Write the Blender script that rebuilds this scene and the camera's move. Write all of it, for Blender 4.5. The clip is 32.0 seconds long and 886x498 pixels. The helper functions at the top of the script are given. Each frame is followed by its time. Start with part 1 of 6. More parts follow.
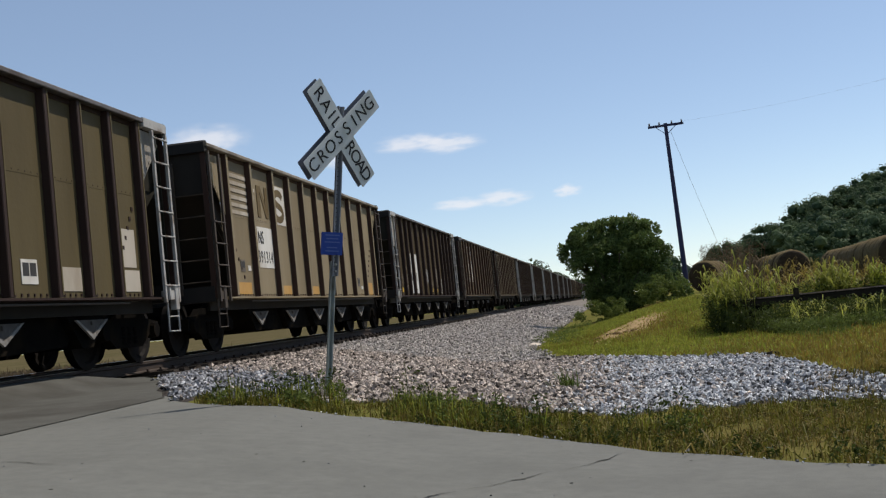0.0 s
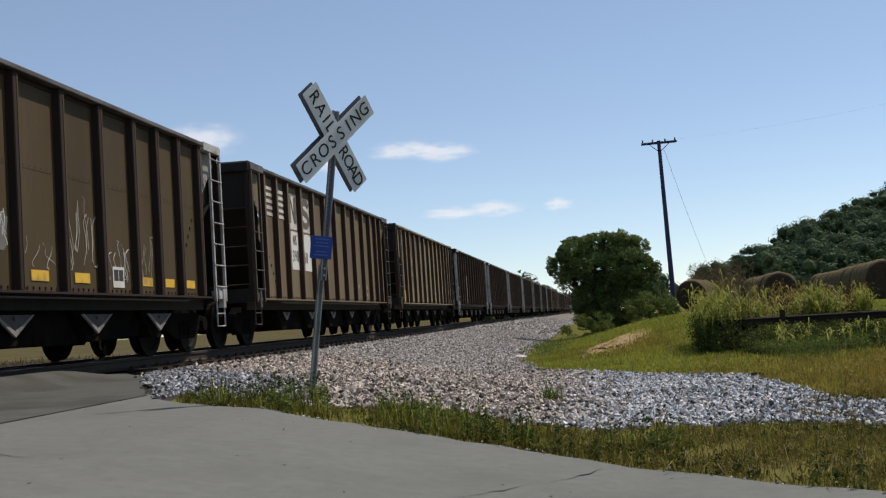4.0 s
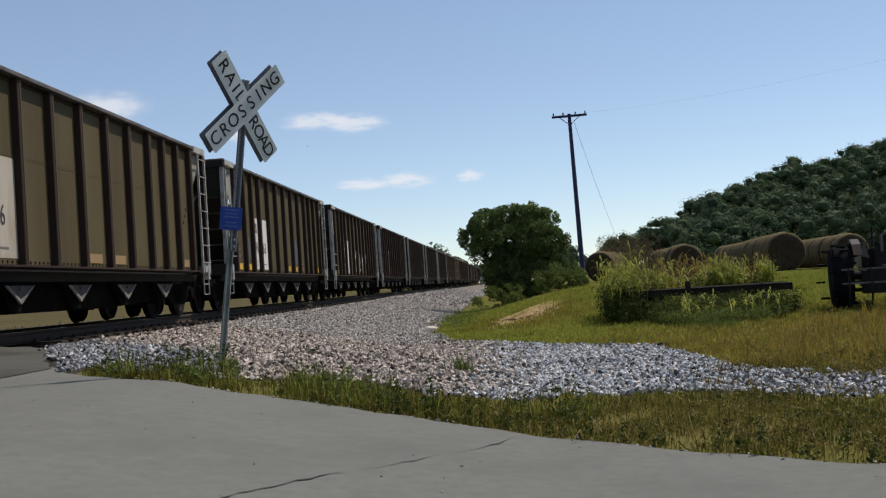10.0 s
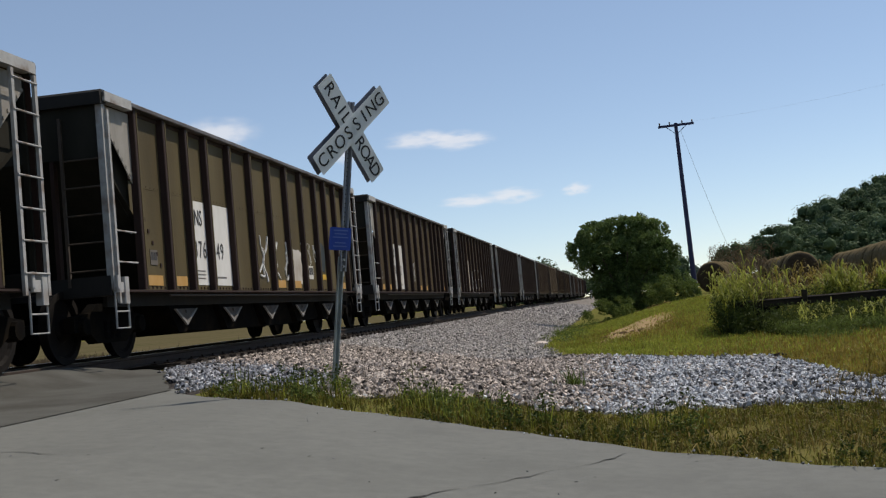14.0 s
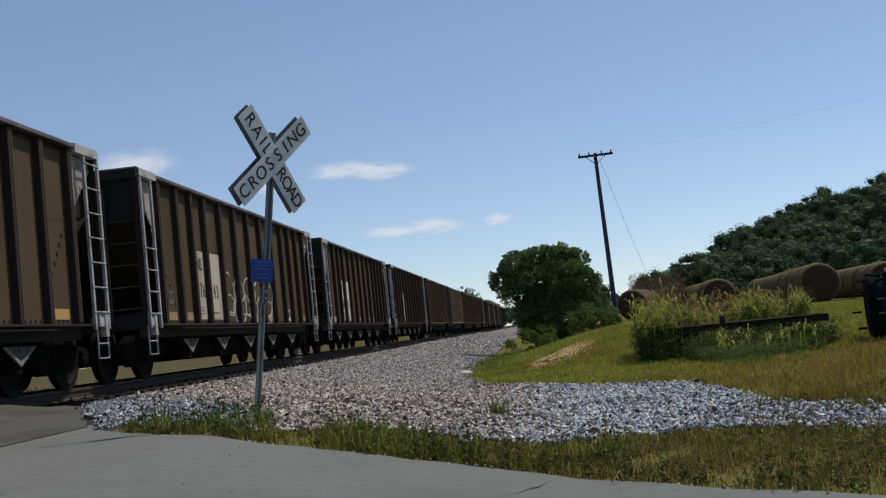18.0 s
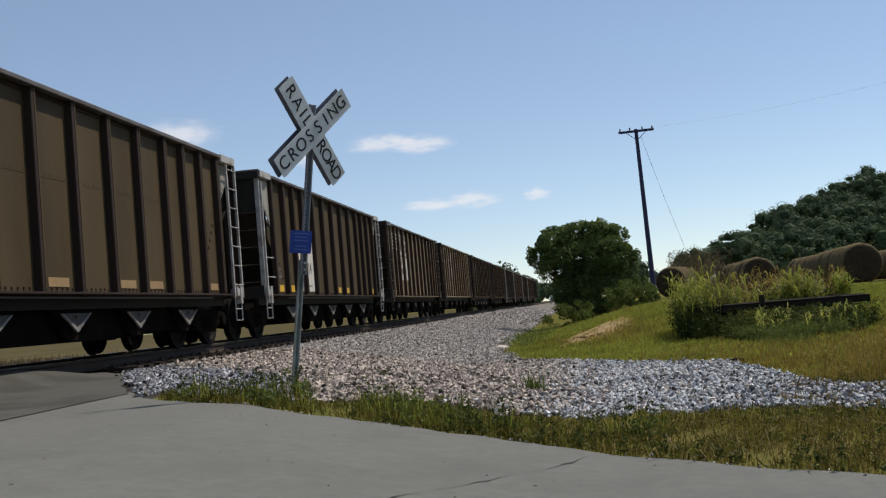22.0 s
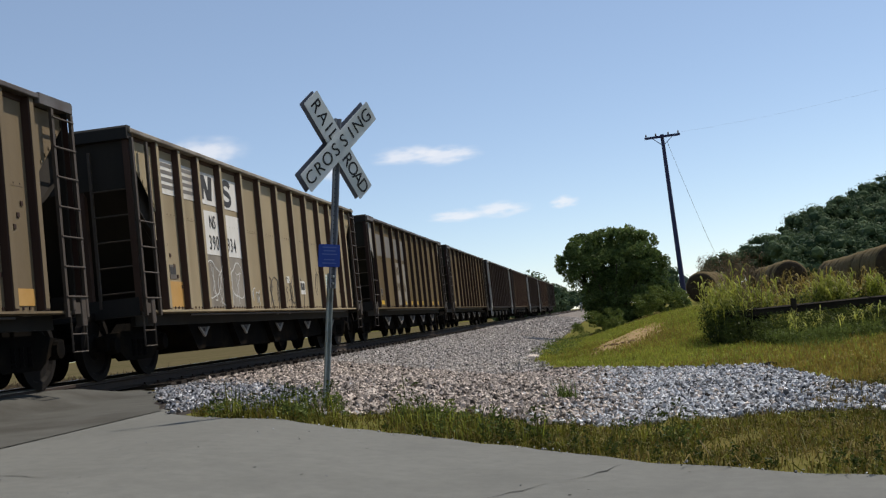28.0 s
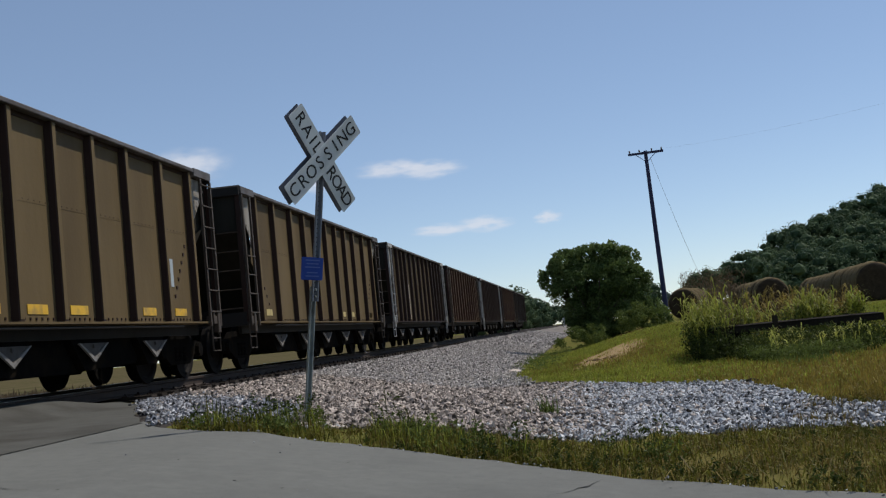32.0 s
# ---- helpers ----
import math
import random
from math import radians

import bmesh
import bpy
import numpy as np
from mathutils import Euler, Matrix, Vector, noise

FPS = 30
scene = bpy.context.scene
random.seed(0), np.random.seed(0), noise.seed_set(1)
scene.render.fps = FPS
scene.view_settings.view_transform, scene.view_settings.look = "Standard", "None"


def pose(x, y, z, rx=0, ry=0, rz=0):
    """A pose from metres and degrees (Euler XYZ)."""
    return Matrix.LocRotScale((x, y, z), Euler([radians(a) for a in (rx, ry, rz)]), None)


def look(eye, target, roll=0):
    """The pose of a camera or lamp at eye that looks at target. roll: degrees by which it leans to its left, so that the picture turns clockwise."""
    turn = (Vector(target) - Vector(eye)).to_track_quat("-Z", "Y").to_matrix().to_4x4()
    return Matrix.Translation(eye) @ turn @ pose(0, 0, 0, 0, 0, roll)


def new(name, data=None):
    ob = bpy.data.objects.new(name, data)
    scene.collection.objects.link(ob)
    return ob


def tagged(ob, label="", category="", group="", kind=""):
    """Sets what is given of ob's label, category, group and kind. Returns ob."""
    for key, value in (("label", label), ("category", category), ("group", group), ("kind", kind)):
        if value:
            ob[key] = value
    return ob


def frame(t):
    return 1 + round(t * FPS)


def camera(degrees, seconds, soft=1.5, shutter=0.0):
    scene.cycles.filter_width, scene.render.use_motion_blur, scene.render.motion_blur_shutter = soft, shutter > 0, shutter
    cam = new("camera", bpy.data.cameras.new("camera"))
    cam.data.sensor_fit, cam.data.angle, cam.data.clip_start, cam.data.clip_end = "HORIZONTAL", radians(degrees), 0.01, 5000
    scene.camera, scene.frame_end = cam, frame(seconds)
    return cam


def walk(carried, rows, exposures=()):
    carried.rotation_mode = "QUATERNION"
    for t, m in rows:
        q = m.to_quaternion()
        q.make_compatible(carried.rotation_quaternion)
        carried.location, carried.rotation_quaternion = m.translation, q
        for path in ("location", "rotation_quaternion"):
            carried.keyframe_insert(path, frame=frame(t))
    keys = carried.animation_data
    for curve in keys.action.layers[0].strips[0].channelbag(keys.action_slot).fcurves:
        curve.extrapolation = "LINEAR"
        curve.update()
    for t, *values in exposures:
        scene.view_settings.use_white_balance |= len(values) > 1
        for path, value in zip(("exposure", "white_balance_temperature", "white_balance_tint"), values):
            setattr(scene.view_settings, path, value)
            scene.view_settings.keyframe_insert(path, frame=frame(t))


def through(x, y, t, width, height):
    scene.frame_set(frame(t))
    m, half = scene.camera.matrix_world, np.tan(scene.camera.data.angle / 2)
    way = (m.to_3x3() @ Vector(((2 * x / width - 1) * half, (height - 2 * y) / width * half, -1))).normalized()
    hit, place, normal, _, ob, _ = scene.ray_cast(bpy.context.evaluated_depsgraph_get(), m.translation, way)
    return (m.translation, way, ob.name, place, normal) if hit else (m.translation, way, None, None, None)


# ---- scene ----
cam = camera(42.0, 32.0, soft=1.25)
EYE = (0.0, 0.0, 1.25)
# seconds, yaw, pitch and roll of the hand-held camera, which stays on its spot
ROWS = [
    (0.0, 8.31, 3.09, 5.86),
    (0.5, 7.26, 3.03, 6.86),
    (1.0, 8.95, 3.30, 6.74),
    (1.5, 10.24, 3.31, 5.75),
    (2.0, 10.31, 3.89, 5.57),
    (2.5, 9.81, 3.91, 5.92),
    (3.0, 9.99, 3.84, 5.96),
    (3.5, 10.32, 3.40, 6.21),
    (4.0, 7.65, 3.46, 3.63),
    (4.5, 5.20, 2.76, 3.53),
    (6.5, 4.21, 1.99, 4.68),
    (7.0, 3.86, 2.95, 4.55),
    (7.5, 4.30, 2.81, 3.85),
    (8.0, 6.00, 3.04, 3.97),
    (8.5, 5.59, 3.32, 4.85),
    (9.0, 5.24, 3.10, 4.74),
    (9.5, 4.27, 2.30, 5.10),
    (10.0, 3.25, 1.77, 3.66),
    (10.5, 2.65, 2.08, 3.96),
    (11.0, 3.04, 2.12, 3.87),
    (11.5, 4.23, 3.20, 5.25),
    (12.0, 5.24, 3.33, 5.36),
    (12.5, 6.09, 4.45, 4.95),
    (13.0, 7.31, 2.29, 5.04),
    (13.5, 8.53, 2.66, 4.86),
    (15.5, 8.75, 3.87, 5.32),
    (16.0, 9.89, 4.79, 5.81),
    (16.5, 9.91, 5.40, 5.58),
    (17.0, 7.04, 5.33, 5.96),
    (17.5, 4.81, 4.51, 6.50),
    (18.0, 4.87, 4.11, 5.75),
    (18.5, 6.23, 4.47, 6.39),
    (19.0, 6.98, 4.55, 6.49),
    (19.5, 8.38, 4.55, 6.38),
    (20.0, 9.99, 4.76, 5.20),
    (20.5, 12.82, 4.61, 5.14),
    (21.0, 11.18, 4.65, 4.34),
    (21.5, 8.79, 4.62, 4.69),
    (22.0, 6.71, 2.99, 4.78),
    (22.5, 6.63, 4.34, 5.35),
    (23.0, 7.22, 3.86, 5.07),
    (23.5, 8.55, 3.34, 5.36),
    (24.0, 10.07, 3.62, 5.62),
    (24.5, 11.04, 3.59, 5.97),
    (25.0, 10.16, 4.03, 5.84),
    (25.5, 9.11, 3.87, 5.92),
    (27.5, 8.13, 3.51, 4.38),
    (28.0, 8.19, 3.66, 6.06),
    (28.5, 9.51, 4.12, 6.00),
    (29.0, 9.08, 3.69, 4.97),
    (29.5, 7.27, 3.97, 3.26),
    (30.0, 7.47, 3.43, 3.24),
    (30.5, 4.99, 3.59, 4.18),
    (31.0, 3.36, 2.58, 4.73),
    (31.5, 3.83, 3.92, 5.36),
    (32.0, 7.32, 4.27, 5.60),
]
# seconds, stops, kelvin and tint of the camera's automatic setting
EXPOSURES = [(0, 0.02, 6800, 11.5), (1, 0.02, 6800, 11.5), (2, 0.02, 6800, 11.5), (3, 0.01, 6800, 11.5), (4, 0.02, 6800, 11.5), (7, -0.06, 6800, 11.5), (8, -0.03, 6800, 11.5), (10, -0.03, 6800, 11.5), (12, -0.08, 6800, 11.5), (13, -0.09, 6800, 11.5), (16, 0.06, 6800, 11.5), (17, 0.05, 6800, 11.5), (18, -0.22, 6450, 11.5), (19, -0.29, 6450, 11.5), (20, -0.35, 6450, 11.5), (21, 0.2, 6800, 11.5), (22, -0.05, 6800, 11.5), (23, -0.02, 6800, 11.5), (24, -0.05, 6800, 11.5), (25, -0.03, 6800, 11.5), (28, 0.08, 6800, 11.5), (29, 0.09, 6800, 11.5), (30, 0.03, 6800, 11.5), (31, 0.11, 6800, 11.5), (32, -0.24, 6450, 11.5)]
walk(cam, [(t, pose(*EYE, 90 + pitch, roll, yaw)) for t, yaw, pitch, roll in ROWS], exposures=EXPOSURES)

# ---- light ----
SUN_AZ, SUN_EL = 47.0, 53.0          # degrees clockwise from the track's direction, and up
world = bpy.data.worlds.new("sky")
scene.world = world
world.use_nodes = True
wn = world.node_tree
sky = wn.nodes.new("ShaderNodeTexSky")
sky.sky_type, sky.sun_disc = "NISHITA", False
sky.sun_elevation, sky.sun_rotation = radians(SUN_EL), radians(SUN_AZ)
sky.air_density, sky.dust_density, sky.ozone_density, sky.altitude = 0.72, 0.05, 1.1, 200
veil = wn.nodes.new("ShaderNodeMix")              # a thin even veil of high haze
veil.data_type = "RGBA"
veil.inputs["Factor"].default_value, veil.inputs["B"].default_value = 0.22, (3.8, 5.15, 6.9, 1)
wn.links.new(sky.outputs[0], veil.inputs["A"])
wn.links.new(veil.outputs["Result"], wn.nodes["Background"].inputs[0])
wn.nodes["Background"].inputs[1].default_value = 0.121
sun = new("sun", bpy.data.lights.new("sun", "SUN"))
sun.data.energy, sun.data.angle, sun.data.color = 4.2, radians(0.55), (1.0, 0.95, 0.86)
_a, _e = radians(SUN_AZ), radians(SUN_EL)
sun.matrix_world = look((math.sin(_a) * math.cos(_e) * 50, math.cos(_a) * math.cos(_e) * 50, math.sin(_e) * 50), (0, 0, 0))
scene.view_settings.exposure = 0.0


# ---- materials ----
def mat(name, base, second=None, scale=3.0, detail=6.0, rough=0.8, metal=0.0, bump=0.0, bump_scale=40.0,
        third=None, third_scale=0.4, third_at=(0.5, 0.65), island=0.0, per_object=0.0, stretch=(1, 1, 1), spec=0.3):
    """A surface: base to second by fine noise, stains of third by a broad noise, and a fine relief."""
    m = bpy.data.materials.new(name)
    m.use_nodes = True
    n, l = m.node_tree.nodes, m.node_tree.links
    b = n["Principled BSDF"]
    b.inputs["Roughness"].default_value, b.inputs["Metallic"].default_value = rough, metal
    b.inputs["Specular IOR Level"].default_value = spec
    tc = n.new("ShaderNodeTexCoord")
    mp = n.new("ShaderNodeMapping")
    mp.inputs["Scale"].default_value = stretch
    l.new(tc.outputs["Object"], mp.inputs["Vector"])
    t1 = n.new("ShaderNodeTexNoise")
    t1.inputs["Scale"].default_value, t1.inputs["Detail"].default_value, t1.inputs["Roughness"].default_value = scale, detail, 0.65
    l.new(mp.outputs[0], t1.inputs["Vector"])
    ramp = n.new("ShaderNodeValToRGB")
    ramp.color_ramp.elements[0].position, ramp.color_ramp.elements[1].position = 0.33, 0.68
    ramp.color_ramp.elements[0].color = (*base, 1)
    ramp.color_ramp.elements[1].color = (*(second or [c * 1.2 for c in base]), 1)
    l.new(t1.outputs["Fac"], ramp.inputs["Fac"])
    col = ramp.outputs["Color"]
    if third:
        t2 = n.new("ShaderNodeTexNoise")
        t2.inputs["Scale"].default_value, t2.inputs["Detail"].default_value = third_scale, 5.0
        l.new(mp.outputs[0], t2.inputs["Vector"])
        r2 = n.new("ShaderNodeMapRange")
        r2.inputs["From Min"].default_value, r2.inputs["From Max"].default_value = third_at
        l.new(t2.outputs["Fac"], r2.inputs["Value"])
        mx = n.new("ShaderNodeMix")
        mx.data_type = "RGBA"
        l.new(r2.outputs[0], mx.inputs["Factor"])
        l.new(col, mx.inputs["A"])
        mx.inputs["B"].default_value = (*third, 1)
        col = mx.outputs["Result"]
    if island or per_object:
        src = n.new("ShaderNodeNewGeometry").outputs["Random Per Island"] if island else n.new("ShaderNodeObjectInfo").outputs["Random"]
        k = island or per_object
        r3 = n.new("ShaderNodeMapRange")
        r3.inputs["To Min"].default_value, r3.inputs["To Max"].default_value = 1 - k, 1 + k
        l.new(src, r3.inputs["Value"])
        hs = n.new("ShaderNodeHueSaturation")
        l.new(r3.outputs[0], hs.inputs["Value"])
        l.new(col, hs.inputs["Color"])
        col = hs.outputs["Color"]
    l.new(col, b.inputs["Base Color"])
    if bump:
        t3 = n.new("ShaderNodeTexNoise")
        t3.inputs["Scale"].default_value, t3.inputs["Detail"].default_value = bump_scale, 4.0
        l.new(tc.outputs["Object"], t3.inputs["Vector"])
        bm_ = n.new("ShaderNodeBump")
        bm_.inputs["Strength"].default_value, bm_.inputs["Distance"].default_value = bump, 0.02
        l.new(t3.outputs["Fac"], bm_.inputs["Height"])
        l.new(bm_.outputs[0], b.inputs["Normal"])
    return m


def leafy(name, base, second, island=0.35, through=0.35, spec=0.35, scale=0.6):
    """A leaf or blade: rough, and light passes through a part of it."""
    m = mat(name, base, second, scale=scale, detail=3, rough=0.55, island=island, spec=spec)
    n, l = m.node_tree.nodes, m.node_tree.links
    b = n["Principled BSDF"]
    tr = n.new("ShaderNodeBsdfTranslucent")
    l.new(b.inputs["Base Color"].links[0].from_socket, tr.inputs["Color"])
    mx = n.new("ShaderNodeMixShader")
    mx.inputs[0].default_value = through
    l.new(b.outputs[0], mx.inputs[1])
    l.new(tr.outputs[0], mx.inputs[2])
    l.new(mx.outputs[0], n["Material Output"].inputs["Surface"])
    return m


def car_paint(name, base, second, dirt):
    return mat(name, base, second, scale=1.3, detail=8, rough=0.62, third=dirt, third_scale=0.5, third_at=(0.48, 0.72),
               bump=0.12, bump_scale=14, stretch=(1, 1, 0.22), spec=0.1)


M_TAN = car_paint("paint_tan", (0.211, 0.169, 0.106), (0.255, 0.207, 0.133), (0.157, 0.122, 0.0741))
M_PALE = car_paint("paint_pale_tan", (0.289, 0.232, 0.144), (0.35, 0.284, 0.183), (0.218, 0.17, 0.104))
M_MID = car_paint("paint_mid_brown", (0.114, 0.08, 0.0386), (0.147, 0.105, 0.0515), (0.0754, 0.0515, 0.0258))
M_BROWN = car_paint("paint_dark_brown", (0.0654, 0.0456, 0.0232), (0.0843, 0.0611, 0.0318), (0.0447, 0.031, 0.0155))
M_OLIVE = car_paint("paint_olive_brown", (0.086, 0.0662, 0.0327), (0.11, 0.086, 0.043), (0.0602, 0.0447, 0.0224))
M_RUST = car_paint("paint_rust_brown", (0.138, 0.0892, 0.0514), (0.175, 0.114, 0.0669), (0.0951, 0.0582, 0.033))
M_MID2 = car_paint("paint_dull_tan_brown", (0.145, 0.109, 0.066), (0.182, 0.139, 0.0873), (0.101, 0.0737, 0.0446))
M_DARK = car_paint("paint_black_brown", (0.032, 0.024, 0.018), (0.045, 0.034, 0.025), (0.02, 0.015, 0.012))
# Brown rib colours, darkened further to hold the shade on webs and chord.
M_RIBS_SHADED = {}
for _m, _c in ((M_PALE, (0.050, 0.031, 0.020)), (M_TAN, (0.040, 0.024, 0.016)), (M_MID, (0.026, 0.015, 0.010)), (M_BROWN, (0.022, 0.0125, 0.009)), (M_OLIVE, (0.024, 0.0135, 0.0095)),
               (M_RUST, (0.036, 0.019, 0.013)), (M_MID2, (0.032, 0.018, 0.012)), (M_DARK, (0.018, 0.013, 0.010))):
    M_RIBS_SHADED[_m] = mat(_m.name + "_rib", (_c[0] * 0.95, _c[1] * 0.8, _c[2] * 0.75), [_c[0] * 1.25, _c[1], _c[2]], scale=2.5, rough=0.7, stretch=(1, 1, 0.3), spec=0.25)
# End faces and sills hold their shade in these colours; the bird shares one.
M_DARK_SHADED = mat("dark_shaded_steel", (0.011, 0.0095, 0.008), (0.020, 0.017, 0.014), scale=2.0, rough=0.8, stretch=(1, 1, 0.3))
M_SHADED_T = mat("shaded_tan_end_steel", (0.017, 0.013, 0.009), (0.024, 0.0185, 0.013), scale=2.0, rough=0.8, stretch=(1, 1, 0.3))
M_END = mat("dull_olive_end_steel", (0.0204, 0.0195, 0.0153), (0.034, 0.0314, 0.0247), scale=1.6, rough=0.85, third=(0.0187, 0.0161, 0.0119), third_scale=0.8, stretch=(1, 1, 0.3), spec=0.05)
M_ENDS = {M_PALE: M_SHADED_T, M_TAN: M_SHADED_T, M_MID: M_END, M_OLIVE: M_END, M_BROWN: M_END, M_RUST: M_SHADED_T, M_MID2: M_SHADED_T, M_DARK: M_DARK_SHADED}
M_CHORD = mat("chord_worn_grey", (0.065, 0.057, 0.053), (0.135, 0.122, 0.116), scale=2.0, rough=0.55, third=(0.06, 0.045, 0.035), third_scale=1.5, spec=0.3)
M_CHORD_T = mat("chord_pale_tan", (0.20, 0.172, 0.135), (0.28, 0.248, 0.20), scale=2.0, rough=0.6, third=(0.13, 0.105, 0.08), third_scale=1.5, spec=0.2)
M_CHORDS = {M_PALE: M_CHORD_T, M_TAN: M_CHORD_T}
# Underframe grime and wheel steel are darkened for the shade beneath the cars.
M_UNDER = mat("grimy_shaded_steel", (0.004, 0.0036, 0.0034), (0.008, 0.007, 0.006), scale=4, rough=0.95, third=(0.012, 0.009, 0.006), third_scale=2, spec=0.03)
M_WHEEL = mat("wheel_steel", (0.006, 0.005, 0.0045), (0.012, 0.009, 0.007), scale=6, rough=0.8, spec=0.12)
M_LADDER = mat("pale_worn_steel", (0.29, 0.284, 0.272), (0.42, 0.412, 0.396), scale=8, rough=0.55, third=(0.20, 0.16, 0.13), third_scale=4, spec=0.15)
M_LADDER_D = mat("brown_ladder_steel", (0.0468, 0.0341, 0.0253), (0.066, 0.0495, 0.0358), scale=8, rough=0.65)
M_WHITE = mat("dirty_white_paint", (0.577, 0.558, 0.512), (0.67, 0.651, 0.614), scale=3, rough=0.6, third=(0.372, 0.326, 0.26), third_scale=1.2, third_at=(0.5, 0.75), stretch=(1, 1, 0.4))
M_WHITE_W = mat("weathered_white_paint", (0.50, 0.47, 0.42), (0.60, 0.57, 0.52), scale=4, rough=0.65, third=(0.30, 0.25, 0.19), third_scale=1.6, third_at=(0.52, 0.7), stretch=(1, 1, 0.4))
M_FADED = mat("faded_white_paint", (0.40, 0.355, 0.29), (0.46, 0.41, 0.34), scale=3, rough=0.65, third=(0.28, 0.23, 0.17), third_scale=1.0, stretch=(1, 1, 0.4))
M_PLATE = mat("worn_grey_corner_plate", (0.235, 0.215, 0.188), (0.31, 0.288, 0.255), scale=4, rough=0.6, third=(0.15, 0.125, 0.10), third_scale=2, stretch=(1, 1, 0.4), spec=0.15)
M_GREYP = mat("grey_patch_paint", (0.13, 0.12, 0.108), (0.165, 0.152, 0.138), scale=3, rough=0.65)
M_GREYT = mat("grey_tan_patch_paint", (0.215, 0.190, 0.155), (0.26, 0.232, 0.192), scale=3, rough=0.65, third=(0.17, 0.145, 0.115), third_scale=1.4, stretch=(1, 1, 0.4))
M_BLACKP = mat("black_letter_paint", (0.03, 0.028, 0.027), (0.045, 0.042, 0.04), scale=5, rough=0.6)
M_GUSSET = mat("dusty_grey_steel", (0.062, 0.056, 0.050), (0.105, 0.096, 0.088), scale=5, rough=0.85, spec=0.1, third=(0.07, 0.06, 0.05), third_scale=3)
# Light along the pocket plates' edges is put into this paler steel.
M_RIM = mat("lit_rim_steel", (0.17, 0.16, 0.148), (0.25, 0.238, 0.222), scale=7, rough=0.7, spec=0.1, third=(0.10, 0.085, 0.07), third_scale=4)
M_BROWNP = mat("brown_letter_paint", (0.11, 0.085, 0.062), (0.13, 0.10, 0.075), scale=5, rough=0.6)
M_YELLOW = mat("yellow_reflector", (0.62, 0.36, 0.03), (0.72, 0.44, 0.05), scale=6, rough=0.4, third=(0.40, 0.25, 0.06), third_scale=4)
M_YELLOW_W = mat("faded_yellow_reflector", (0.46, 0.36, 0.14), (0.54, 0.43, 0.19), scale=6, rough=0.5, third=(0.30, 0.22, 0.10), third_scale=4)
M_ORANGE_W = mat("worn_orange_patch", (0.26, 0.17, 0.08), (0.32, 0.21, 0.10), scale=6, rough=0.6)
M_ORANGE = mat("orange_stencil", (0.42, 0.23, 0.06), (0.46, 0.27, 0.09), scale=5, rough=0.6)
M_BLUET = mat("blue_spray_paint", (0.062, 0.072, 0.095), (0.090, 0.100, 0.125), scale=5, rough=0.6)
M_TEALD = mat("dark_teal_spray_paint", (0.020, 0.028, 0.031), (0.032, 0.043, 0.047), scale=5, rough=0.6)
M_PALEBLUE = mat("pale_blue_data_paint", (0.32, 0.37, 0.40), (0.40, 0.45, 0.48), scale=5, rough=0.6)
M_GREEN = mat("pale_green_stencil", (0.25, 0.36, 0.30), (0.30, 0.40, 0.34), scale=5, rough=0.6)
M_SPRAY = mat("white_spray_paint", (0.52, 0.51, 0.48), (0.60, 0.59, 0.56), scale=7, rough=0.6)
M_SPRAYD = mat("dark_spray_paint", (0.10, 0.085, 0.07), (0.13, 0.11, 0.09), scale=7, rough=0.6)

M_SIGN = mat("sign_white_sheeting", (0.646, 0.665, 0.665), (0.703, 0.722, 0.712), scale=4, rough=0.45, third=(0.551, 0.57, 0.56), third_scale=3)
M_SIGNB = mat("sign_back_aluminium", (0.22, 0.23, 0.26), (0.28, 0.29, 0.32), scale=5, rough=0.5, metal=0.4)
M_SIGNR = mat("sign_back_dull", (0.10, 0.11, 0.14), (0.14, 0.15, 0.18), scale=5, rough=0.6)
M_LETTER = mat("sign_black_letters", (0.015, 0.015, 0.017), (0.02, 0.02, 0.022), rough=0.5)
M_POST = mat("galvanised_post", (0.30, 0.33, 0.32), (0.40, 0.43, 0.42), scale=9, rough=0.5, metal=0.5, third=(0.22, 0.22, 0.20), third_scale=3)
M_BLUE = mat("blue_notice_sheeting", (0.010, 0.040, 0.23), (0.013, 0.050, 0.28), scale=3, rough=0.4)
M_BLUEW = mat("notice_letter_bars", (0.06, 0.11, 0.30), (0.08, 0.13, 0.34), rough=0.5)

M_ROAD = mat("old_grey_asphalt", (0.132, 0.133, 0.122), (0.158, 0.159, 0.145), scale=9, detail=10, rough=0.92, third=(0.108, 0.109, 0.100), third_scale=0.9, third_at=(0.48, 0.9), bump=0.2, bump_scale=120, spec=0.15)
M_APRON = mat("darker_asphalt_apron", (0.0754, 0.0745, 0.0662), (0.0966, 0.0948, 0.0856), scale=3.5, detail=10, rough=0.92, third=(0.0598, 0.057, 0.0497), third_scale=0.8, bump=0.15, bump_scale=110, spec=0.1)
M_CRACK = mat("crack_shadow_dirt", (0.016, 0.015, 0.014), (0.045, 0.041, 0.036), scale=10, rough=0.95)
M_GROUND = mat("grassy_soil", (0.098, 0.102, 0.026), (0.150, 0.140, 0.042), scale=1.4, detail=10, rough=0.95, third=(0.14, 0.105, 0.042), third_scale=0.16, third_at=(0.52, 0.66), bump=0.6, bump_scale=9, spec=0.0)
M_BED = mat("ballast_bed", (0.085, 0.078, 0.070), (0.29, 0.262, 0.24), scale=20, detail=6, rough=0.95, third=(0.20, 0.178, 0.155), third_scale=0.5, bump=1.0, bump_scale=18, spec=0.0)
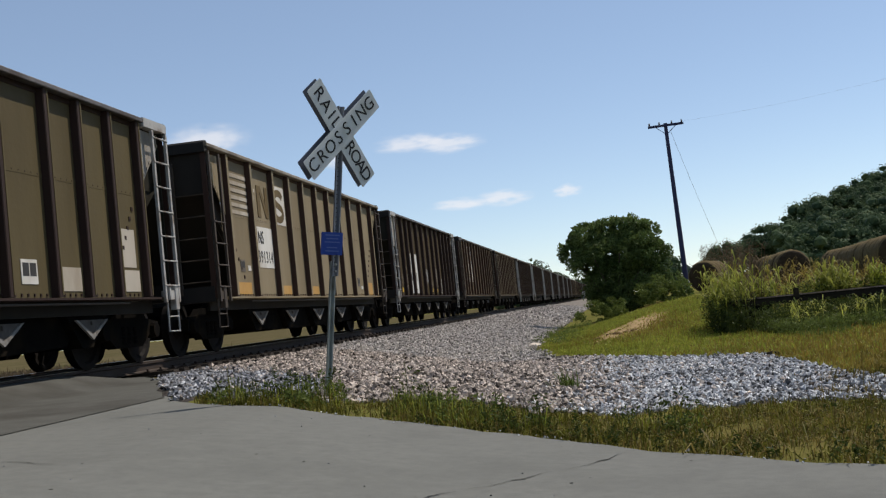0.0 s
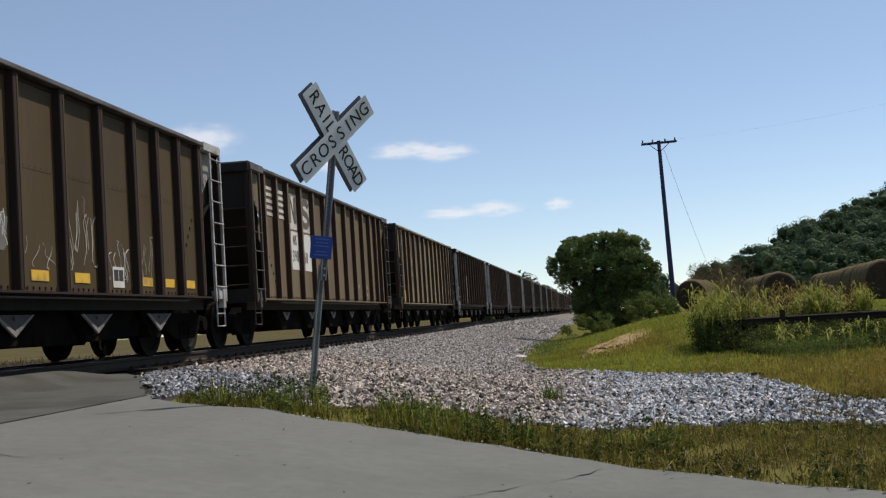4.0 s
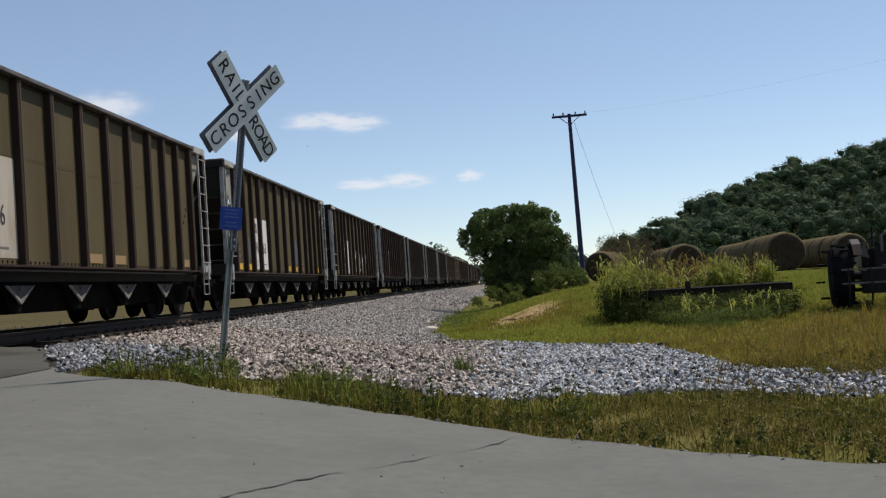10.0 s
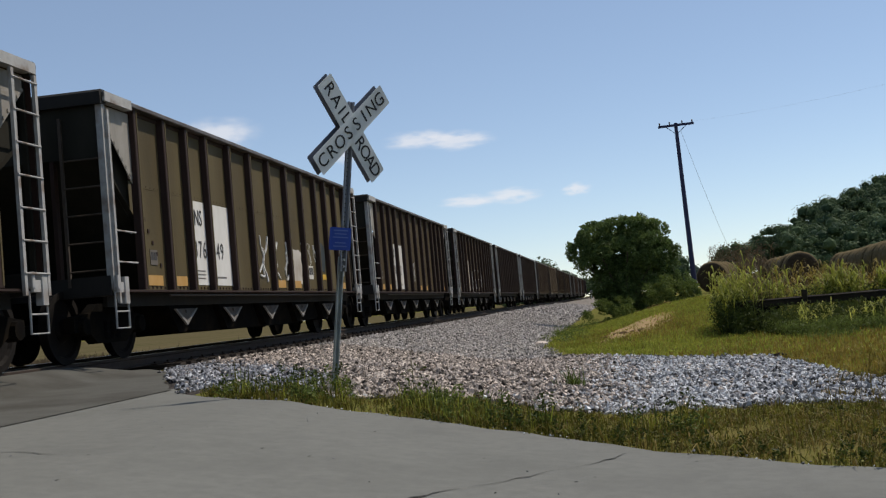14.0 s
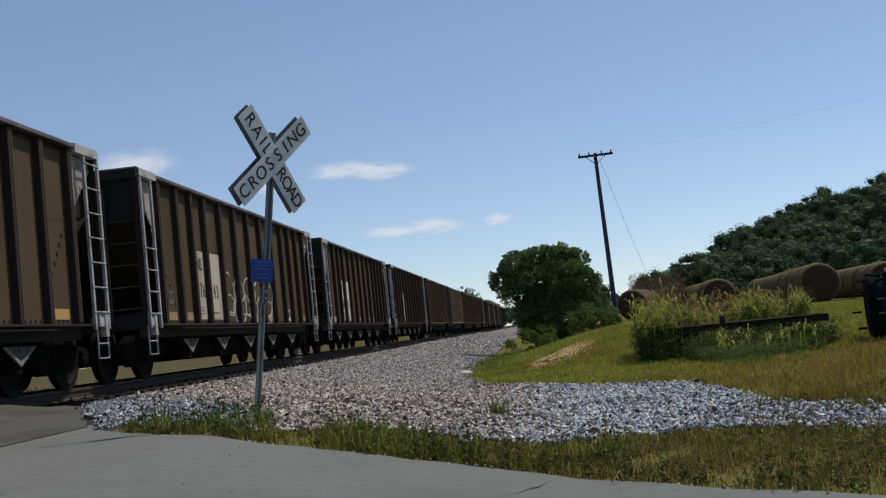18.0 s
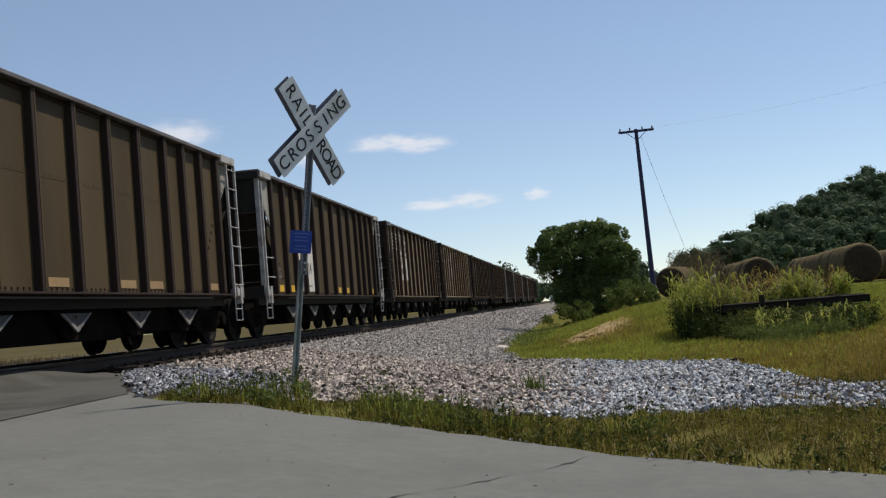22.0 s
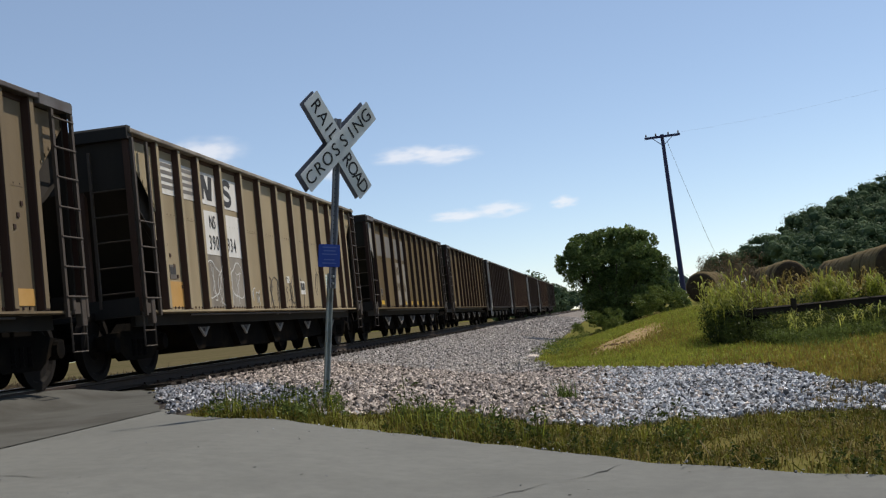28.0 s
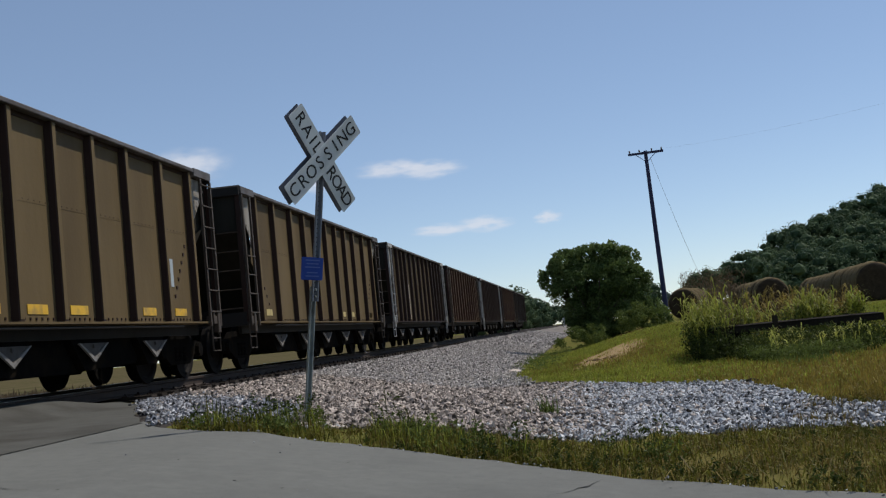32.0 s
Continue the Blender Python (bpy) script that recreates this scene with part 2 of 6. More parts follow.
# Coal dust, darkened further for the band of shade under the train.
M_COAL = mat("coal_dusty_shaded_ballast", (0.012, 0.011, 0.010), (0.034, 0.030, 0.026), scale=24, detail=6, rough=0.95, third=(0.045, 0.036, 0.028), third_scale=0.7, bump=1.0, bump_scale=18, spec=0.0)
M_FIELD = mat("dry_field", (0.082, 0.068, 0.036), (0.120, 0.098, 0.054), scale=0.8, detail=9, rough=0.95, third=(0.070, 0.066, 0.028), third_scale=0.12, bump=0.6, bump_scale=7, spec=0.0)
M_SOIL = mat("bare_tan_soil", (0.27, 0.190, 0.100), (0.37, 0.265, 0.150), scale=4, detail=9, rough=0.95, third=(0.22, 0.19, 0.07), third_scale=1.2, bump=0.8, bump_scale=20, spec=0.0)
M_CLOD = mat("brown_clod", (0.10, 0.066, 0.036), (0.19, 0.130, 0.074), scale=9, detail=6, rough=0.95, bump=0.6, bump_scale=14, spec=0.0)
M_STONE = mat("crushed_limestone", (0.35, 0.35, 0.352), (0.46, 0.46, 0.463), scale=6, rough=0.9, island=0.9, spec=0.05)
# Blue grey stones, darkened to stand for the shadows among them.
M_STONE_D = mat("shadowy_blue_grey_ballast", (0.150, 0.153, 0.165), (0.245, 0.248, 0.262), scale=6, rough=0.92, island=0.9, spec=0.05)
M_STONE_W = mat("weathered_brown_ballast", (0.295, 0.246, 0.208), (0.415, 0.355, 0.306), scale=6, rough=0.92, island=0.9, spec=0.05)
M_STONE_F = mat("far_grey_ballast", (0.325, 0.292, 0.265), (0.435, 0.398, 0.367), scale=6, rough=0.92, island=0.65, spec=0.05)
# Dust bed, darkened to stand for the shaded gaps between stones.
M_GAP = mat("shaded_stone_dust", (0.028, 0.025, 0.024), (0.085, 0.076, 0.070), scale=26, detail=5, rough=0.95, third=(0.15, 0.125, 0.105), third_scale=0.8, third_at=(0.55, 0.75), bump=1.0, bump_scale=24, spec=0.0)
# Rust and timber colours are also lowered for the shade under the train.
M_RAIL = mat("rail_rust", (0.026, 0.017, 0.012), (0.046, 0.029, 0.020), scale=7, rough=0.75)
M_RAILTOP = mat("rail_polished_top", (0.42, 0.40, 0.38), (0.5, 0.48, 0.46), scale=9, rough=0.28, metal=0.9)
M_TIE = mat("creosoted_timber", (0.030, 0.025, 0.021), (0.055, 0.045, 0.038), scale=5, rough=0.95, spec=0.05, stretch=(0.2, 1, 1), per_object=0.3)

M_BLADE = leafy("grass_blade", (0.217, 0.247, 0.035), (0.331, 0.35, 0.0608), spec=0.1)
M_VERGE = leafy("verge_blade", (0.081, 0.0846, 0.0147), (0.152, 0.14, 0.0258), island=0.6, spec=0.1)
M_VERGE_DRY = leafy("dry_verge_blade", (0.138, 0.103, 0.0294), (0.202, 0.152, 0.046), island=0.5, spec=0.1)
M_BRUSH = leafy("brown_brush_leaf", (0.0945, 0.0675, 0.0405), (0.14, 0.104, 0.063), spec=0.05)
M_TOPS = leafy("weed_top_leaf", (0.206, 0.237, 0.0316), (0.332, 0.332, 0.0711), island=0.4, through=0.45, spec=0.15)
M_BLADE_DRY = leafy("dry_grass_blade", (0.205, 0.153, 0.0327), (0.283, 0.208, 0.0491), spec=0.1)
M_BLADE_TALL = leafy("tall_weed_blade", (0.28, 0.32, 0.045), (0.46, 0.46, 0.10), island=0.4, through=0.45)
M_WEED = leafy("weed_leaf", (0.085, 0.120, 0.028), (0.150, 0.185, 0.045), spec=0.1)
M_DKWEED = leafy("dark_weed_leaf", (0.036, 0.053, 0.013), (0.072, 0.092, 0.023), island=0.45, through=0.3, spec=0.08)
M_LEAF = leafy("bush_leaf", (0.056, 0.092, 0.026), (0.160, 0.212, 0.066), island=0.5, through=0.32, spec=0.15)
M_WOODS = leafy("far_woods_leaf", (0.0352, 0.0619, 0.0335), (0.105, 0.144, 0.0686), scale=0.11, island=0.16, through=0.25, spec=0.03)
# Distance haze is put into these leaves as a paler, bluer green.
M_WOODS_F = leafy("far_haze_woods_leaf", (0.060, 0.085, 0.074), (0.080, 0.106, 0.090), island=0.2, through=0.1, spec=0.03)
M_BARK = mat("bark", (0.075, 0.058, 0.042), (0.11, 0.088, 0.065), scale=8, rough=0.95, stretch=(1, 1, 0.2), bump=0.6, bump_scale=20)
M_POLE = mat("creosoted_pole", (0.028, 0.031, 0.074), (0.044, 0.046, 0.096), scale=5, rough=0.85, stretch=(1, 1, 0.1))
M_WIRE = mat("line_wire", (0.30, 0.32, 0.36), (0.36, 0.38, 0.42), rough=0.5)
M_GLASSY = mat("brown_insulator", (0.10, 0.07, 0.06), (0.14, 0.1, 0.08), rough=0.25)
M_HAY = mat("weathered_hay", (0.0836, 0.0627, 0.0307), (0.189, 0.143, 0.0731), scale=9, detail=9, rough=0.95, third=(0.0697, 0.0523, 0.0293), third_scale=1.4, bump=1.0, bump_scale=22, spec=0.05, stretch=(1, 6, 1))
# End faces turn from the sun; their shade is put into this darker hay.
M_HAYFACE = mat("hay_end_face_shaded", (0.030, 0.020, 0.011), (0.056, 0.038, 0.021), scale=7, detail=9, rough=0.95, bump=1.0, bump_scale=25)
M_WOOD = mat("weathered_deck_wood", (0.017, 0.014, 0.010), (0.034, 0.028, 0.020), scale=6, rough=0.95, stretch=(0.15, 1, 1), per_object=0.3, spec=0.05)
M_TYRE = mat("tyre_rubber", (0.007, 0.007, 0.008), (0.014, 0.014, 0.016), scale=6, rough=0.95, bump=0.3, spec=0.03)
M_RED = mat("faded_red_enamel", (0.024, 0.008, 0.007), (0.042, 0.012, 0.010), scale=5, rough=0.45)
M_DKMETAL = mat("dark_farm_steel", (0.016, 0.015, 0.014), (0.030, 0.027, 0.025), scale=6, rough=0.75, spec=0.1)
M_PALEMETAL = mat("pale_farm_paint", (0.09, 0.085, 0.08), (0.14, 0.132, 0.122), scale=6, rough=0.5)


# ---- mesh helpers ----
class Mesh:
    """Gathers vertices and faces of one mesh."""

    def __init__(self):
        self.v, self.f, self.smooth = [], [], False

    def add(self, verts, faces):
        o = len(self.v)
        self.v += [tuple(p) for p in verts]
        self.f += [tuple(i + o for i in f) for f in faces]
        return self

    def box(self, x0, x1, y0, y1, z0, z1, b=0.0):
        """A box, with its four long edges along z chamfered by b."""
        if b <= 0:
            return self.add([(x, y, z) for z in (z0, z1) for x, y in ((x0, y0), (x1, y0), (x1, y1), (x0, y1))],
                            [(3, 2, 1, 0), (4, 5, 6, 7), (0, 1, 5, 4), (1, 2, 6, 5), (2, 3, 7, 6), (3, 0, 4, 7)])
        ring = [(x0 + b, y0), (x1 - b, y0), (x1, y0 + b), (x1, y1 - b), (x1 - b, y1), (x0 + b, y1), (x0, y1 - b), (x0, y0 + b)]
        return self.prism(ring, z0, z1)

    def prism(self, ring, z0, z1, axis="z"):
        """A ring of (a, b), counter-clockwise, pulled along an axis."""
        k = len(ring)
        put = {"z": lambda a, b, c: (a, b, c), "y": lambda a, b, c: (a, c, b), "x": lambda a, b, c: (c, a, b)}[axis]
        vs = [put(a, b, c) for c in (z0, z1) for a, b in ring]
        fs = [tuple(range(k))[::-1], tuple(range(k, 2 * k))] + [(i, (i + 1) % k, (i + 1) % k + k, i + k) for i in range(k)]
        if axis == "y":
            fs = [f[::-1] for f in fs]
        return self.add(vs, fs)

    def tube(self, points, r, sides=6, r1=None):
        """A round bar along points, tapering from r to r1."""
        pts = [Vector(p) for p in points]
        r1 = r if r1 is None else r1
        o = len(self.v)
        for i, p in enumerate(pts):
            d = (pts[min(i + 1, len(pts) - 1)] - pts[max(i - 1, 0)]).normalized()
            a = d.orthogonal().normalized()
            c = d.cross(a)
            rr = r + (r1 - r) * i / max(1, len(pts) - 1)
            self.v += [tuple(p + (a * math.cos(6.28319 * k / sides) + c * math.sin(6.28319 * k / sides)) * rr) for k in range(sides)]
        for i in range(len(pts) - 1):
            for k in range(sides):
                k2 = (k + 1) % sides
                self.f.append((o + i * sides + k, o + i * sides + k2, o + (i + 1) * sides + k2, o + (i + 1) * sides + k))
        self.f.append(tuple(o + k for k in range(sides))[::-1])
        self.f.append(tuple(o + (len(pts) - 1) * sides + k for k in range(sides)))
        return self

    def lathe(self, profile, axis="x", sides=20, centre=(0, 0, 0)):
        """Turns (radius, along) round an axis."""
        o = len(self.v)
        cx, cy, cz = centre
        for r, a in profile:
            for k in range(sides):
                c, s = math.cos(6.28319 * k / sides) * r, math.sin(6.28319 * k / sides) * r
                self.v.append({"x": (cx + a, cy + c, cz + s), "y": (cx + s, cy + a, cz + c), "z": (cx + c, cy + s, cz + a)}[axis])
        for i in range(len(profile) - 1):
            for k in range(sides):
                k2 = (k + 1) % sides
                self.f.append((o + i * sides + k, o + i * sides + k2, o + (i + 1) * sides + k2, o + (i + 1) * sides + k))
        self.f.append(tuple(o + k for k in range(sides))[::-1])
        self.f.append(tuple(o + (len(profile) - 1) * sides + k for k in range(sides)))
        return self

    def mesh(self, name, *mats, smooth=False):
        me = bpy.data.meshes.new(name)
        me.from_pydata(self.v, [], self.f)
        for m in mats:
            me.materials.append(m)
        if smooth:
            me.polygons.foreach_set("use_smooth", [True] * len(me.polygons))
        me.update()
        return me


def part(name, mesh, material=None, parent=None, label="", at=None, smooth=False):
    """One mesh object; with a parent it is a part of that thing."""
    me = mesh.mesh(name, material, smooth=smooth) if isinstance(mesh, Mesh) else mesh
    ob = new(name, me)
    ob.parent = parent
    if at is not None:
        ob.matrix_basis = at
    return tagged(ob, label) if label else ob


def thing(name, label, category, at=None, group="", kind=""):
    ob = new(name)
    ob.empty_display_size = 0.3
    if at is not None:
        ob.matrix_basis = at
    return tagged(ob, label, category, group, kind)


def lettering(text, size, depth=0.004):
    """A mesh of text, its middle at the origin, upright in the xz plane and facing -y."""
    cu = bpy.data.curves.new("lettering", "FONT")
    cu.body, cu.size, cu.align_x, cu.align_y, cu.extrude, cu.resolution_u = text, size, "CENTER", "CENTER", depth / 2, 3
    tmp = bpy.data.objects.new("lettering", cu)
    scene.collection.objects.link(tmp)
    bpy.context.view_layer.update()
    me = bpy.data.meshes.new_from_object(tmp.evaluated_get(bpy.context.evaluated_depsgraph_get()))
    bpy.data.objects.remove(tmp)
    bpy.data.curves.remove(cu)
    me.transform(pose(0, 0, 0, 90, 0, 0))
    return me


def ramp(v, pts):
    return np.interp(v, [p[0] for p in pts], [p[1] for p in pts])


def step(v, a, b):
    t = np.clip((v - a) / (b - a), 0, 1)
    return t * t * (3 - 2 * t)


# ---- ground ----
TRACK_X, RAIL_Z = -8.05, 0.95         # the middle of the track and the rail heads' height
FAR = [(-400, 0.5), (-60, 0.3), (-16, 0.15), (-12.2, 0.2), (-10.0, 0.66), (-6.6, 0.68), (-5.7, 0.62), (-2.5, 0.04), (-1.4, 0.0), (3, 0.04), (400, 0.05)]
NEAR = [(-400, 0.5), (-60, 0.35), (-16, 0.35), (-12.2, 0.45), (-10.0, 0.66), (-6.6, 0.70), (-4.6, 0.62), (-3.1, 0.53), (-2.3, 0.40), (-0.95, 0.20), (0.2, 0.09), (1.5, 0.05), (400, 0.0)]


def height(x, y):
    """The ground's height."""
    x, y = np.asarray(x, float), np.asarray(y, float)
    near = 1 - step(y, 14.5, 24)
    h = near * ramp(x, NEAR) + (1 - near) * ramp(x, FAR)
    bank = 0.79 * step(x, -2.2, 3.2) * step(y, 19.5 - np.clip(x, -2, 6) * 0.25, 41)
    roll = 0.05 * np.sin(x * 0.31 + 1.3) * np.sin(y * 0.23) * step(y, 24, 40) * step(x, 0, 5)
    bearing, far = np.degrees(np.arctan2(x, np.maximum(y, 1e-3))), np.hypot(x, y)
    rise = np.interp(bearing, [0, 4.2, 5.2, 6.4, 7.2, 8.3, 9.4, 12, 14.2, 15.1, 17, 25, 60], [0, 0, 0.05, 0.42, 0.72, 1.18, 1.72, 2.7, 3.4, 3.0, 3.7, 4.6, 5.0])
    hill = 450 * np.tan(np.radians(rise)) * step(far, 290, 450) * (y > 0)
    return h + bank + roll + hill


ROAD_EDGE = [(-7.5, 16.5), (-6.9, 16.3), (-6.3, 15.3), (-5.2, 12.6), (-4.4, 11.1), (-3.6, 10.45), (-2.45, 9.95), (-0.95, 9.35), (0, 8.6), (1, 7.65), (1.6, 7.15), (4, 5.3), (9, 1.8), (20, -6)]


def road_y(x):
    return ramp(x, ROAD_EDGE)


def spaced(lo, hi, mid0, mid1, fine, grow=1.16):
    a = list(np.arange(mid0, mid1, fine))
    s, v = fine, mid1
    while v < hi:
        a.append(v)
        s *= grow
        v += s
    a.append(hi)
    s, v = fine, mid0
    while v > lo:
        s *= grow
        v -= s
        a.insert(0, max(v, lo))
    return np.array(a)


def sheet(xs, ys, zfun, keep=None):
    X, Y = np.meshgrid(xs, ys)
    Z = zfun(X, Y)
    nx, ny = len(xs), len(ys)
    v = np.stack([X.ravel(), Y.ravel(), Z.ravel()], 1)
    i = np.arange((ny - 1) * (nx - 1))
    a = (i // (nx - 1)) * nx + i % (nx - 1)
    f = np.stack([a, a + 1, a + nx + 1, a + nx], 1)
    m = Mesh()
    m.v, m.f = v.tolist(), f.tolist()
    return m


ground = part("ground", sheet(spaced(-2500, 2500, -14, 16, 0.4), spaced(-1500, 3500, -6, 60, 0.5), lambda x, y: height(x, y) - 0.06 * (step(y, 100, 140) < 0.5) * ((y < road_y(x) + 0.1) & (x > -11))), M_GROUND)
tagged(ground, "uneven grassy ground with dry patches beside the railway", "ground", kind="structure")


def strip(name, material, label, x0, x1, y0f, y1f, dx, n, lift):
    """A sheet over the ground from y0f(x) to y1f(x)."""
    m = Mesh()
    xs = np.arange(x0, x1 + dx / 2, dx)
    for x in xs:
        for k in range(n + 1):
            y = y0f(x) + (y1f(x) - y0f(x)) * k / n
            m.v.append((float(x), float(y), float(height(x, y)) + lift))
    for i in range(len(xs) - 1):
        for k in range(n):
            a = i * (n + 1) + k
            m.f.append((a, a + n + 1, a + n + 2, a + 1))
    ob = part(name, m, material)
    return tagged(ob, label, name.split("_")[0], kind="structure")


rng = np.random.default_rng(5)
_wob = rng.normal(0, 1, 400)


def ragged(x, amp=0.05):
    return amp * np.interp((np.asarray(x) * 6) % 399, np.arange(400), _wob)


strip("road", M_ROAD, "worn light grey asphalt road with long cracks", -4.85, 16, lambda x: -6.0 - x * 0.4, lambda x: road_y(x) + ragged(x), 0.1, 40, 0.015)
apron = strip("road_apron", M_APRON, "darker asphalt apron rising to the rails", -7.25, -4.75, lambda x: -6.0, lambda x: road_y(x) + ragged(x + 30, 0.06), 0.1, 40, 0.019)
for v_ in apron.data.vertices:
    v_.co.z += 0.2 * float(step(-v_.co.x, 6.4, 7.2)) * (1 - 0.85 * float(step(v_.co.y, 14.2, 16.2))) + 0.004 * (v_.co.x < -4.7)
cross = Mesh().box(TRACK_X - 0.64, TRACK_X + 0.64, -6, 16.4, 0.72, 0.925, 0.0)
tagged(part("crossing_road", cross, M_APRON), "dark asphalt between the rails of the crossing", "road", kind="structure")
tagged(part("crossing_road", Mesh().box(TRACK_X - 4.5, TRACK_X - 0.80, -6, 16.6, 0.4, 0.90), M_APRON), "dark asphalt behind the rails of the crossing", "road", kind="structure")


field = sheet(spaced(-600, -12.0, -30, -12.4, 1.2, 1.3), spaced(17.2, 700, 18, 70, 1.5, 1.2), lambda x, y: height(x, y) + 0.03)
tagged(part("field", field, M_FIELD), "dry tan field beyond the track", "field", kind="structure")


def crack(points, w):
    """A ragged open crack in the road."""
    m = Mesh()
    r = random.Random(3)
    pts = []
    for (x0, y0), (x1, y1) in zip(points, points[1:]):
        k = max(2, int(math.hypot(x1 - x0, y1 - y0) / 0.09))
        pts += [(x0 + (x1 - x0) * i / k + r.gauss(0, 0.012), y0 + (y1 - y0) * i / k + r.gauss(0, 0.025)) for i in range(k)]
    for i, (x, y) in enumerate(pts):
        ww = w * (0.3 + 0.9 * abs(math.sin(i * 0.7) * math.cos(i * 0.23))) * min(1, i / 4, (len(pts) - 1 - i) / 4 + 0.05)
        z = float(height(x, y)) + 0.02
        m.v += [(x, y - ww, z), (x, y + ww, z)]
    m.f = [(2 * i, 2 * i + 2, 2 * i + 3, 2 * i + 1) for i in range(len(pts) - 1)]
    return m


def road_crack(points, w):
    tagged(part("road_crack", crack(points, w), M_CRACK), "dark ragged crack across the asphalt", "crack", kind="structure")


road_crack([(-0.02, 8.25), (-0.2, 7.84), (-0.33, 7.59), (-0.44, 7.42)], 0.030)
road_crack([(-0.47, 7.36), (-0.61, 7.13), (-0.76, 6.9), (-0.9, 6.7), (-0.99, 6.52)], 0.020)
road_crack([(-0.97, 6.54), (-1.11, 6.34), (-1.25, 6.03), (-1.42, 5.6), (-1.6, 5.2)], 0.034)
road_crack([(-3.4, 6.6), (-3.7, 6.75), (-4.3, 6.9)], 0.010)

specks = Mesh()
rp = random.Random(14)
for _ in range(26):
    x_, y_ = rp.uniform(-4.4, 2.6), rp.uniform(4.6, 9.6)
    if y_ < float(road_y(x_)) - 0.15:
        z_, q_ = float(height(x_, y_)) + 0.0165, rp.uniform(0.006, 0.014)
        n_ = rp.choice((5, 6, 7))
        specks.add([(x_ + q_ * rp.uniform(0.6, 1.3) * math.cos(6.28319 * i / n_), y_ + q_ * rp.uniform(0.8, 2.0) * math.sin(6.28319 * i / n_), z_) for i in range(n_)], [tuple(range(n_))])
tagged(part("tar_specks", specks, M_CRACK), "small dark tar specks on the asphalt", "stain", kind="stuff")


# ---- track ----
track = thing("railway_track", "straight single railway track with rusty rails on dark timber ties", "track", kind="structure")
rail_ring = [(-0.075, 0), (0.075, 0), (0.075, 0.012), (0.012, 0.035), (0.012, 0.12), (0.036, 0.13), (0.036, 0.165), (0.03, 0.172), (-0.03, 0.172), (-0.036, 0.165), (-0.036, 0.13), (-0.012, 0.12), (-0.012, 0.035), (-0.075, 0.012)]
for sx in (-1, 1):
    part("rail", Mesh().prism([(a + TRACK_X + sx * 0.755, b + RAIL_Z - 0.174) for a, b in rail_ring], -60, 420, "y"), M_RAIL, track)
    part("rail_head", Mesh().box(TRACK_X + sx * 0.755 - 0.026, TRACK_X + sx * 0.755 + 0.026, -60, 420, RAIL_Z - 0.003, RAIL_Z), M_RAILTOP, track, "polished rail head")
tie_mesh = Mesh().box(-1.3, 1.3, -0.115, 0.115, -0.18, 0.0, 0.01).mesh("tie", M_TIE)
for i in range(180):
    part("tie", tie_mesh, None, track, at=pose(TRACK_X + random.uniform(-0.03, 0.03), 17.1 + i * 0.52, RAIL_Z - 0.172, 0, 0, random.uniform(-0.6, 0.6)))
m = Mesh()
for i in range(360):
    m.box(TRACK_X - 1.3, TRACK_X + 1.3, 110.7 + i * 0.52, 110.93 + i * 0.52, 0.6, RAIL_Z - 0.172)
tagged(part("far_ties", m, M_TIE, track), kind="stuff")
plate_mesh = Mesh().box(-0.17, 0.17, -0.09, 0.09, 0, 0.018).box(-0.1, -0.07, -0.06, -0.03, 0, 0.05).box(0.07, 0.1, 0.03, 0.06, 0, 0.05).mesh("tie_plate", M_RAIL)
for i in range(60):
    part("tie_plate", plate_mesh, None, track, at=pose(TRACK_X + 0.755, 17.1 + i * 0.52, RAIL_Z - 0.1735))

bed = sheet(np.arange(-12.0, -1.0, 0.3), spaced(16.9, 420, 17, 60, 0.4, 1.1), lambda x, y: height(x, y) + 0.03 - 0.4 * step(x, -2.6 + ragged(y, 0.15), -1.7 + ragged(y, 0.15)))
tagged(part("ballast_bed", bed, M_BED), "broad bed of grey brown crushed stone ballast", "ballast", kind="structure")


coal = sheet(np.array([-9.6, -9.3, -8.6, -8.0, -7.4, -6.95, -6.72]), spaced(16.95, 420, 17, 60, 0.4, 1.1), lambda x, y: height(x, y) + 0.055 - 0.06 * ((x > -6.8 + ragged(y * 2, 0.08)) | (x < -9.5)))
tagged(part("dirty_ballast", coal, M_COAL), "coal-blackened stone between and beside the rails, darkened for the train's shade", "ballast", kind="structure")


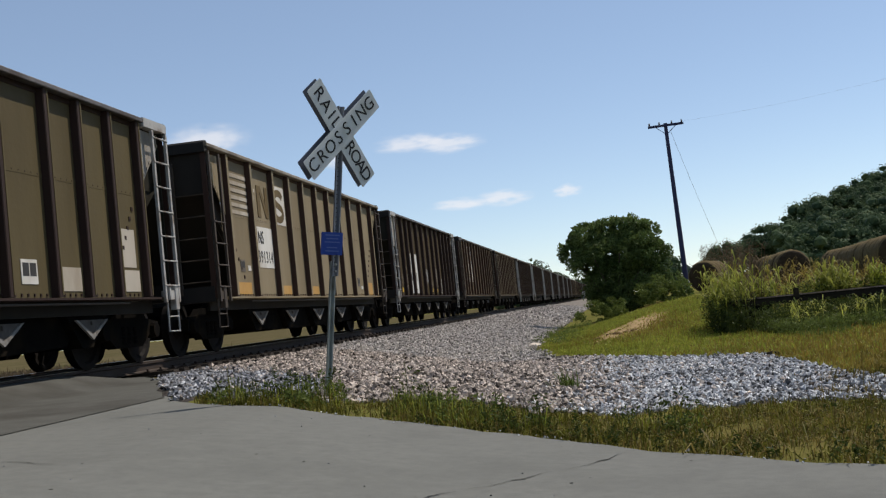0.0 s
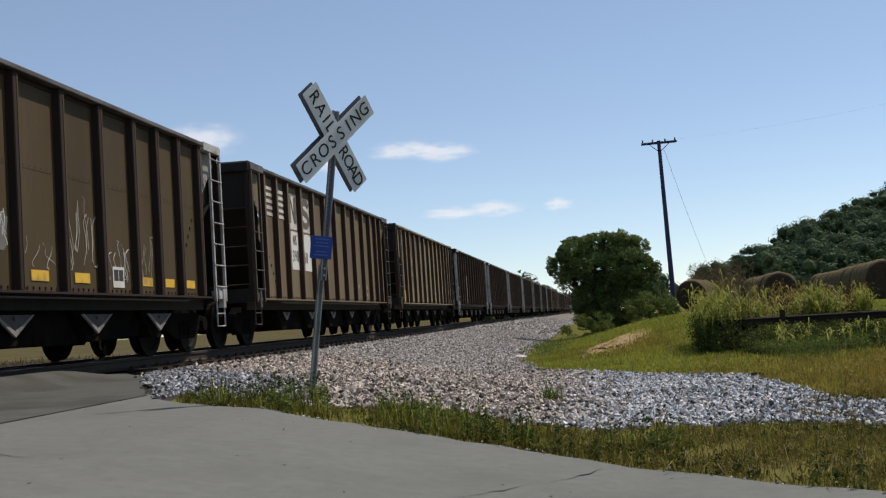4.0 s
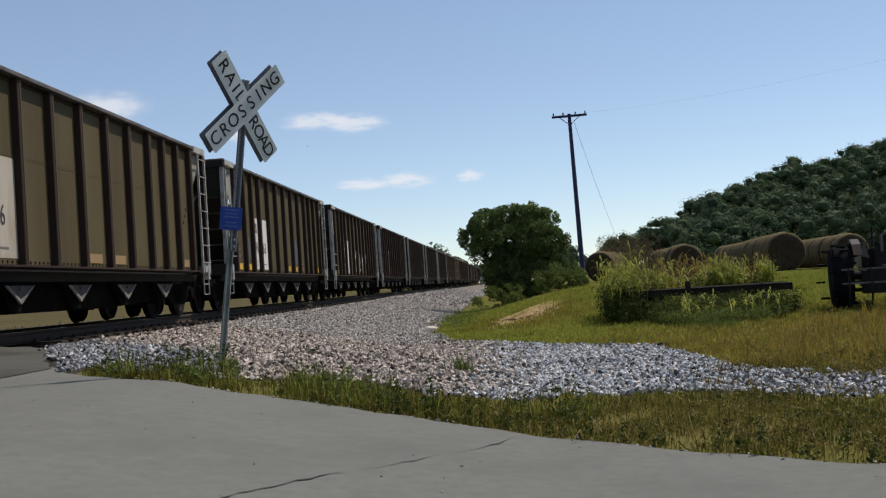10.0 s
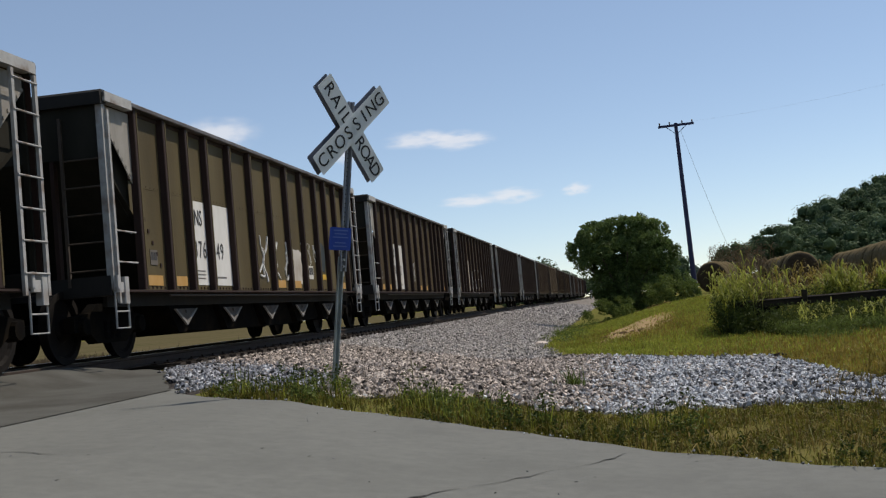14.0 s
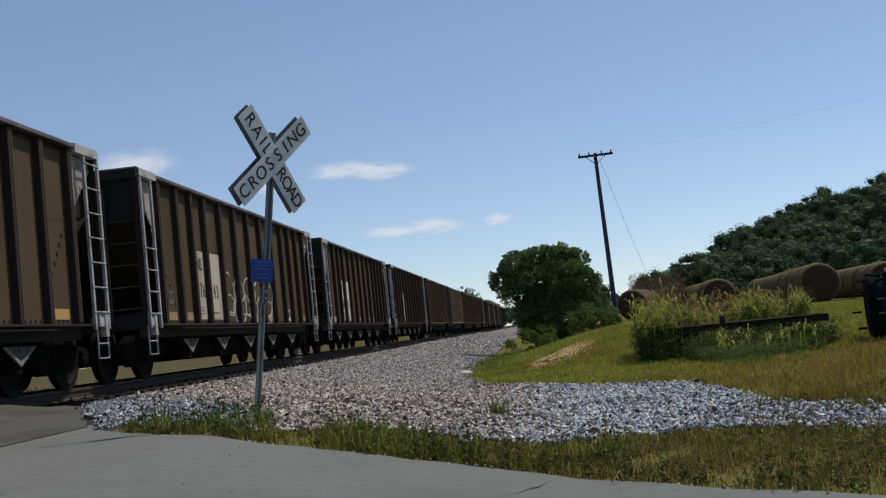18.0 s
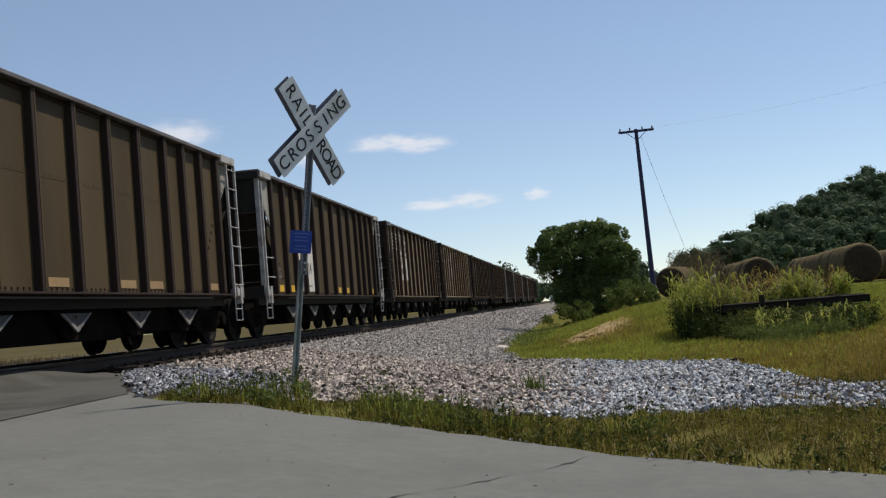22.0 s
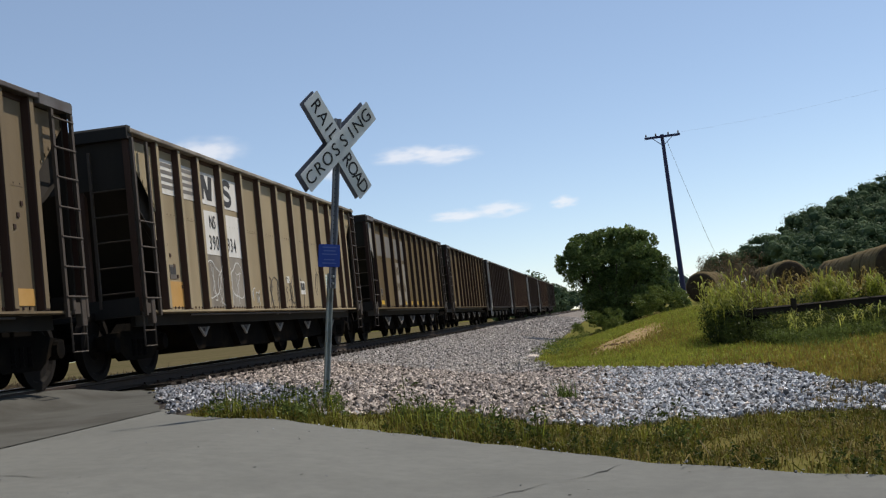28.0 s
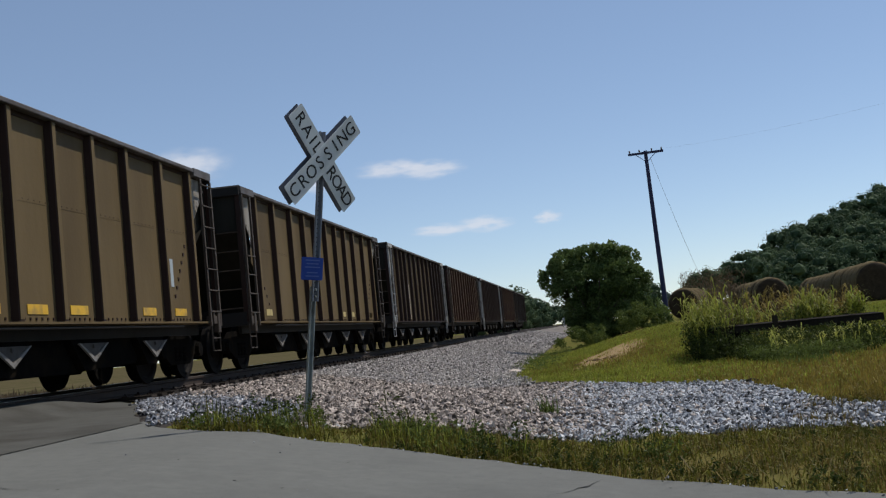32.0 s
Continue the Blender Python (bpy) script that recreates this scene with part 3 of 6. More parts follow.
# ---- loose stone, grass and leaves in bulk ----
def scatter_stones(xy, size, material, name, label, seed, sink=0.3):
    """Many small angular stones, joined."""
    r = np.random.default_rng(seed)
    n = len(xy)
    base = np.array([(-1, 0, 0), (0, -1, 0.1), (1, 0, -0.1), (0, 1, 0), (0.1, 0, 0.9), (0, 0.1, -0.9)])
    v = base[None] + r.normal(0, 0.17, (n, 6, 3))
    s = size * np.minimum(r.lognormal(0, 0.35, (n, 1, 1)), 1.8) * np.array([1, 1, 0.85])[None, None] * r.uniform(0.75, 1.25, (n, 1, 3))
    v = v * s * 0.62
    a = r.uniform(0, 6.283, n)
    b = r.normal(0, 0.5, n)
    ca, sa, cb, sb = np.cos(a)[:, None], np.sin(a)[:, None], np.cos(b)[:, None], np.sin(b)[:, None]
    x, y, z = v[..., 0], v[..., 1], v[..., 2]
    y, z = y * cb - z * sb, y * sb + z * cb
    x, y = x * ca - y * sa, x * sa + y * ca
    z0 = height(xy[:, 0], xy[:, 1]) + 0.012 + s[:, 0, 2] * 0.5 * (1 - 2 * sink) + r.uniform(0, 0.5, n) * s[:, 0, 2]
    v = np.stack([x + xy[:, :1], y + xy[:, 1:2], z + z0[:, None]], -1).reshape(-1, 3)
    tris = np.array([(0, 1, 4), (1, 2, 4), (2, 3, 4), (3, 0, 4), (1, 0, 5), (2, 1, 5), (3, 2, 5), (0, 3, 5)])
    f = (tris[None] + (np.arange(n) * 6)[:, None, None]).reshape(-1, 3)
    m = Mesh()
    m.v, m.f = v.tolist(), f.tolist()
    return tagged(part(name, m, material), label, "gravel", kind="stuff")


def pick(n, x0, x1, y0, y1, keep, seed):
    r = np.random.default_rng(seed)
    xy = np.stack([r.uniform(x0, x1, n), r.uniform(y0, y1, n)], 1)
    return xy[keep(xy[:, 0], xy[:, 1])]


def blades(xy, length, width, material, name, label, seed, lean=0.35, base=None, spread=0.3, kind="stuff", category="grass"):
    """Bent grass blades, two faces each, joined."""
    r = np.random.default_rng(seed)
    n = len(xy)
    L = length * r.lognormal(0, spread, n)
    W = width * r.uniform(0.6, 1.4, n)
    a = r.uniform(0, 6.283, n)
    ln = np.abs(r.normal(0, lean, n))
    d = np.stack([np.cos(a), np.sin(a)], 1)
    c = r.uniform(0, 6.283, n)
    w = np.stack([np.cos(c), np.sin(c)], 1) * W[:, None] * 0.5
    z = height(xy[:, 0], xy[:, 1]) if base is None else base
    out = np.zeros((n, 5, 3))
    mid = xy + d * (L * ln * 0.35)[:, None]
    tip = xy + d * (L * ln * 1.15)[:, None]
    out[:, 0, :2], out[:, 1, :2] = xy - w * 0.6, xy + w * 0.6
    out[:, 2, :2], out[:, 3, :2] = mid + w, mid - w
    out[:, 4, :2] = tip
    out[:, :2, 2] = (z - 0.02)[:, None]
    out[:, 2:4, 2] = (z + L * 0.55)[:, None]
    out[:, 4, 2] = z + L * np.clip(1 - ln * 0.55, 0.25, 1)
    k = np.arange(n) * 5
    f = np.stack([k, k + 1, k + 2, k + 3], 1).tolist() + np.stack([k + 3, k + 2, k + 4], 1).tolist()
    m = Mesh()
    m.v, m.f = out.reshape(-1, 3).tolist(), f
    return tagged(part(name, m, material), label, category, kind=kind)


def leaf_cloud(centres, size, seed, squash=1.0):
    """Leaf faces at the centres, each turned its own way."""
    r = np.random.default_rng(seed)
    n = len(centres)
    u = r.normal(0, 1, (n, 3))
    u /= np.linalg.norm(u, axis=1)[:, None]
    t = r.normal(0, 1, (n, 3))
    t[:, 2] *= 0.6
    v = np.cross(u, t)
    v /= np.linalg.norm(v, axis=1)[:, None]
    s = (size * r.uniform(0.6, 1.4, n))[:, None]
    c = np.asarray(centres)
    out = np.stack([c - u * s, c + v * s * 0.55 * squash, c + u * s, c - v * s * 0.55 * squash], 1)
    m = Mesh()
    m.v = out.reshape(-1, 3).tolist()
    m.f = (np.arange(n)[:, None] * 4 + np.arange(4)[None]).tolist()
    return m


# ---- hopper cars ----
PITCH, HALF, TOP, SIDE = 16.4, 7.3, 3.56, 1.55    # car spacing, half a body, height over the rail, half a width
PANEL_X, SILL_Z = 1.442, 0.92
RIBS_A = [-6.22, -5.17, -4.27, -3.38, -2.22, -1.08, 0.08, 1.25, 2.39, 3.54, 4.43, 5.35, 6.3]
RIBS_B = [-6.22, -5.32, -4.45, -3.33, -2.17, -1.02, 0.15, 1.31, 2.45, 3.60, 4.66, 5.58, 6.3]   # short bays at both ends
RIBS_C = [-6.18, -4.82, -3.37, -2.18, -1.05, 0.12, 1.27, 2.43, 3.60, 4.98, 6.3]                # wide bays at both ends
SHORT_BAYS, WIDE_BAYS = (3, 4, 12, 13, 17), (1, 14, 15, 19)
RIBS = list(RIBS_A)


def pattern(k):
    """Sets the rib pattern of car k and returns its letter."""
    kind_ = "b" if k in SHORT_BAYS else "c" if k in WIDE_BAYS else "a"
    RIBS[:] = {"a": RIBS_A, "b": RIBS_B, "c": RIBS_C}[kind_]
    return kind_


SHUTES = [-4.25, -2.0, 0.25, 2.5, 4.75]


def bay(i, inset=0.09):
    """The free span of sheet between rib i and the next."""
    return RIBS[i] + inset, RIBS[i + 1] - inset


def side_sheet_mesh():
    """A side sheet from the first rib to the last."""
    prof = [(-6.25, SILL_Z), (6.3, SILL_Z), (6.3, TOP - 0.12), (-6.25, TOP - 0.12)]
    return Mesh().prism(prof, PANEL_X - 0.012, PANEL_X, "x").box(PANEL_X - 0.002, PANEL_X + 0.0035, -6.2, 6.15, 2.40, 2.46)


def end_sheet_mesh():
    """A sloping end sheet under its upright upper part, and the slope's stiffeners."""
    m = Mesh()
    a = [(HALF - 0.04, TOP - 0.05), (HALF - 0.04, TOP - 0.85), (4.9, 1.0)]
    w = PANEL_X - 0.014
    vs = [(-w, a[0][0], a[0][1]), (w, a[0][0], a[0][1]), (w, a[1][0], a[1][1]), (-w, a[1][0], a[1][1]), (w, a[2][0], a[2][1]), (-w, a[2][0], a[2][1])]
    vs += [(x, y - 0.012, z - 0.006) for x, y, z in vs]
    m.add(vs, [(0, 3, 2, 1), (3, 5, 4, 2), (6, 7, 8, 9), (9, 8, 10, 11), (0, 1, 7, 6), (4, 5, 11, 10), (0, 6, 9, 3), (3, 9, 11, 5), (1, 2, 8, 7), (2, 4, 10, 8)])
    return m


def corner_gusset_mesh():
    """The riveted triangular plate in a side's upper corner, from the last rib to the corner post; y runs outwards."""
    m = Mesh()
    m.prism([(0.06, TOP - 0.14), (0.06, TOP - 1.16), (1.0, TOP - 0.30), (1.0, TOP - 0.14)], 0, 0.012, "x")
    for k in range(8):
        y, z = 0.16 + k * 0.112, TOP - 1.00 + k * 0.098
        m.box(-0.008, 0.022, y - 0.018, y + 0.018, z - 0.018, z + 0.018)
    return m


def end_wing_mesh():
    """The upright plate between an end sheet's edge and the corner post."""
    return Mesh().box(PANEL_X - 0.02, SIDE - 0.07, HALF - 0.075, HALF - 0.06, TOP - 0.86, TOP - 0.16).box(PANEL_X - 0.03, PANEL_X + 0.03, HALF - 0.14, HALF - 0.08, 1.0, TOP - 0.2)


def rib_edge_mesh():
    """The far edge of a side post in the sheet's tone, beside the web's painted shade."""
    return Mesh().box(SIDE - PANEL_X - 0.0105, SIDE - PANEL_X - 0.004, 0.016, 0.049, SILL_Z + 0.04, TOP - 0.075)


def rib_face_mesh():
    """The outer flange of a side post in the sheet's tone; the post's colour holds the web's shade."""
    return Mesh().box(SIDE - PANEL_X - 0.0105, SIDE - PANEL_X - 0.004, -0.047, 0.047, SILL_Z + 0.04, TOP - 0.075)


def recess_sheet_mesh():
    """The set-back sheet between the last rib and the end, recess shade in its colour; y runs outwards."""
    return Mesh().prism([(0.0, 1.9), (1.04, TOP - 0.85), (1.04, TOP - 0.13), (0.0, TOP - 0.13)], -0.10, -0.088, "x")


def rivet_mesh():
    m = Mesh()
    for y0, z0, y1, z1, n in ((-5.95, 1.95, -5.45, 1.3, 5), (6.05, 2.2, 5.45, 1.35, 7)):
        for i in range(n):
            k = i / (n - 1)
            y, z = y0 + (y1 - y0) * k, z0 + (z1 - z0) * k
            m.box(PANEL_X, PANEL_X + 0.012, y - 0.028, y + 0.028, z - 0.028, z + 0.028)
    for i in range(82):
        y = -6.1 + i * 0.15
        if min(abs(y - q) for q in RIBS) > 0.07:
            m.box(PANEL_X, PANEL_X + 0.012, y - 0.016, y + 0.016, 0.955, 0.99)
            m.box(PANEL_X, PANEL_X + 0.007, y - 0.008, y + 0.008, 2.425, 2.44)
    return m


def rib_mesh():
    """A pressed hat-section side post, foot at the sill."""
    d, w = SIDE - PANEL_X - 0.01, 0.062
    ring = [(0.0, -w - 0.02), (d * 0.9, -w), (d, -w + 0.012), (d, w - 0.012), (d * 0.9, w), (0.0, w + 0.02)]
    return Mesh().prism(ring, SILL_Z + 0.02, TOP - 0.07)


MESH = {}
WHEELSETS = []


def shared(key, make, material):
    if (key, material) not in MESH:
        MESH[key, material] = make().mesh(key, material)
    return MESH[key, material]


def wheel_mesh():
    return Mesh().lathe([(0.06, -0.07), (0.16, -0.07), (0.19, -0.03), (0.36, -0.03), (0.40, -0.065), (0.457, -0.065), (0.460, 0.045), (0.485, 0.05), (0.485, 0.07), (0.40, 0.07), (0.37, 0.03), (0.19, 0.03), (0.16, 0.07), (0.06, 0.07)], "x", 24)


def side_frame_mesh():
    ring = [(-1.12, 0.40), (-0.72, 0.40), (-0.45, 0.24), (0.45, 0.24), (0.72, 0.40), (1.12, 0.40), (1.12, 0.60), (0.62, 0.66), (0.40, 0.78), (-0.40, 0.78), (-0.62, 0.66), (-1.12, 0.60)]
    return Mesh().prism(ring, -0.075, 0.075, "x")


def spring_mesh():
    m = Mesh()
    for y in (-0.2, 0, 0.2):
        m.lathe([(0.07, 0.30), (0.07, 0.33), (0.055, 0.35), (0.07, 0.38), (0.055, 0.41), (0.07, 0.44), (0.055, 0.47), (0.07, 0.50), (0.07, 0.54)], "z", 8, (0.02, y, 0))
    return m


def bearing_mesh():
    return Mesh().lathe([(0.05, 0.115), (0.115, 0.11), (0.125, 0.06), (0.125, -0.06)], "x", 12)


def chute_mesh():
    """One discharge pocket between the trucks."""
    m = Mesh()
    m.prism([(-0.62, 0.80), (-0.16, 0.30), (0.16, 0.30), (0.62, 0.80)], -1.24, 1.24, "x")
    return m


def gusset_mesh(w, tip):
    """A pressed triangular end plate of a pocket."""
    return Mesh().prism([(0.0, tip), (w, 0.66), (-w, 0.66)], 1.30, 1.31, "x").box(1.31, 1.335, -0.03, 0.03, 0.59, 0.64)


def gusset_rim_mesh(w, tip):
    """The bent edges of a pocket's end plate, pale as their lit rim."""
    m = Mesh()
    for e in (1, -1):
        m.prism([(0.0, tip - 0.03), (e * (w + 0.03), 0.66), (e * (w - 0.02), 0.66), (0.0, tip + 0.03)][::e], 1.30, 1.33, "x")
    return m


def rung_mesh(w):
    return Mesh().tube([(0, -w / 2, 0), (0, w / 2, 0)], 0.014, 6)


def coupler_mesh():
    m = Mesh()
    m.box(-0.10, 0.10, 0.0, 0.62, 0.76, 0.96, 0.02)
    m.prism([(-0.16, 0.55), (0.14, 0.50), (0.20, 0.72), (0.10, 0.84), (0.02, 0.74), (-0.12, 0.86), (-0.20, 0.74)], 0.72, 1.0)
    return m


def brake_mesh():
    m = Mesh()
    m.lathe([(0.10, 0), (0.16, 0.03), (0.16, 0.26), (0.08, 0.32)], "y", 12, (0.72, 0, 0.82))
    m.tube([(0.72, 0.3, 0.82), (0.72, 0.9, 0.80)], 0.03, 6)
    m.box(0.5, 0.95, -0.05, 0.0, 0.6, 1.05)
    return m


def hopper_car(tone, ladder_pale, end_kind, label, kind_):
    """An empty coal hopper car; its base is on the rails at its middle."""
    car = thing("hopper_car", label, "railcar", group="hopper cars of the train")
    rib_m = M_RIBS_SHADED[tone]
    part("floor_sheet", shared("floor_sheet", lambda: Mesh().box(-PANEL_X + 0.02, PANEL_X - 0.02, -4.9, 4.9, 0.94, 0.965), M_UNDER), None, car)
    part("hopper_bottom", shared("hopper_bottom", lambda: Mesh().prism([(-4.95, 0.93), (-4.4, 0.34), (-2.0, 0.27), (2.0, 0.27), (4.4, 0.34), (4.95, 0.93)], -1.12, 1.12, "x"), M_UNDER), None, car, "sooty hopper bottoms between the trucks, darkened for their shade")
    for s in (1, -1):
        sheet_ = part("side_sheet", shared("side_sheet", side_sheet_mesh, tone), None, car, at=pose(0, 0, 0) if s > 0 else Matrix.Diagonal((-1, 1, 1, 1)))
        if s > 0:
            tagged(part("rivets", shared("rivets_" + kind_, rivet_mesh, rib_m), None, sheet_), kind="stuff")
        for y in RIBS:
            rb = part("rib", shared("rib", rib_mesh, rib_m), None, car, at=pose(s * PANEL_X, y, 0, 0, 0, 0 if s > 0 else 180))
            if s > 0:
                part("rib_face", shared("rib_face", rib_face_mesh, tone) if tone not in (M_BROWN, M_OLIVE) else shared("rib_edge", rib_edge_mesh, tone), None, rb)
        if s > 0:
            for e in (1, -1):
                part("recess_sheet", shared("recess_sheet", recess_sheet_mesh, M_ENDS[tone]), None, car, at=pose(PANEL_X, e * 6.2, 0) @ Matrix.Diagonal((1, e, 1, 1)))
                part("corner_gusset", shared("corner_gusset", corner_gusset_mesh, tone if tone in (M_DARK, M_RUST, M_TAN, M_MID2, M_PALE) else M_PLATE), None, car, "riveted corner plate", at=pose(PANEL_X + 0.01, e * 6.2, 0) @ Matrix.Diagonal((1, e, 1, 1)))
        # The chord takes the shade-darkened rib colour; its lip is paler as lit edge.
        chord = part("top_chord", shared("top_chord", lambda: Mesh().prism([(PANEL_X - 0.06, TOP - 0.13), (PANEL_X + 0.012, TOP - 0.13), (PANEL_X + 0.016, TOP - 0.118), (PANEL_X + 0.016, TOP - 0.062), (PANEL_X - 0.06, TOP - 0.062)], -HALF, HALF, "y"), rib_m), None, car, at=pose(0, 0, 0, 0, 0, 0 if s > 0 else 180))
        part("chord_lip", shared("chord_lip", lambda: Mesh().prism([(PANEL_X - 0.06, TOP - 0.0615), (PANEL_X + 0.03, TOP - 0.0615), (SIDE + 0.026, TOP - 0.068), (SIDE + 0.034, TOP - 0.058), (SIDE + 0.034, TOP - 0.012), (SIDE + 0.022, TOP), (PANEL_X - 0.06, TOP)], -HALF, HALF, "y"), M_CHORDS.get(tone, M_CHORD)), None, chord, "worn lip of the top chord, paler for its lit edge")
        part("sill_lip", shared("sill_lip", lambda: Mesh().box(PANEL_X - 0.16, SIDE - 0.01, -HALF + 0.35, HALF - 0.35, SILL_Z - 0.018, SILL_Z + 0.01), tone if tone in (M_PALE, M_TAN, M_RUST, M_MID, M_MID2) else rib_m), None, car, at=pose(0, 0, 0, 0, 0, 0 if s > 0 else 180))
        part("side_sill", shared("side_sill", lambda: Mesh().box(PANEL_X - 0.24, PANEL_X - 0.18, -HALF + 0.35, HALF - 0.35, SILL_Z - 0.2, SILL_Z - 0.018), M_DARK_SHADED), None, car, at=pose(0, 0, 0, 0, 0, 0 if s > 0 else 180))
    part("train_line_pipe", shared("train_line_pipe", lambda: Mesh().tube([(1.49, -5.3, 0.855), (1.49, 5.6, 0.855)], 0.015, 6), M_LADDER_D), None, car, "pale pipe below the sill")
    for e in (1, -1):
        turn = 0 if e > 0 else 180
        part("end_sheet", shared("end_sheet", end_sheet_mesh, M_ENDS[tone]), None, car, "end sheet coloured dark for its shade", at=pose(0, 0, 0, 0, 0, turn))
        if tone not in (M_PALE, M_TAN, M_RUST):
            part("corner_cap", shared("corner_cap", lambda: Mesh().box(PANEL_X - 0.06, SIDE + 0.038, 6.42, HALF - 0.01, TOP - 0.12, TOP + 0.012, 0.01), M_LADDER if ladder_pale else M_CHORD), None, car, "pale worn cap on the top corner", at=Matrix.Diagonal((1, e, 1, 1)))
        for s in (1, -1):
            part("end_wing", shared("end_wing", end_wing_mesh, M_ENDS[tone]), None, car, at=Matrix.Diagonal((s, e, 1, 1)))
        part("end_chord", shared("end_chord", lambda: Mesh().prism([(HALF - 0.12, TOP - 0.16), (HALF + 0.05, TOP - 0.16), (HALF + 0.06, TOP + 0.0), (HALF + 0.02, TOP + 0.035), (HALF - 0.10, TOP + 0.035)], -SIDE, SIDE, "x"), M_DARK_SHADED), None, car, "dark end chord", at=pose(0, 0, 0, 0, 0, turn))
        part("end_sill", shared("end_sill", lambda: Mesh().box(-SIDE + 0.05, SIDE - 0.05, HALF - 0.25, HALF + 0.02, 0.86, 1.12), M_DARK_SHADED), None, car, at=pose(0, 0, 0, 0, 0, turn))
        part("coupler", shared("coupler", lambda: coupler_mesh(), M_UNDER), None, car, at=pose(0, e * HALF, 0, 0, 0, turn))
        part("centre_sill", shared("centre_sill", lambda: Mesh().box(-0.2, 0.2, 0, HALF, 0.66, 0.95), M_UNDER), None, car, at=pose(0, 0, 0, 0, 0, turn))
        part("brake_cylinder", shared("brake_cylinder", brake_mesh, M_UNDER), None, car, at=pose(0, e * 6.0, 0.35, 0, 0, turn))
        for s in (1, -1):
            pale = ladder_pale and s > 0
            post_m = M_LADDER if (pale and e < 0 and end_kind == "post") else rib_m
            part("corner_post", shared("corner_post", lambda: Mesh().prism([(-0.05, -0.045), (0.05, -0.045), (0.05, -0.03), (-0.035, -0.03), (-0.035, 0.045), (-0.05, 0.045)], 0.92, TOP - 0.16), post_m), None, car, at=pose(s * (SIDE - 0.06), e * (HALF - 0.05), 0, 0, 0, 0 if s * e > 0 else 90))
            part("post_brace", shared("post_brace", lambda: Mesh().box(-0.03, 0.03, -0.05, 0.05, 0.9, TOP - 0.6), rib_m), None, car, at=pose(s * 0.75, e * (HALF - 0.1), 0))
            step_m = M_LADDER_D if not pale else M_LADDER
            part("stirrup_step", shared("stirrup_step", lambda: Mesh().tube([(0, -0.2, 0.90), (0, -0.2, 0.42), (0, 0.2, 0.42), (0, 0.2, 0.90)], 0.015, 6).tube([(0, -0.2, 0.64), (0, 0.2, 0.64)], 0.012, 6), step_m), None, car, at=pose(s * (SIDE - 0.02), e * (HALF - 0.22), 0))
            lm = M_LADDER if pale else M_LADDER_D
            if s > 0 and e < 0:
                rail_ = part("end_ladder_rail", shared("end_ladder_rail", lambda: Mesh().box(-0.02, 0.02, -0.02, 0.02, 1.0, TOP - 0.3), M_LADDER_D), None, car, at=pose(SIDE - 0.62, -HALF - 0.01, 0))
                for i in range(5):
                    part("end_ladder_rung", shared("end_ladder_rung", lambda: Mesh().tube([(0, 0, 0), (0.52, 0, 0)], 0.012, 6), M_LADDER_D), None, rail_, at=pose(0, -0.01, 1.2 + i * 0.37))
            if end_kind == "post" and e < 0:
                for z in (1.3, 1.72):
                    part("grab_iron", shared("grab_iron", lambda: Mesh().tube([(-0.07, -0.33, 0), (0, -0.33, 0), (0, 0.33, 0), (-0.07, 0.33, 0)], 0.014, 6), M_LADDER if pale else M_LADDER_D), None, car, at=pose(s * SIDE, e * (HALF - 0.45), z))
                part("ladder_rail", shared("corner_bar", lambda: Mesh().box(-0.02, 0.02, -0.028, 0.028, 0.75, TOP - 0.22), lm), None, car, at=pose(s * (SIDE + 0.005), e * (HALF - 0.1), 0))
            else:
                y = e * (HALF - 0.05)
                lad = part("ladder_rail", shared("ladder_rail", lambda: Mesh().box(-0.02, 0.02, -0.03, 0.03, 0.85, TOP - 0.14), lm), None, car, at=pose(s * (SIDE + 0.02), y, 0))
                part("ladder_rail", shared("ladder_rail", lambda: None, lm), None, car, at=pose(s * (SIDE + 0.02), y - e * 0.52, 0))
                for i in range(7 if e > 0 else 4):
                    part("ladder_rung", shared("ladder_rung", lambda: rung_mesh(0.56), lm), None, lad, at=pose(s * 0.02, -e * 0.26, 1.10 + i * 0.37))
            if s > 0:
                part("end_casting", shared("end_casting", lambda: Mesh().box(-0.08, 0.06, -0.30, 0.02, 0.89, 1.03, 0.02).box(-0.02, 0.075, -0.11, 0.03, 0.74, 1.10, 0.01).box(-0.02, 0.07, -0.32, -0.24, 0.94, 1.12, 0.01), lm), None, car, at=pose(SIDE - 0.04, e * (HALF - 0.1) + (0.24 if e < 0 else 0), 0))
        tx = e * 6.45
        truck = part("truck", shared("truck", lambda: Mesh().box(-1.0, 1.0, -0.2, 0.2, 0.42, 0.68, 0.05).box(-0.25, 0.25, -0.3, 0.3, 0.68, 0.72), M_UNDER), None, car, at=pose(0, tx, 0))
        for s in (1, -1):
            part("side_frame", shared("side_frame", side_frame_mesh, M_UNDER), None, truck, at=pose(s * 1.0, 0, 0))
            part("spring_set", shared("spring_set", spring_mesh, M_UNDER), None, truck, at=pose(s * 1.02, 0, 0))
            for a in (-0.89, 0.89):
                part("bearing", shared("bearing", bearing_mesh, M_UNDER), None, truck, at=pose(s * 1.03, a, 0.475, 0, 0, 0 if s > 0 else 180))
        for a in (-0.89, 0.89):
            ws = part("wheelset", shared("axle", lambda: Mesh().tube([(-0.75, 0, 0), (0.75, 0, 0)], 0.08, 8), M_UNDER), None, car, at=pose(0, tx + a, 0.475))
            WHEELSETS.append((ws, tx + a))
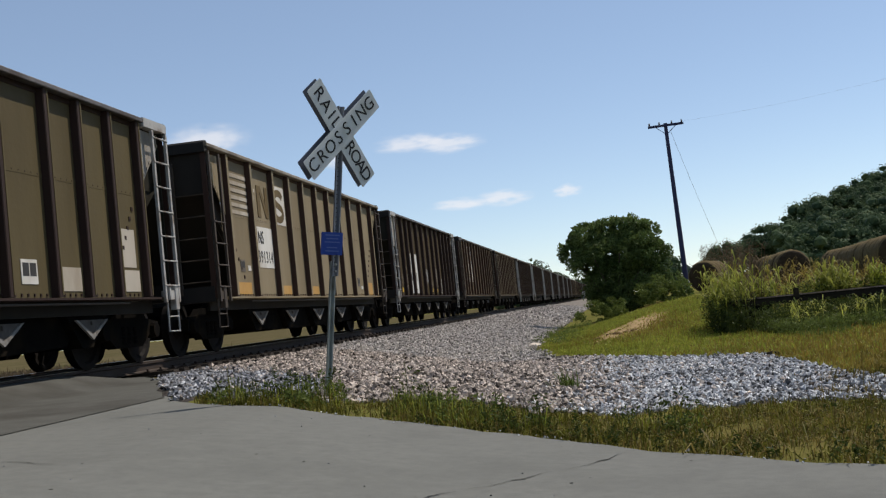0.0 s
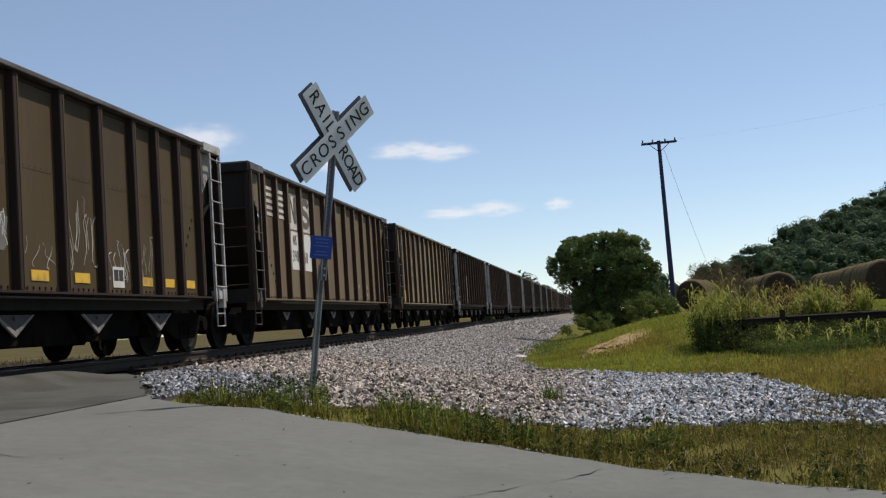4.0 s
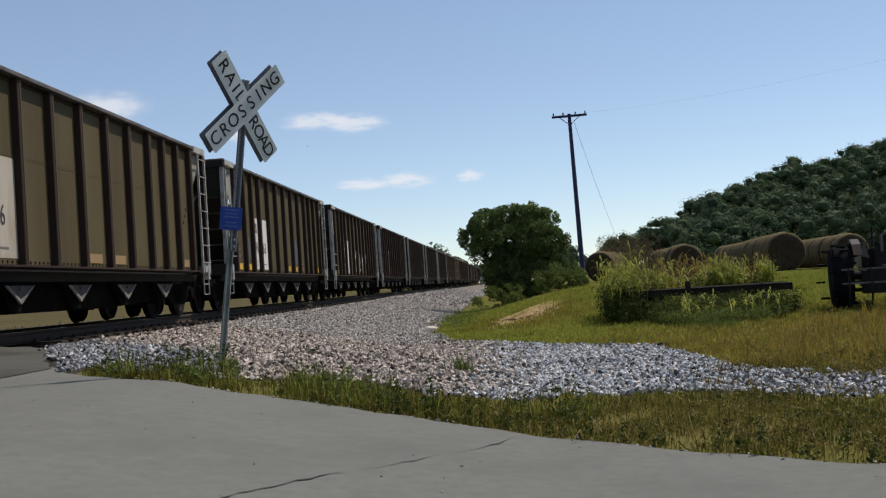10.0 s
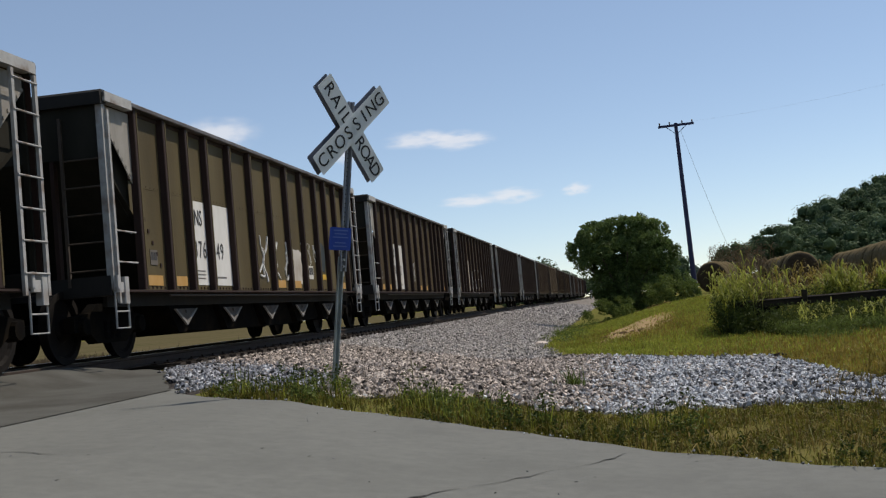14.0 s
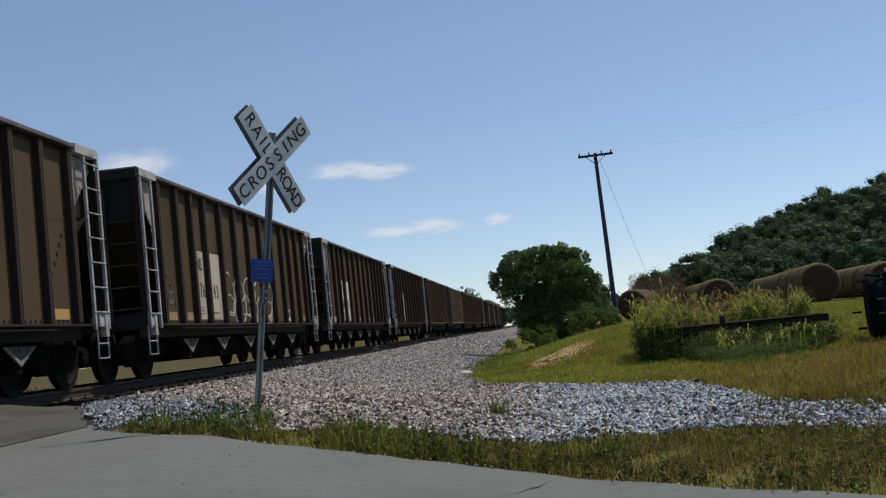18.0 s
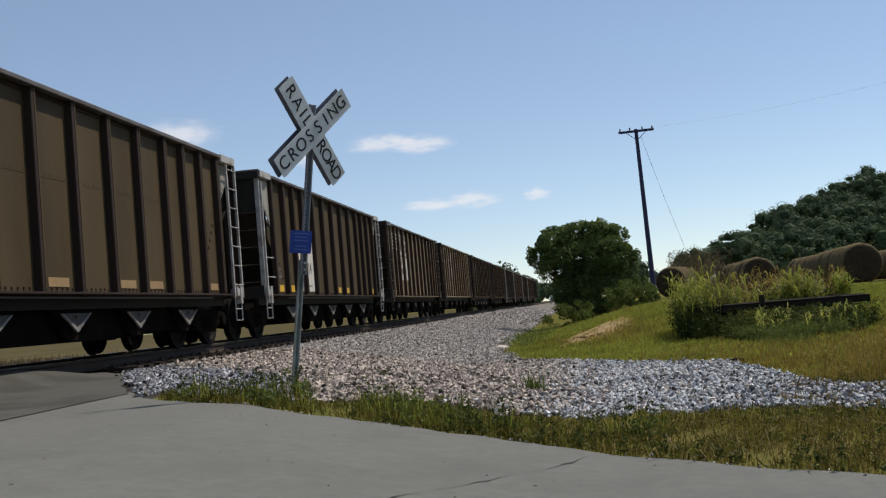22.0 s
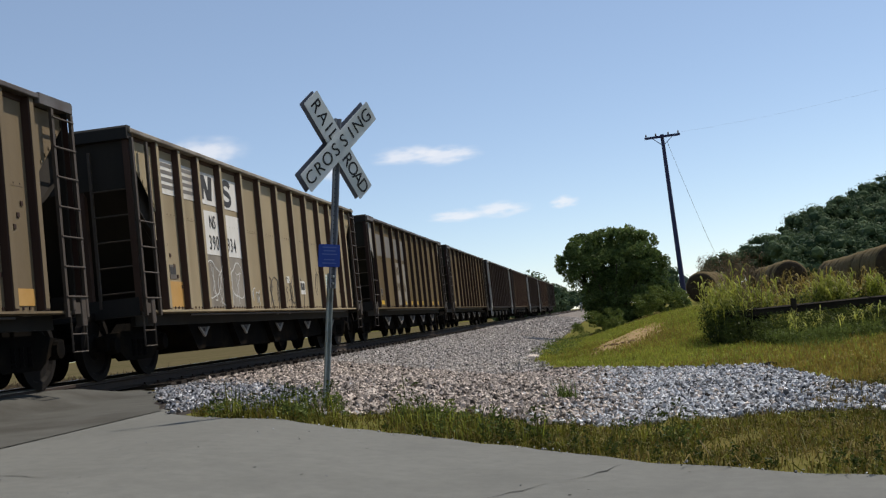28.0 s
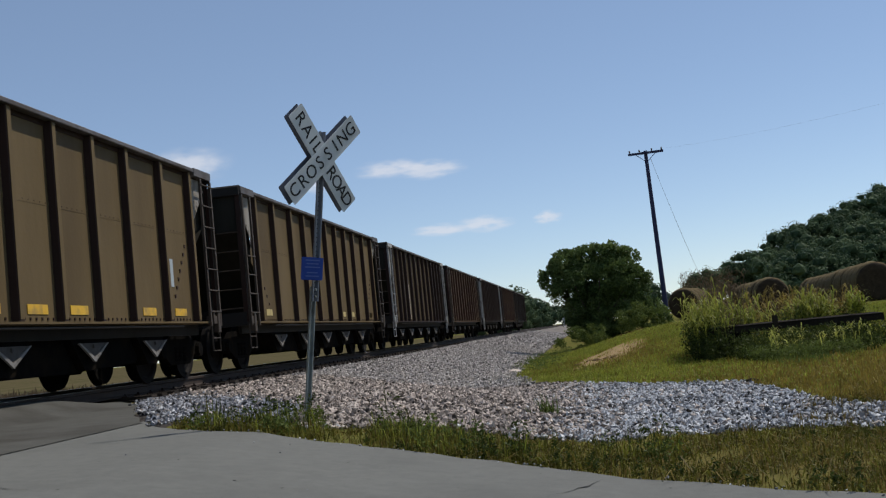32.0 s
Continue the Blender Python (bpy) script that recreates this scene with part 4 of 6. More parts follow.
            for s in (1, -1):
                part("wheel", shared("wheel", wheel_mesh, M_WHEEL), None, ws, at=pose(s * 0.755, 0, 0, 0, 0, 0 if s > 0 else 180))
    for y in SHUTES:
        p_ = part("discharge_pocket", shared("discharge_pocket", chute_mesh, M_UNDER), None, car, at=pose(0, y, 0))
        for s in (1, -1):
            w_, tip_ = (0.22, 0.52) if kind_ == "b" else (0.44, 0.43)
            part("gusset_plate", shared("gusset_plate_" + kind_, lambda: gusset_mesh(w_, tip_), M_GUSSET), None, p_, "dusty triangular plate", at=pose(0, 0, 0, 0, 0, 0 if s > 0 else 180))
            part("gusset_rim", shared("gusset_rim_" + kind_, lambda: gusset_rim_mesh(w_, tip_), M_RIM), None, p_, "pale rim with its lit edge painted in", at=pose(0, 0, 0, 0, 0, 0 if s > 0 else 180))
    return car


def panel(car, name, y0, y1, z0, z1, material, label="", lift=0.007):
    """A painted area on the near side sheet."""
    return part(name, Mesh().box(PANEL_X - 0.004, PANEL_X + lift, y0, y1, z0, z1), material, car, label)


def words(car, text, y, z, size, material, name, squeeze=0.8):
    """Painted characters in a row, each a part of its own."""
    step_ = 0.62 * size * squeeze
    for i, ch in enumerate(text):
        if (ch, size, material) not in MESH:
            me = lettering(ch, size)
            me.materials.append(material)
            MESH[ch, size, material] = me
        part(name, MESH[ch, size, material], None, car, at=pose(PANEL_X + 0.0125, y + (i - (len(text) - 1) / 2) * step_, z, 0, 0, 90) @ Matrix.Diagonal((squeeze, 1, 1, 1)))


def bent_block(car, y, z, k, material):
    """The mark's curved block: one thick stroke that bends twice."""
    bend = [(y + k * (0.01 + 0.20 * math.cos(u)), z + k * (0.31 + 0.095 * math.sin(u))) for u in [0.3 + 0.34 * i for i in range(13)]]
    bend += [(y + k * (0.21 * math.cos(u) - 0.01), z + k * (0.105 + 0.10 * math.sin(u))) for u in [1.35 - 0.34 * i for i in range(13)]]
    over, under = [], []
    for i, (p, q) in enumerate(bend):
        (p0, q0), (p1, q1) = bend[max(i - 1, 0)], bend[min(i + 1, len(bend) - 1)]
        e = math.hypot(p1 - p0, q1 - q0) / (0.052 * k)
        over.append((p - (q1 - q0) / e, q + (p1 - p0) / e))
        under.append((p + (q1 - q0) / e, q - (p1 - p0) / e))
    part("mark_block", Mesh().prism(over + under[::-1], PANEL_X + 0.003, PANEL_X + 0.012, "x"), material, car)


def logo(car, stripe, letter):
    """The railway's mark as plain shapes: two bays of stripes and two blocks."""
    for b in (0, 1):
        y0, y1 = bay(b)
        for i in range(5):
            panel(car, "mark_stripe", y0, y1, 2.66 + i * 0.135, 2.73 + i * 0.135, stripe, lift=0.0111)
    for b in (2, 3):
        y0, y1 = bay(b)
        c, z = (y0 + y1) / 2 + 0.08, 2.64
        x0, x1 = PANEL_X + 0.003, PANEL_X + 0.012
        if b == 2:
            m = Mesh().box(x0, x1, c - 0.30, c - 0.14, z, z + 0.6).box(x0, x1, c + 0.14, c + 0.30, z, z + 0.6)
            m.prism([(c - 0.18, z + 0.6), (c + 0.14, z), (c + 0.2, z), (c + 0.2, z + 0.08), (c - 0.12, z + 0.6)], x0, x1 - 0.001, "x")
            part("mark_block", m, letter, car)
        else:
            bent_block(car, c, z, 1.4, letter)


def numbers(car, left, right, fill, ink, z0=1.02, z1=2.38):
    (a0, a1), (b0, b1) = bay(2), bay(3)
    panel(car, "number_field", a0, a1, z0, z1, fill, "painted white field for the number")
    panel(car, "number_field", b0, b1, z0, z1, fill)
    short = z1 - z0 < 1
    up, down, big = (0.20, 0.56, 0.36) if short else (0.28, 0.80, 0.40)
    words(car, "NS", a1 - 0.30, z1 - up, big * 0.9, ink, "mark_letter")
    if left:
        words(car, left, a1 - 0.31, z1 - down, big, ink, "digit")
    if right:
        words(car, right, b0 + 0.44, z1 - down, big, ink, "digit")
    if short:
        return
    for i in range(3):
        panel(car, "data_line", a0 + 0.15, a1 - 0.15, z0 + 0.10 + i * 0.06, z0 + 0.12 + i * 0.06, M_GREYP, lift=0.0111)
    panel(car, "data_line", b0 + 0.1, b1 - 0.3, z0 + 0.12, z0 + 0.15, M_GREYP, lift=0.0111)


def tag_lines(car, seed, y0, y1, z0, z1, material, n=4, r=0.014, plump=False):
    """Spray paint with no words: plump outlines, or scrawled strokes."""
    rr = random.Random(seed)
    for k in range(n):
        cy, cz = y0 + (y1 - y0) * (k + 0.5) / n, (z0 + z1) / 2
        a, b = (y1 - y0) / n * 0.52, (z1 - z0) / 2
        m = Mesh()
        if plump:
            ph = rr.uniform(0, 6.28)
            pts = []
            for i in range(41):
                u = 6.28319 * i / 40
                e = 1 + 0.10 * math.sin(3 * u + ph) + 0.05 * math.sin(5 * u)
                pts.append((PANEL_X + 0.002, cy + a * 1.1 * math.cos(u) * e, cz - 0.1 * (k % 2) + b * (0.78 + 0.22 * (k % 2)) * math.sin(u) * e))
            m.tube(pts, r, 4)
        else:
            for j in range(rr.choice((2, 3, 3))):
                p0, p1, p2 = [(cy + a * rr.uniform(-0.9, 0.9), cz + b * w) for w in (rr.uniform(0.3, 1.0), rr.uniform(-1.2, 1.2), rr.uniform(-1.0, -0.3))]
                pts = []
                for i in range(11):
                    u = i / 10
                    q = [(1 - u) ** 2 * c0 + 2 * u * (1 - u) * c1 + u * u * c2 for c0, c1, c2 in zip(p0, p1, p2)]
                    pts.append((PANEL_X + 0.002, q[0] + 0.18 * a * math.sin(9 * u + j), q[1]))
                m.tube(pts, r * rr.uniform(0.6, 1.1), 4)
        part("spray_line", m, material, car, "spray-painted line")


def smear(car, seed, y0, y1, z0, z1, material, label):
    """A thin uneven patch of spray paint."""
    rr = random.Random(seed)
    cy, cz, a, b = (y0 + y1) / 2, (z0 + z1) / 2, (y1 - y0) / 2, (z1 - z0) / 2
    ring = []
    for i in range(26):
        u = 6.28319 * i / 26
        k = rr.uniform(0.86, 1.06)
        c, d = math.cos(u), math.sin(u)
        ring.append((cy + a * k * math.copysign(abs(c) ** 0.5, c), cz + b * k * math.copysign(abs(d) ** 0.5, d)))
    return part("spray_patch", Mesh().prism(ring, PANEL_X - 0.004, PANEL_X + 0.005, "x"), material, car, label)


def reflectors(car, bays, material, w=0.22, z=1.06, h=0.13):
    for b in bays:
        y = sum(bay(min(b, len(RIBS) - 2))) / 2
        panel(car, "reflector", y - w, y + w, z, z + h, material, "yellow reflective patch", lift=0.0095)


def notice(car, y0, y1, z0, z1):
    """A pale green stencilled notice whose lines cannot be read."""
    p = panel(car, "stencil_plate", y0, y1, z0, z1, M_GREEN, "pale green stencilled notice")
    n = 7
    for i in range(n):
        z = z0 + (z1 - z0) * (i + 0.5) / n
        part("notice_line", Mesh().box(PANEL_X + 0.005, PANEL_X + 0.011, y0 + 0.05, y1 - 0.05 - 0.09 * (i % 3), z - 0.012, z + 0.012), M_WHITE, p)


def stencil_box(car, b, z, material=None):
    """A small framed data plate: white with a dark field, or a smaller dark one."""
    y = sum(bay(b)) / 2
    w, h = (0.19, 0.29) if material is None else (0.13, 0.22)
    panel(car, "stencil_plate", y - w, y + w, z, z + h, material or M_WHITE, lift=0.0085)
    for a, c in ((-0.82, -0.06), (0.06, 0.82)):
        panel(car, "stencil_fill", y + a * w, y + c * w, z + h * 0.32, z + h * 0.86, M_BLACKP, lift=0.0105)


LABELS = {M_PALE: "pale tan coal hopper car with dark ribs", M_TAN: "tan coal hopper car with dark ribs", M_MID: "weathered brown coal hopper car with ribs",
          M_BROWN: "dark brown coal hopper car with ribs", M_OLIVE: "olive brown coal hopper car with ribs", M_RUST: "rusty brown coal hopper car with ribs", M_MID2: "dull tan brown coal hopper car with ribs",
          M_DARK: "sooty black coal hopper car with ribs"}
PLAN = [(-1, M_OLIVE, True, "ladder"), (0, M_OLIVE, True, "ladder"), (1, M_TAN, False, "ladder"), (2, M_BROWN, True, "ladder"), (3, M_MID2, False, "ladder"),
        (4, M_TAN, False, "ladder"), (5, M_OLIVE, True, "post"), (6, M_OLIVE, True, "post"), (7, M_OLIVE, True, "post"), (8, M_BROWN, True, "post"),
        (9, M_BROWN, True, "ladder"), (10, M_BROWN, True, "ladder"), (11, M_BROWN, True, "post"), (12, M_MID2, False, "ladder"), (13, M_PALE, False, "ladder"),
        (14, M_MID, False, "post"), (15, M_MID, False, "ladder"), (16, M_BROWN, True, "ladder"), (17, M_RUST, False, "ladder"), (18, M_BROWN, True, "post"),
        (19, M_RUST, False, "ladder"), (20, M_DARK, False, "ladder")]
CAR = {}
for k, tone, pale, ek in PLAN:
    extra = {1: " and a painted number", 2: " marked with graffiti", 6: " with blue spray patches", 8: " with a white spray tag", 9: " with large outlined graffiti",
             11: " and white number fields", 13: " with stripes and graffiti", 14: " with yellow reflectors"}.get(k, "")
    CAR[k] = hopper_car(tone, pale, ek, LABELS[tone] + extra, pattern(k))
    CAR[k].matrix_basis = pose(TRACK_X, 16.85 - HALF + PITCH * k, RAIL_Z)


def dress(k):
    pattern(k)
    return CAR[k]


c = dress(0)
stencil_box(c, 8, 1.1)
reflectors(c, (9, 11,), M_FADED, 0.3, 1.02, 0.3)
panel(c, "faded_patch", 5.6, 6.05, 1.36, 1.9, M_FADED, "faded white patch")
c = dress(1)
y0_, y1_ = bay(0)
for i in range(6):
    panel(c, "mark_stripe", y0_, y1_, 2.46 + i * 0.135, 2.53 + i * 0.135, M_FADED, lift=0.0111)
y0_, y1_ = bay(1)
for i in range(4):
    panel(c, "mark_stripe", y0_, y0_ + 0.16 + 0.06 * i, 2.56 + i * 0.135, 2.63 + i * 0.135, M_FADED, lift=0.0111)
mark = Mesh().box(PANEL_X + 0.003, PANEL_X + 0.012, y0_ + 0.46, y0_ + 0.66, 2.5, 3.12).box(PANEL_X + 0.003, PANEL_X + 0.012, y0_ + 0.98, y0_ + 1.16, 2.5, 3.12)
part("mark_block", mark.prism([(y0_ + 0.60, 3.12), (y0_ + 0.98, 2.5), (y0_ + 1.1, 2.5), (y0_ + 1.1, 2.62), (y0_ + 0.72, 3.12)], PANEL_X + 0.003, PANEL_X + 0.011, "x"), M_MID, c)
y0_, y1_ = bay(2)
panel(c, "mark_field", y0_, y1_ - 0.08, 2.42, 3.22, M_WHITE_W)
bent_block(c, y0_ + 0.48, 2.52, 1.4, M_MID)
panel(c, "number_field", -4.60, -3.46, 1.5, 2.3, M_WHITE, "painted white field for the number")
words(c, "NS", -4.22, 2.08, 0.36, M_BLACKP, "mark_letter")
words(c, "391314", -4.02, 1.70, 0.34, M_BLACKP, "digit", 0.78)
reflectors(c, (2, 4), M_ORANGE, 0.4, 0.98, 0.18)
panel(c, "stencil_fill", -5.2, -5.02, 1.42, 1.52, M_WHITE)
reflectors(c, (0,), M_ORANGE, 0.4, 0.98, 0.22)
stencil_box(c, 0, 1.4, M_SPRAYD)
panel(c, "rust_patch", 5.4, 6.0, 0.95, 1.3, M_ORANGE, "orange rust stain")
stencil_box(c, 8, 1.2, M_SPRAYD)
panel(c, "stencil_fill", 4.55, 4.75, 1.12, 1.2, M_WHITE)
c = dress(2)
numbers(c, "376", "045", M_WHITE, M_BLACKP)
tag_lines(c, 2, -6.0, -5.3, 1.2, 1.65, M_FADED, 3, 0.006)
tag_lines(c, 62, -5.0, -4.4, 1.1, 1.95, M_FADED, 2, 0.007)
smear(c, 72, -0.9, -0.05, 1.35, 1.85, M_GREYP, "thin pale spray smear")
tag_lines(c, 12, -0.95, 0.0, 1.4, 2.0, M_SPRAY, 4, 0.009)
tag_lines(c, 32, 0.25, 1.1, 1.15, 1.6, M_FADED, 2, 0.006)
tag_lines(c, 42, 1.4, 2.3, 1.2, 2.2, M_FADED, 4, 0.009)
tag_lines(c, 52, 2.5, 3.4, 1.1, 1.7, M_SPRAY, 3, 0.007)
tag_lines(c, 22, 3.7, 4.3, 1.1, 1.9, M_FADED, 2, 0.007)
stencil_box(c, 8, 1.02)
reflectors(c, (0, 6, 7, 9, 10, 11,), M_YELLOW)
c = dress(3)
logo(c, M_WHITE_W, M_BROWNP)
for b_ in (2, 3):
    panel(c, "mark_field", *bay(b_), 2.5, 3.3, M_WHITE_W, lift=0.0025)
numbers(c, "390", "68", M_WHITE, M_BROWNP, 1.6, 2.45)
reflectors(c, (8, 9,), M_FADED, 0.08, 1.3, 0.1)
stencil_box(c, 9, 1.1, M_FADED)
c = dress(4)
logo(c, M_BROWNP, M_BROWNP)
words(c, "NS", -3.66, 2.2, 0.34, M_BROWNP, "mark_letter")
words(c, "391", -3.70, 1.75, 0.38, M_BROWNP, "digit")
words(c, "467", -2.82, 1.75, 0.38, M_BROWNP, "digit")
reflectors(c, (5, 7, 9, 11,), M_ORANGE, 0.26, 1.0, 0.16)
reflectors(c, (0,), M_YELLOW, 0.36, 0.98, 0.4)
stencil_box(c, 7, 1.3)
panel(c, "stencil_fill", 0.66, 0.86, 1.55, 1.72, M_WHITE)
notice(c, 3.86, 4.40, 1.3, 1.75)
for k, num in ((5, ("376", "06")), (6, ("376", "063")), (7, ("376", "49")), (8, ("376", "72")), (9, ("376", "243")), (11, ("376", "214"))):
    pattern(k)
    numbers(CAR[k], num[0], num[1], M_WHITE if k in (6, 7) else M_FADED if k in (5, 9) else M_WHITE_W, M_BLACKP)
    reflectors(CAR[k], (0, 1, 6, 7, 11,), M_YELLOW if k in (6, 11) else M_ORANGE_W if k in (5, 9) else M_ORANGE, 0.28, 1.0, 0.15)
    stencil_box(CAR[k], 0, 1.3, M_SPRAYD)
c = dress(6)
for y0, y1, z0, z1 in ((-5.05, -4.45, 1.2, 1.9), (1.45, 2.25, 1.2, 2.0), (3.7, 4.25, 1.2, 1.85)):
    ring = [((y0 + y1) / 2 + (y1 - y0) / 2 * math.cos(a * 0.3927) * (1 + 0.12 * math.sin(a * 2.3)), (z0 + z1) / 2 + (z1 - z0) / 2 * math.sin(a * 0.3927) * (1 + 0.10 * math.cos(a * 3.1))) for a in range(16)]
    part("spray_patch", Mesh().prism(ring, PANEL_X - 0.004, PANEL_X + 0.006, "x"), M_BLUET, c, "dull blue spray patch")
stencil_box(c, 8, 1.05, M_ORANGE)
tag_lines(c, 6, -3.1, -2.45, 1.35, 1.6, M_BLUET, 3, 0.008)
c = dress(7)
tag_lines(c, 7, -0.7, 1.5, 1.1, 2.0, M_SPRAY, 3, 0.03)
p7 = panel(c, "faded_patch", 5.68, 6.06, 1.3, 1.95, M_PALEBLUE, "pale bluish data panel with faint lines")
for i in range(9):
    part("data_line", Mesh().box(PANEL_X + 0.005, PANEL_X + 0.0095, 5.71, 6.03 - 0.05 * (i % 3), 1.35 + i * 0.065, 1.365 + i * 0.065), M_WHITE, p7)
panel(c, "reflector", 5.55, 5.64, 1.2, 1.85, M_YELLOW, "yellow reflective patch")
panel(c, "reflector", 3.58, 4.28, 1.2, 1.32, M_YELLOW, "yellow reflective patch")
smear(c, 77, 3.6, 4.3, 1.35, 2.05, M_TEALD, "dark blue spray patch")
smear(c, 78, 1.42, 2.28, 1.05, 1.85, M_WHITE_W, "white spray smear")
stencil_box(c, 8, 1.2)
tag_lines(c, 17, 2.2, 3.6, 1.4, 2.1, M_SPRAY, 3, 0.012)
c = dress(8)
tag_lines(c, 8, -0.95, -0.2, 1.25, 2.0, M_SPRAY, 2, 0.022)
tag_lines(c, 18, -3.1, -2.5, 1.7, 2.15, M_SPRAYD, 2, 0.006)
c = dress(9)
tag_lines(c, 9, -2.2, 2.2, 1.0, 2.1, M_SPRAY, 5, 0.015, True)
tag_lines(c, 19, -2.1, 2.1, 1.05, 1.6, M_SPRAY, 6, 0.013, True)
stencil_box(c, 9, 1.0)
c = dress(10)
numbers(c, "376", "274", M_WHITE_W, M_BROWNP)
tag_lines(c, 10, -3.2, -2.35, 1.05, 1.6, M_GREYP, 3, 0.010)
tag_lines(c, 20, -4.15, -3.55, 1.35, 1.6, M_GREYP, 1, 0.012)
stencil_box(c, 0, 1.3, M_SPRAYD)
reflectors(c, (0,), M_FADED, 0.42, 0.98, 0.16)
reflectors(c, (3, 5, 7, 8, 11,), M_ORANGE_W, 0.3, 1.0, 0.12)
c = dress(12)
logo(c, M_WHITE_W, M_BROWNP)
for b_ in (2, 3):
    panel(c, "mark_field", *bay(b_), 2.5, 3.3, M_WHITE_W, lift=0.0025)
numbers(c, "390", "787", M_WHITE_W, M_BROWNP, 1.55, 2.42)
stencil_box(c, 0, 1.3, M_SPRAYD)
stencil_box(c, 7, 1.25)
panel(c, "stencil_fill", 0.66, 0.86, 1.5, 1.66, M_WHITE)
panel(c, "stencil_fill", -5.0, -4.85, 1.25, 1.4, M_WHITE)
notice(c, 3.86, 4.40, 1.15, 1.6)
reflectors(c, (0, 6, 11,), M_ORANGE, 0.25, 1.0, 0.2)
c = dress(13)
for b_ in (0, 1):
    y0_, y1_ = bay(b_)
    panel(c, "mark_field", y0_, y1_, 2.75, 3.30, M_WHITE)
    for i in range(4):
        panel(c, "mark_stripe", y0_, y1_, 2.84 + i * 0.115, 2.90 + i * 0.115, M_GREYP, lift=0.0111)
(y0_, y1_), (y2_, y3_) = bay(2), bay(3)
panel(c, "mark_field", y0_, y1_, 2.75, 3.30, M_WHITE)
panel(c, "mark_field", y2_, y3_, 2.75, 3.30, M_WHITE)
a_, z_ = PANEL_X + 0.003, 2.83
mark = Mesh().prism([(y0_ + 0.10, z_), (y0_ + 0.30, z_), (y0_ + 0.38, z_ + 0.42), (y0_ + 0.18, z_ + 0.42)], a_, a_ + 0.009, "x")
mark.prism([(y0_ + 0.52, z_), (y0_ + 0.70, z_), (y0_ + 0.78, z_ + 0.42), (y0_ + 0.60, z_ + 0.42)], a_, a_ + 0.009, "x")
mark.prism([(y0_ + 0.47, z_), (y0_ + 0.64, z_), (y0_ + 0.40, z_ + 0.42), (y0_ + 0.22, z_ + 0.42)], a_, a_ + 0.008, "x")
for i in range(4):
    panel(c, "mark_stripe", y0_, y0_ + 0.16 + 0.02 * i, z_ + 0.02 + i * 0.11, z_ + 0.08 + i * 0.11, M_BLACKP, lift=0.0105)
part("mark_block", mark, M_BLACKP, c)
bent_block(c, y2_ + 0.41, z_, 1.0, M_BLACKP)
numbers(c, "390", "934", M_WHITE, M_BLACKP, 1.88, 2.64)
panel(c, "faded_patch", *bay(2), 0.97, 1.87, M_GREYT, "grey painted patch")
panel(c, "faded_patch", *bay(3), 0.97, 1.87, M_GREYT)
tag_lines(c, 13, -4.3, -2.3, 1.05, 1.84, M_SPRAY, 3, 0.013, True)
tag_lines(c, 33, -4.2, -2.4, 1.0, 1.75, M_SPRAY, 4, 0.012)
tag_lines(c, 43, -2.2, -1.3, 1.0, 1.35, M_SPRAY, 3, 0.011)
tag_lines(c, 23, -1.0, 1.9, 0.95, 1.70, M_SPRAYD, 6, 0.011, True)
tag_lines(c, 63, -0.8, 1.2, 1.0, 1.5, M_SPRAYD, 4, 0.009)
tag_lines(c, 53, 3.0, 4.2, 1.2, 1.9, M_SPRAYD, 3, 0.006)
reflectors(c, (0,), M_ORANGE, 0.38, 0.98, 0.4)
stencil_box(c, 0, 1.42, M_SPRAYD)
panel(c, "stencil_fill", 0.66, 0.86, 1.48, 1.62, M_WHITE)
stencil_box(c, 7, 1.25)
notice(c, 3.86, 4.40, 1.25, 1.75)
c = dress(14)
for y0, y1 in (bay(0), bay(1), bay(2), bay(3)):
    panel(c, "faded_patch", y0, y1, 2.5, 3.15, M_GREYP, "dull grey painted-out patch")
numbers(c, "390", "550", M_GREYT, M_MID)
reflectors(c, (0, 3, 4, 5, 6, 8, 9,), M_YELLOW, 0.26, 1.03, 0.12)
panel(c, "faded_patch", 5.12, 5.42, 1.5, 1.95, M_PALEBLUE, "pale bluish worn data panel")
stencil_box(c, 0, 1.3, M_SPRAYD)
c = dress(15)
reflectors(c, (0, 6, 7, 9, 11,), M_YELLOW_W)
panel(c, "stencil_plate", 5.0, 5.5, 1.6, 2.15, M_FADED)
for k in (16, 18, 20):
    panel(CAR[k], "number_field", -3.2, -2.6, 1.02, 2.3, M_FADED)


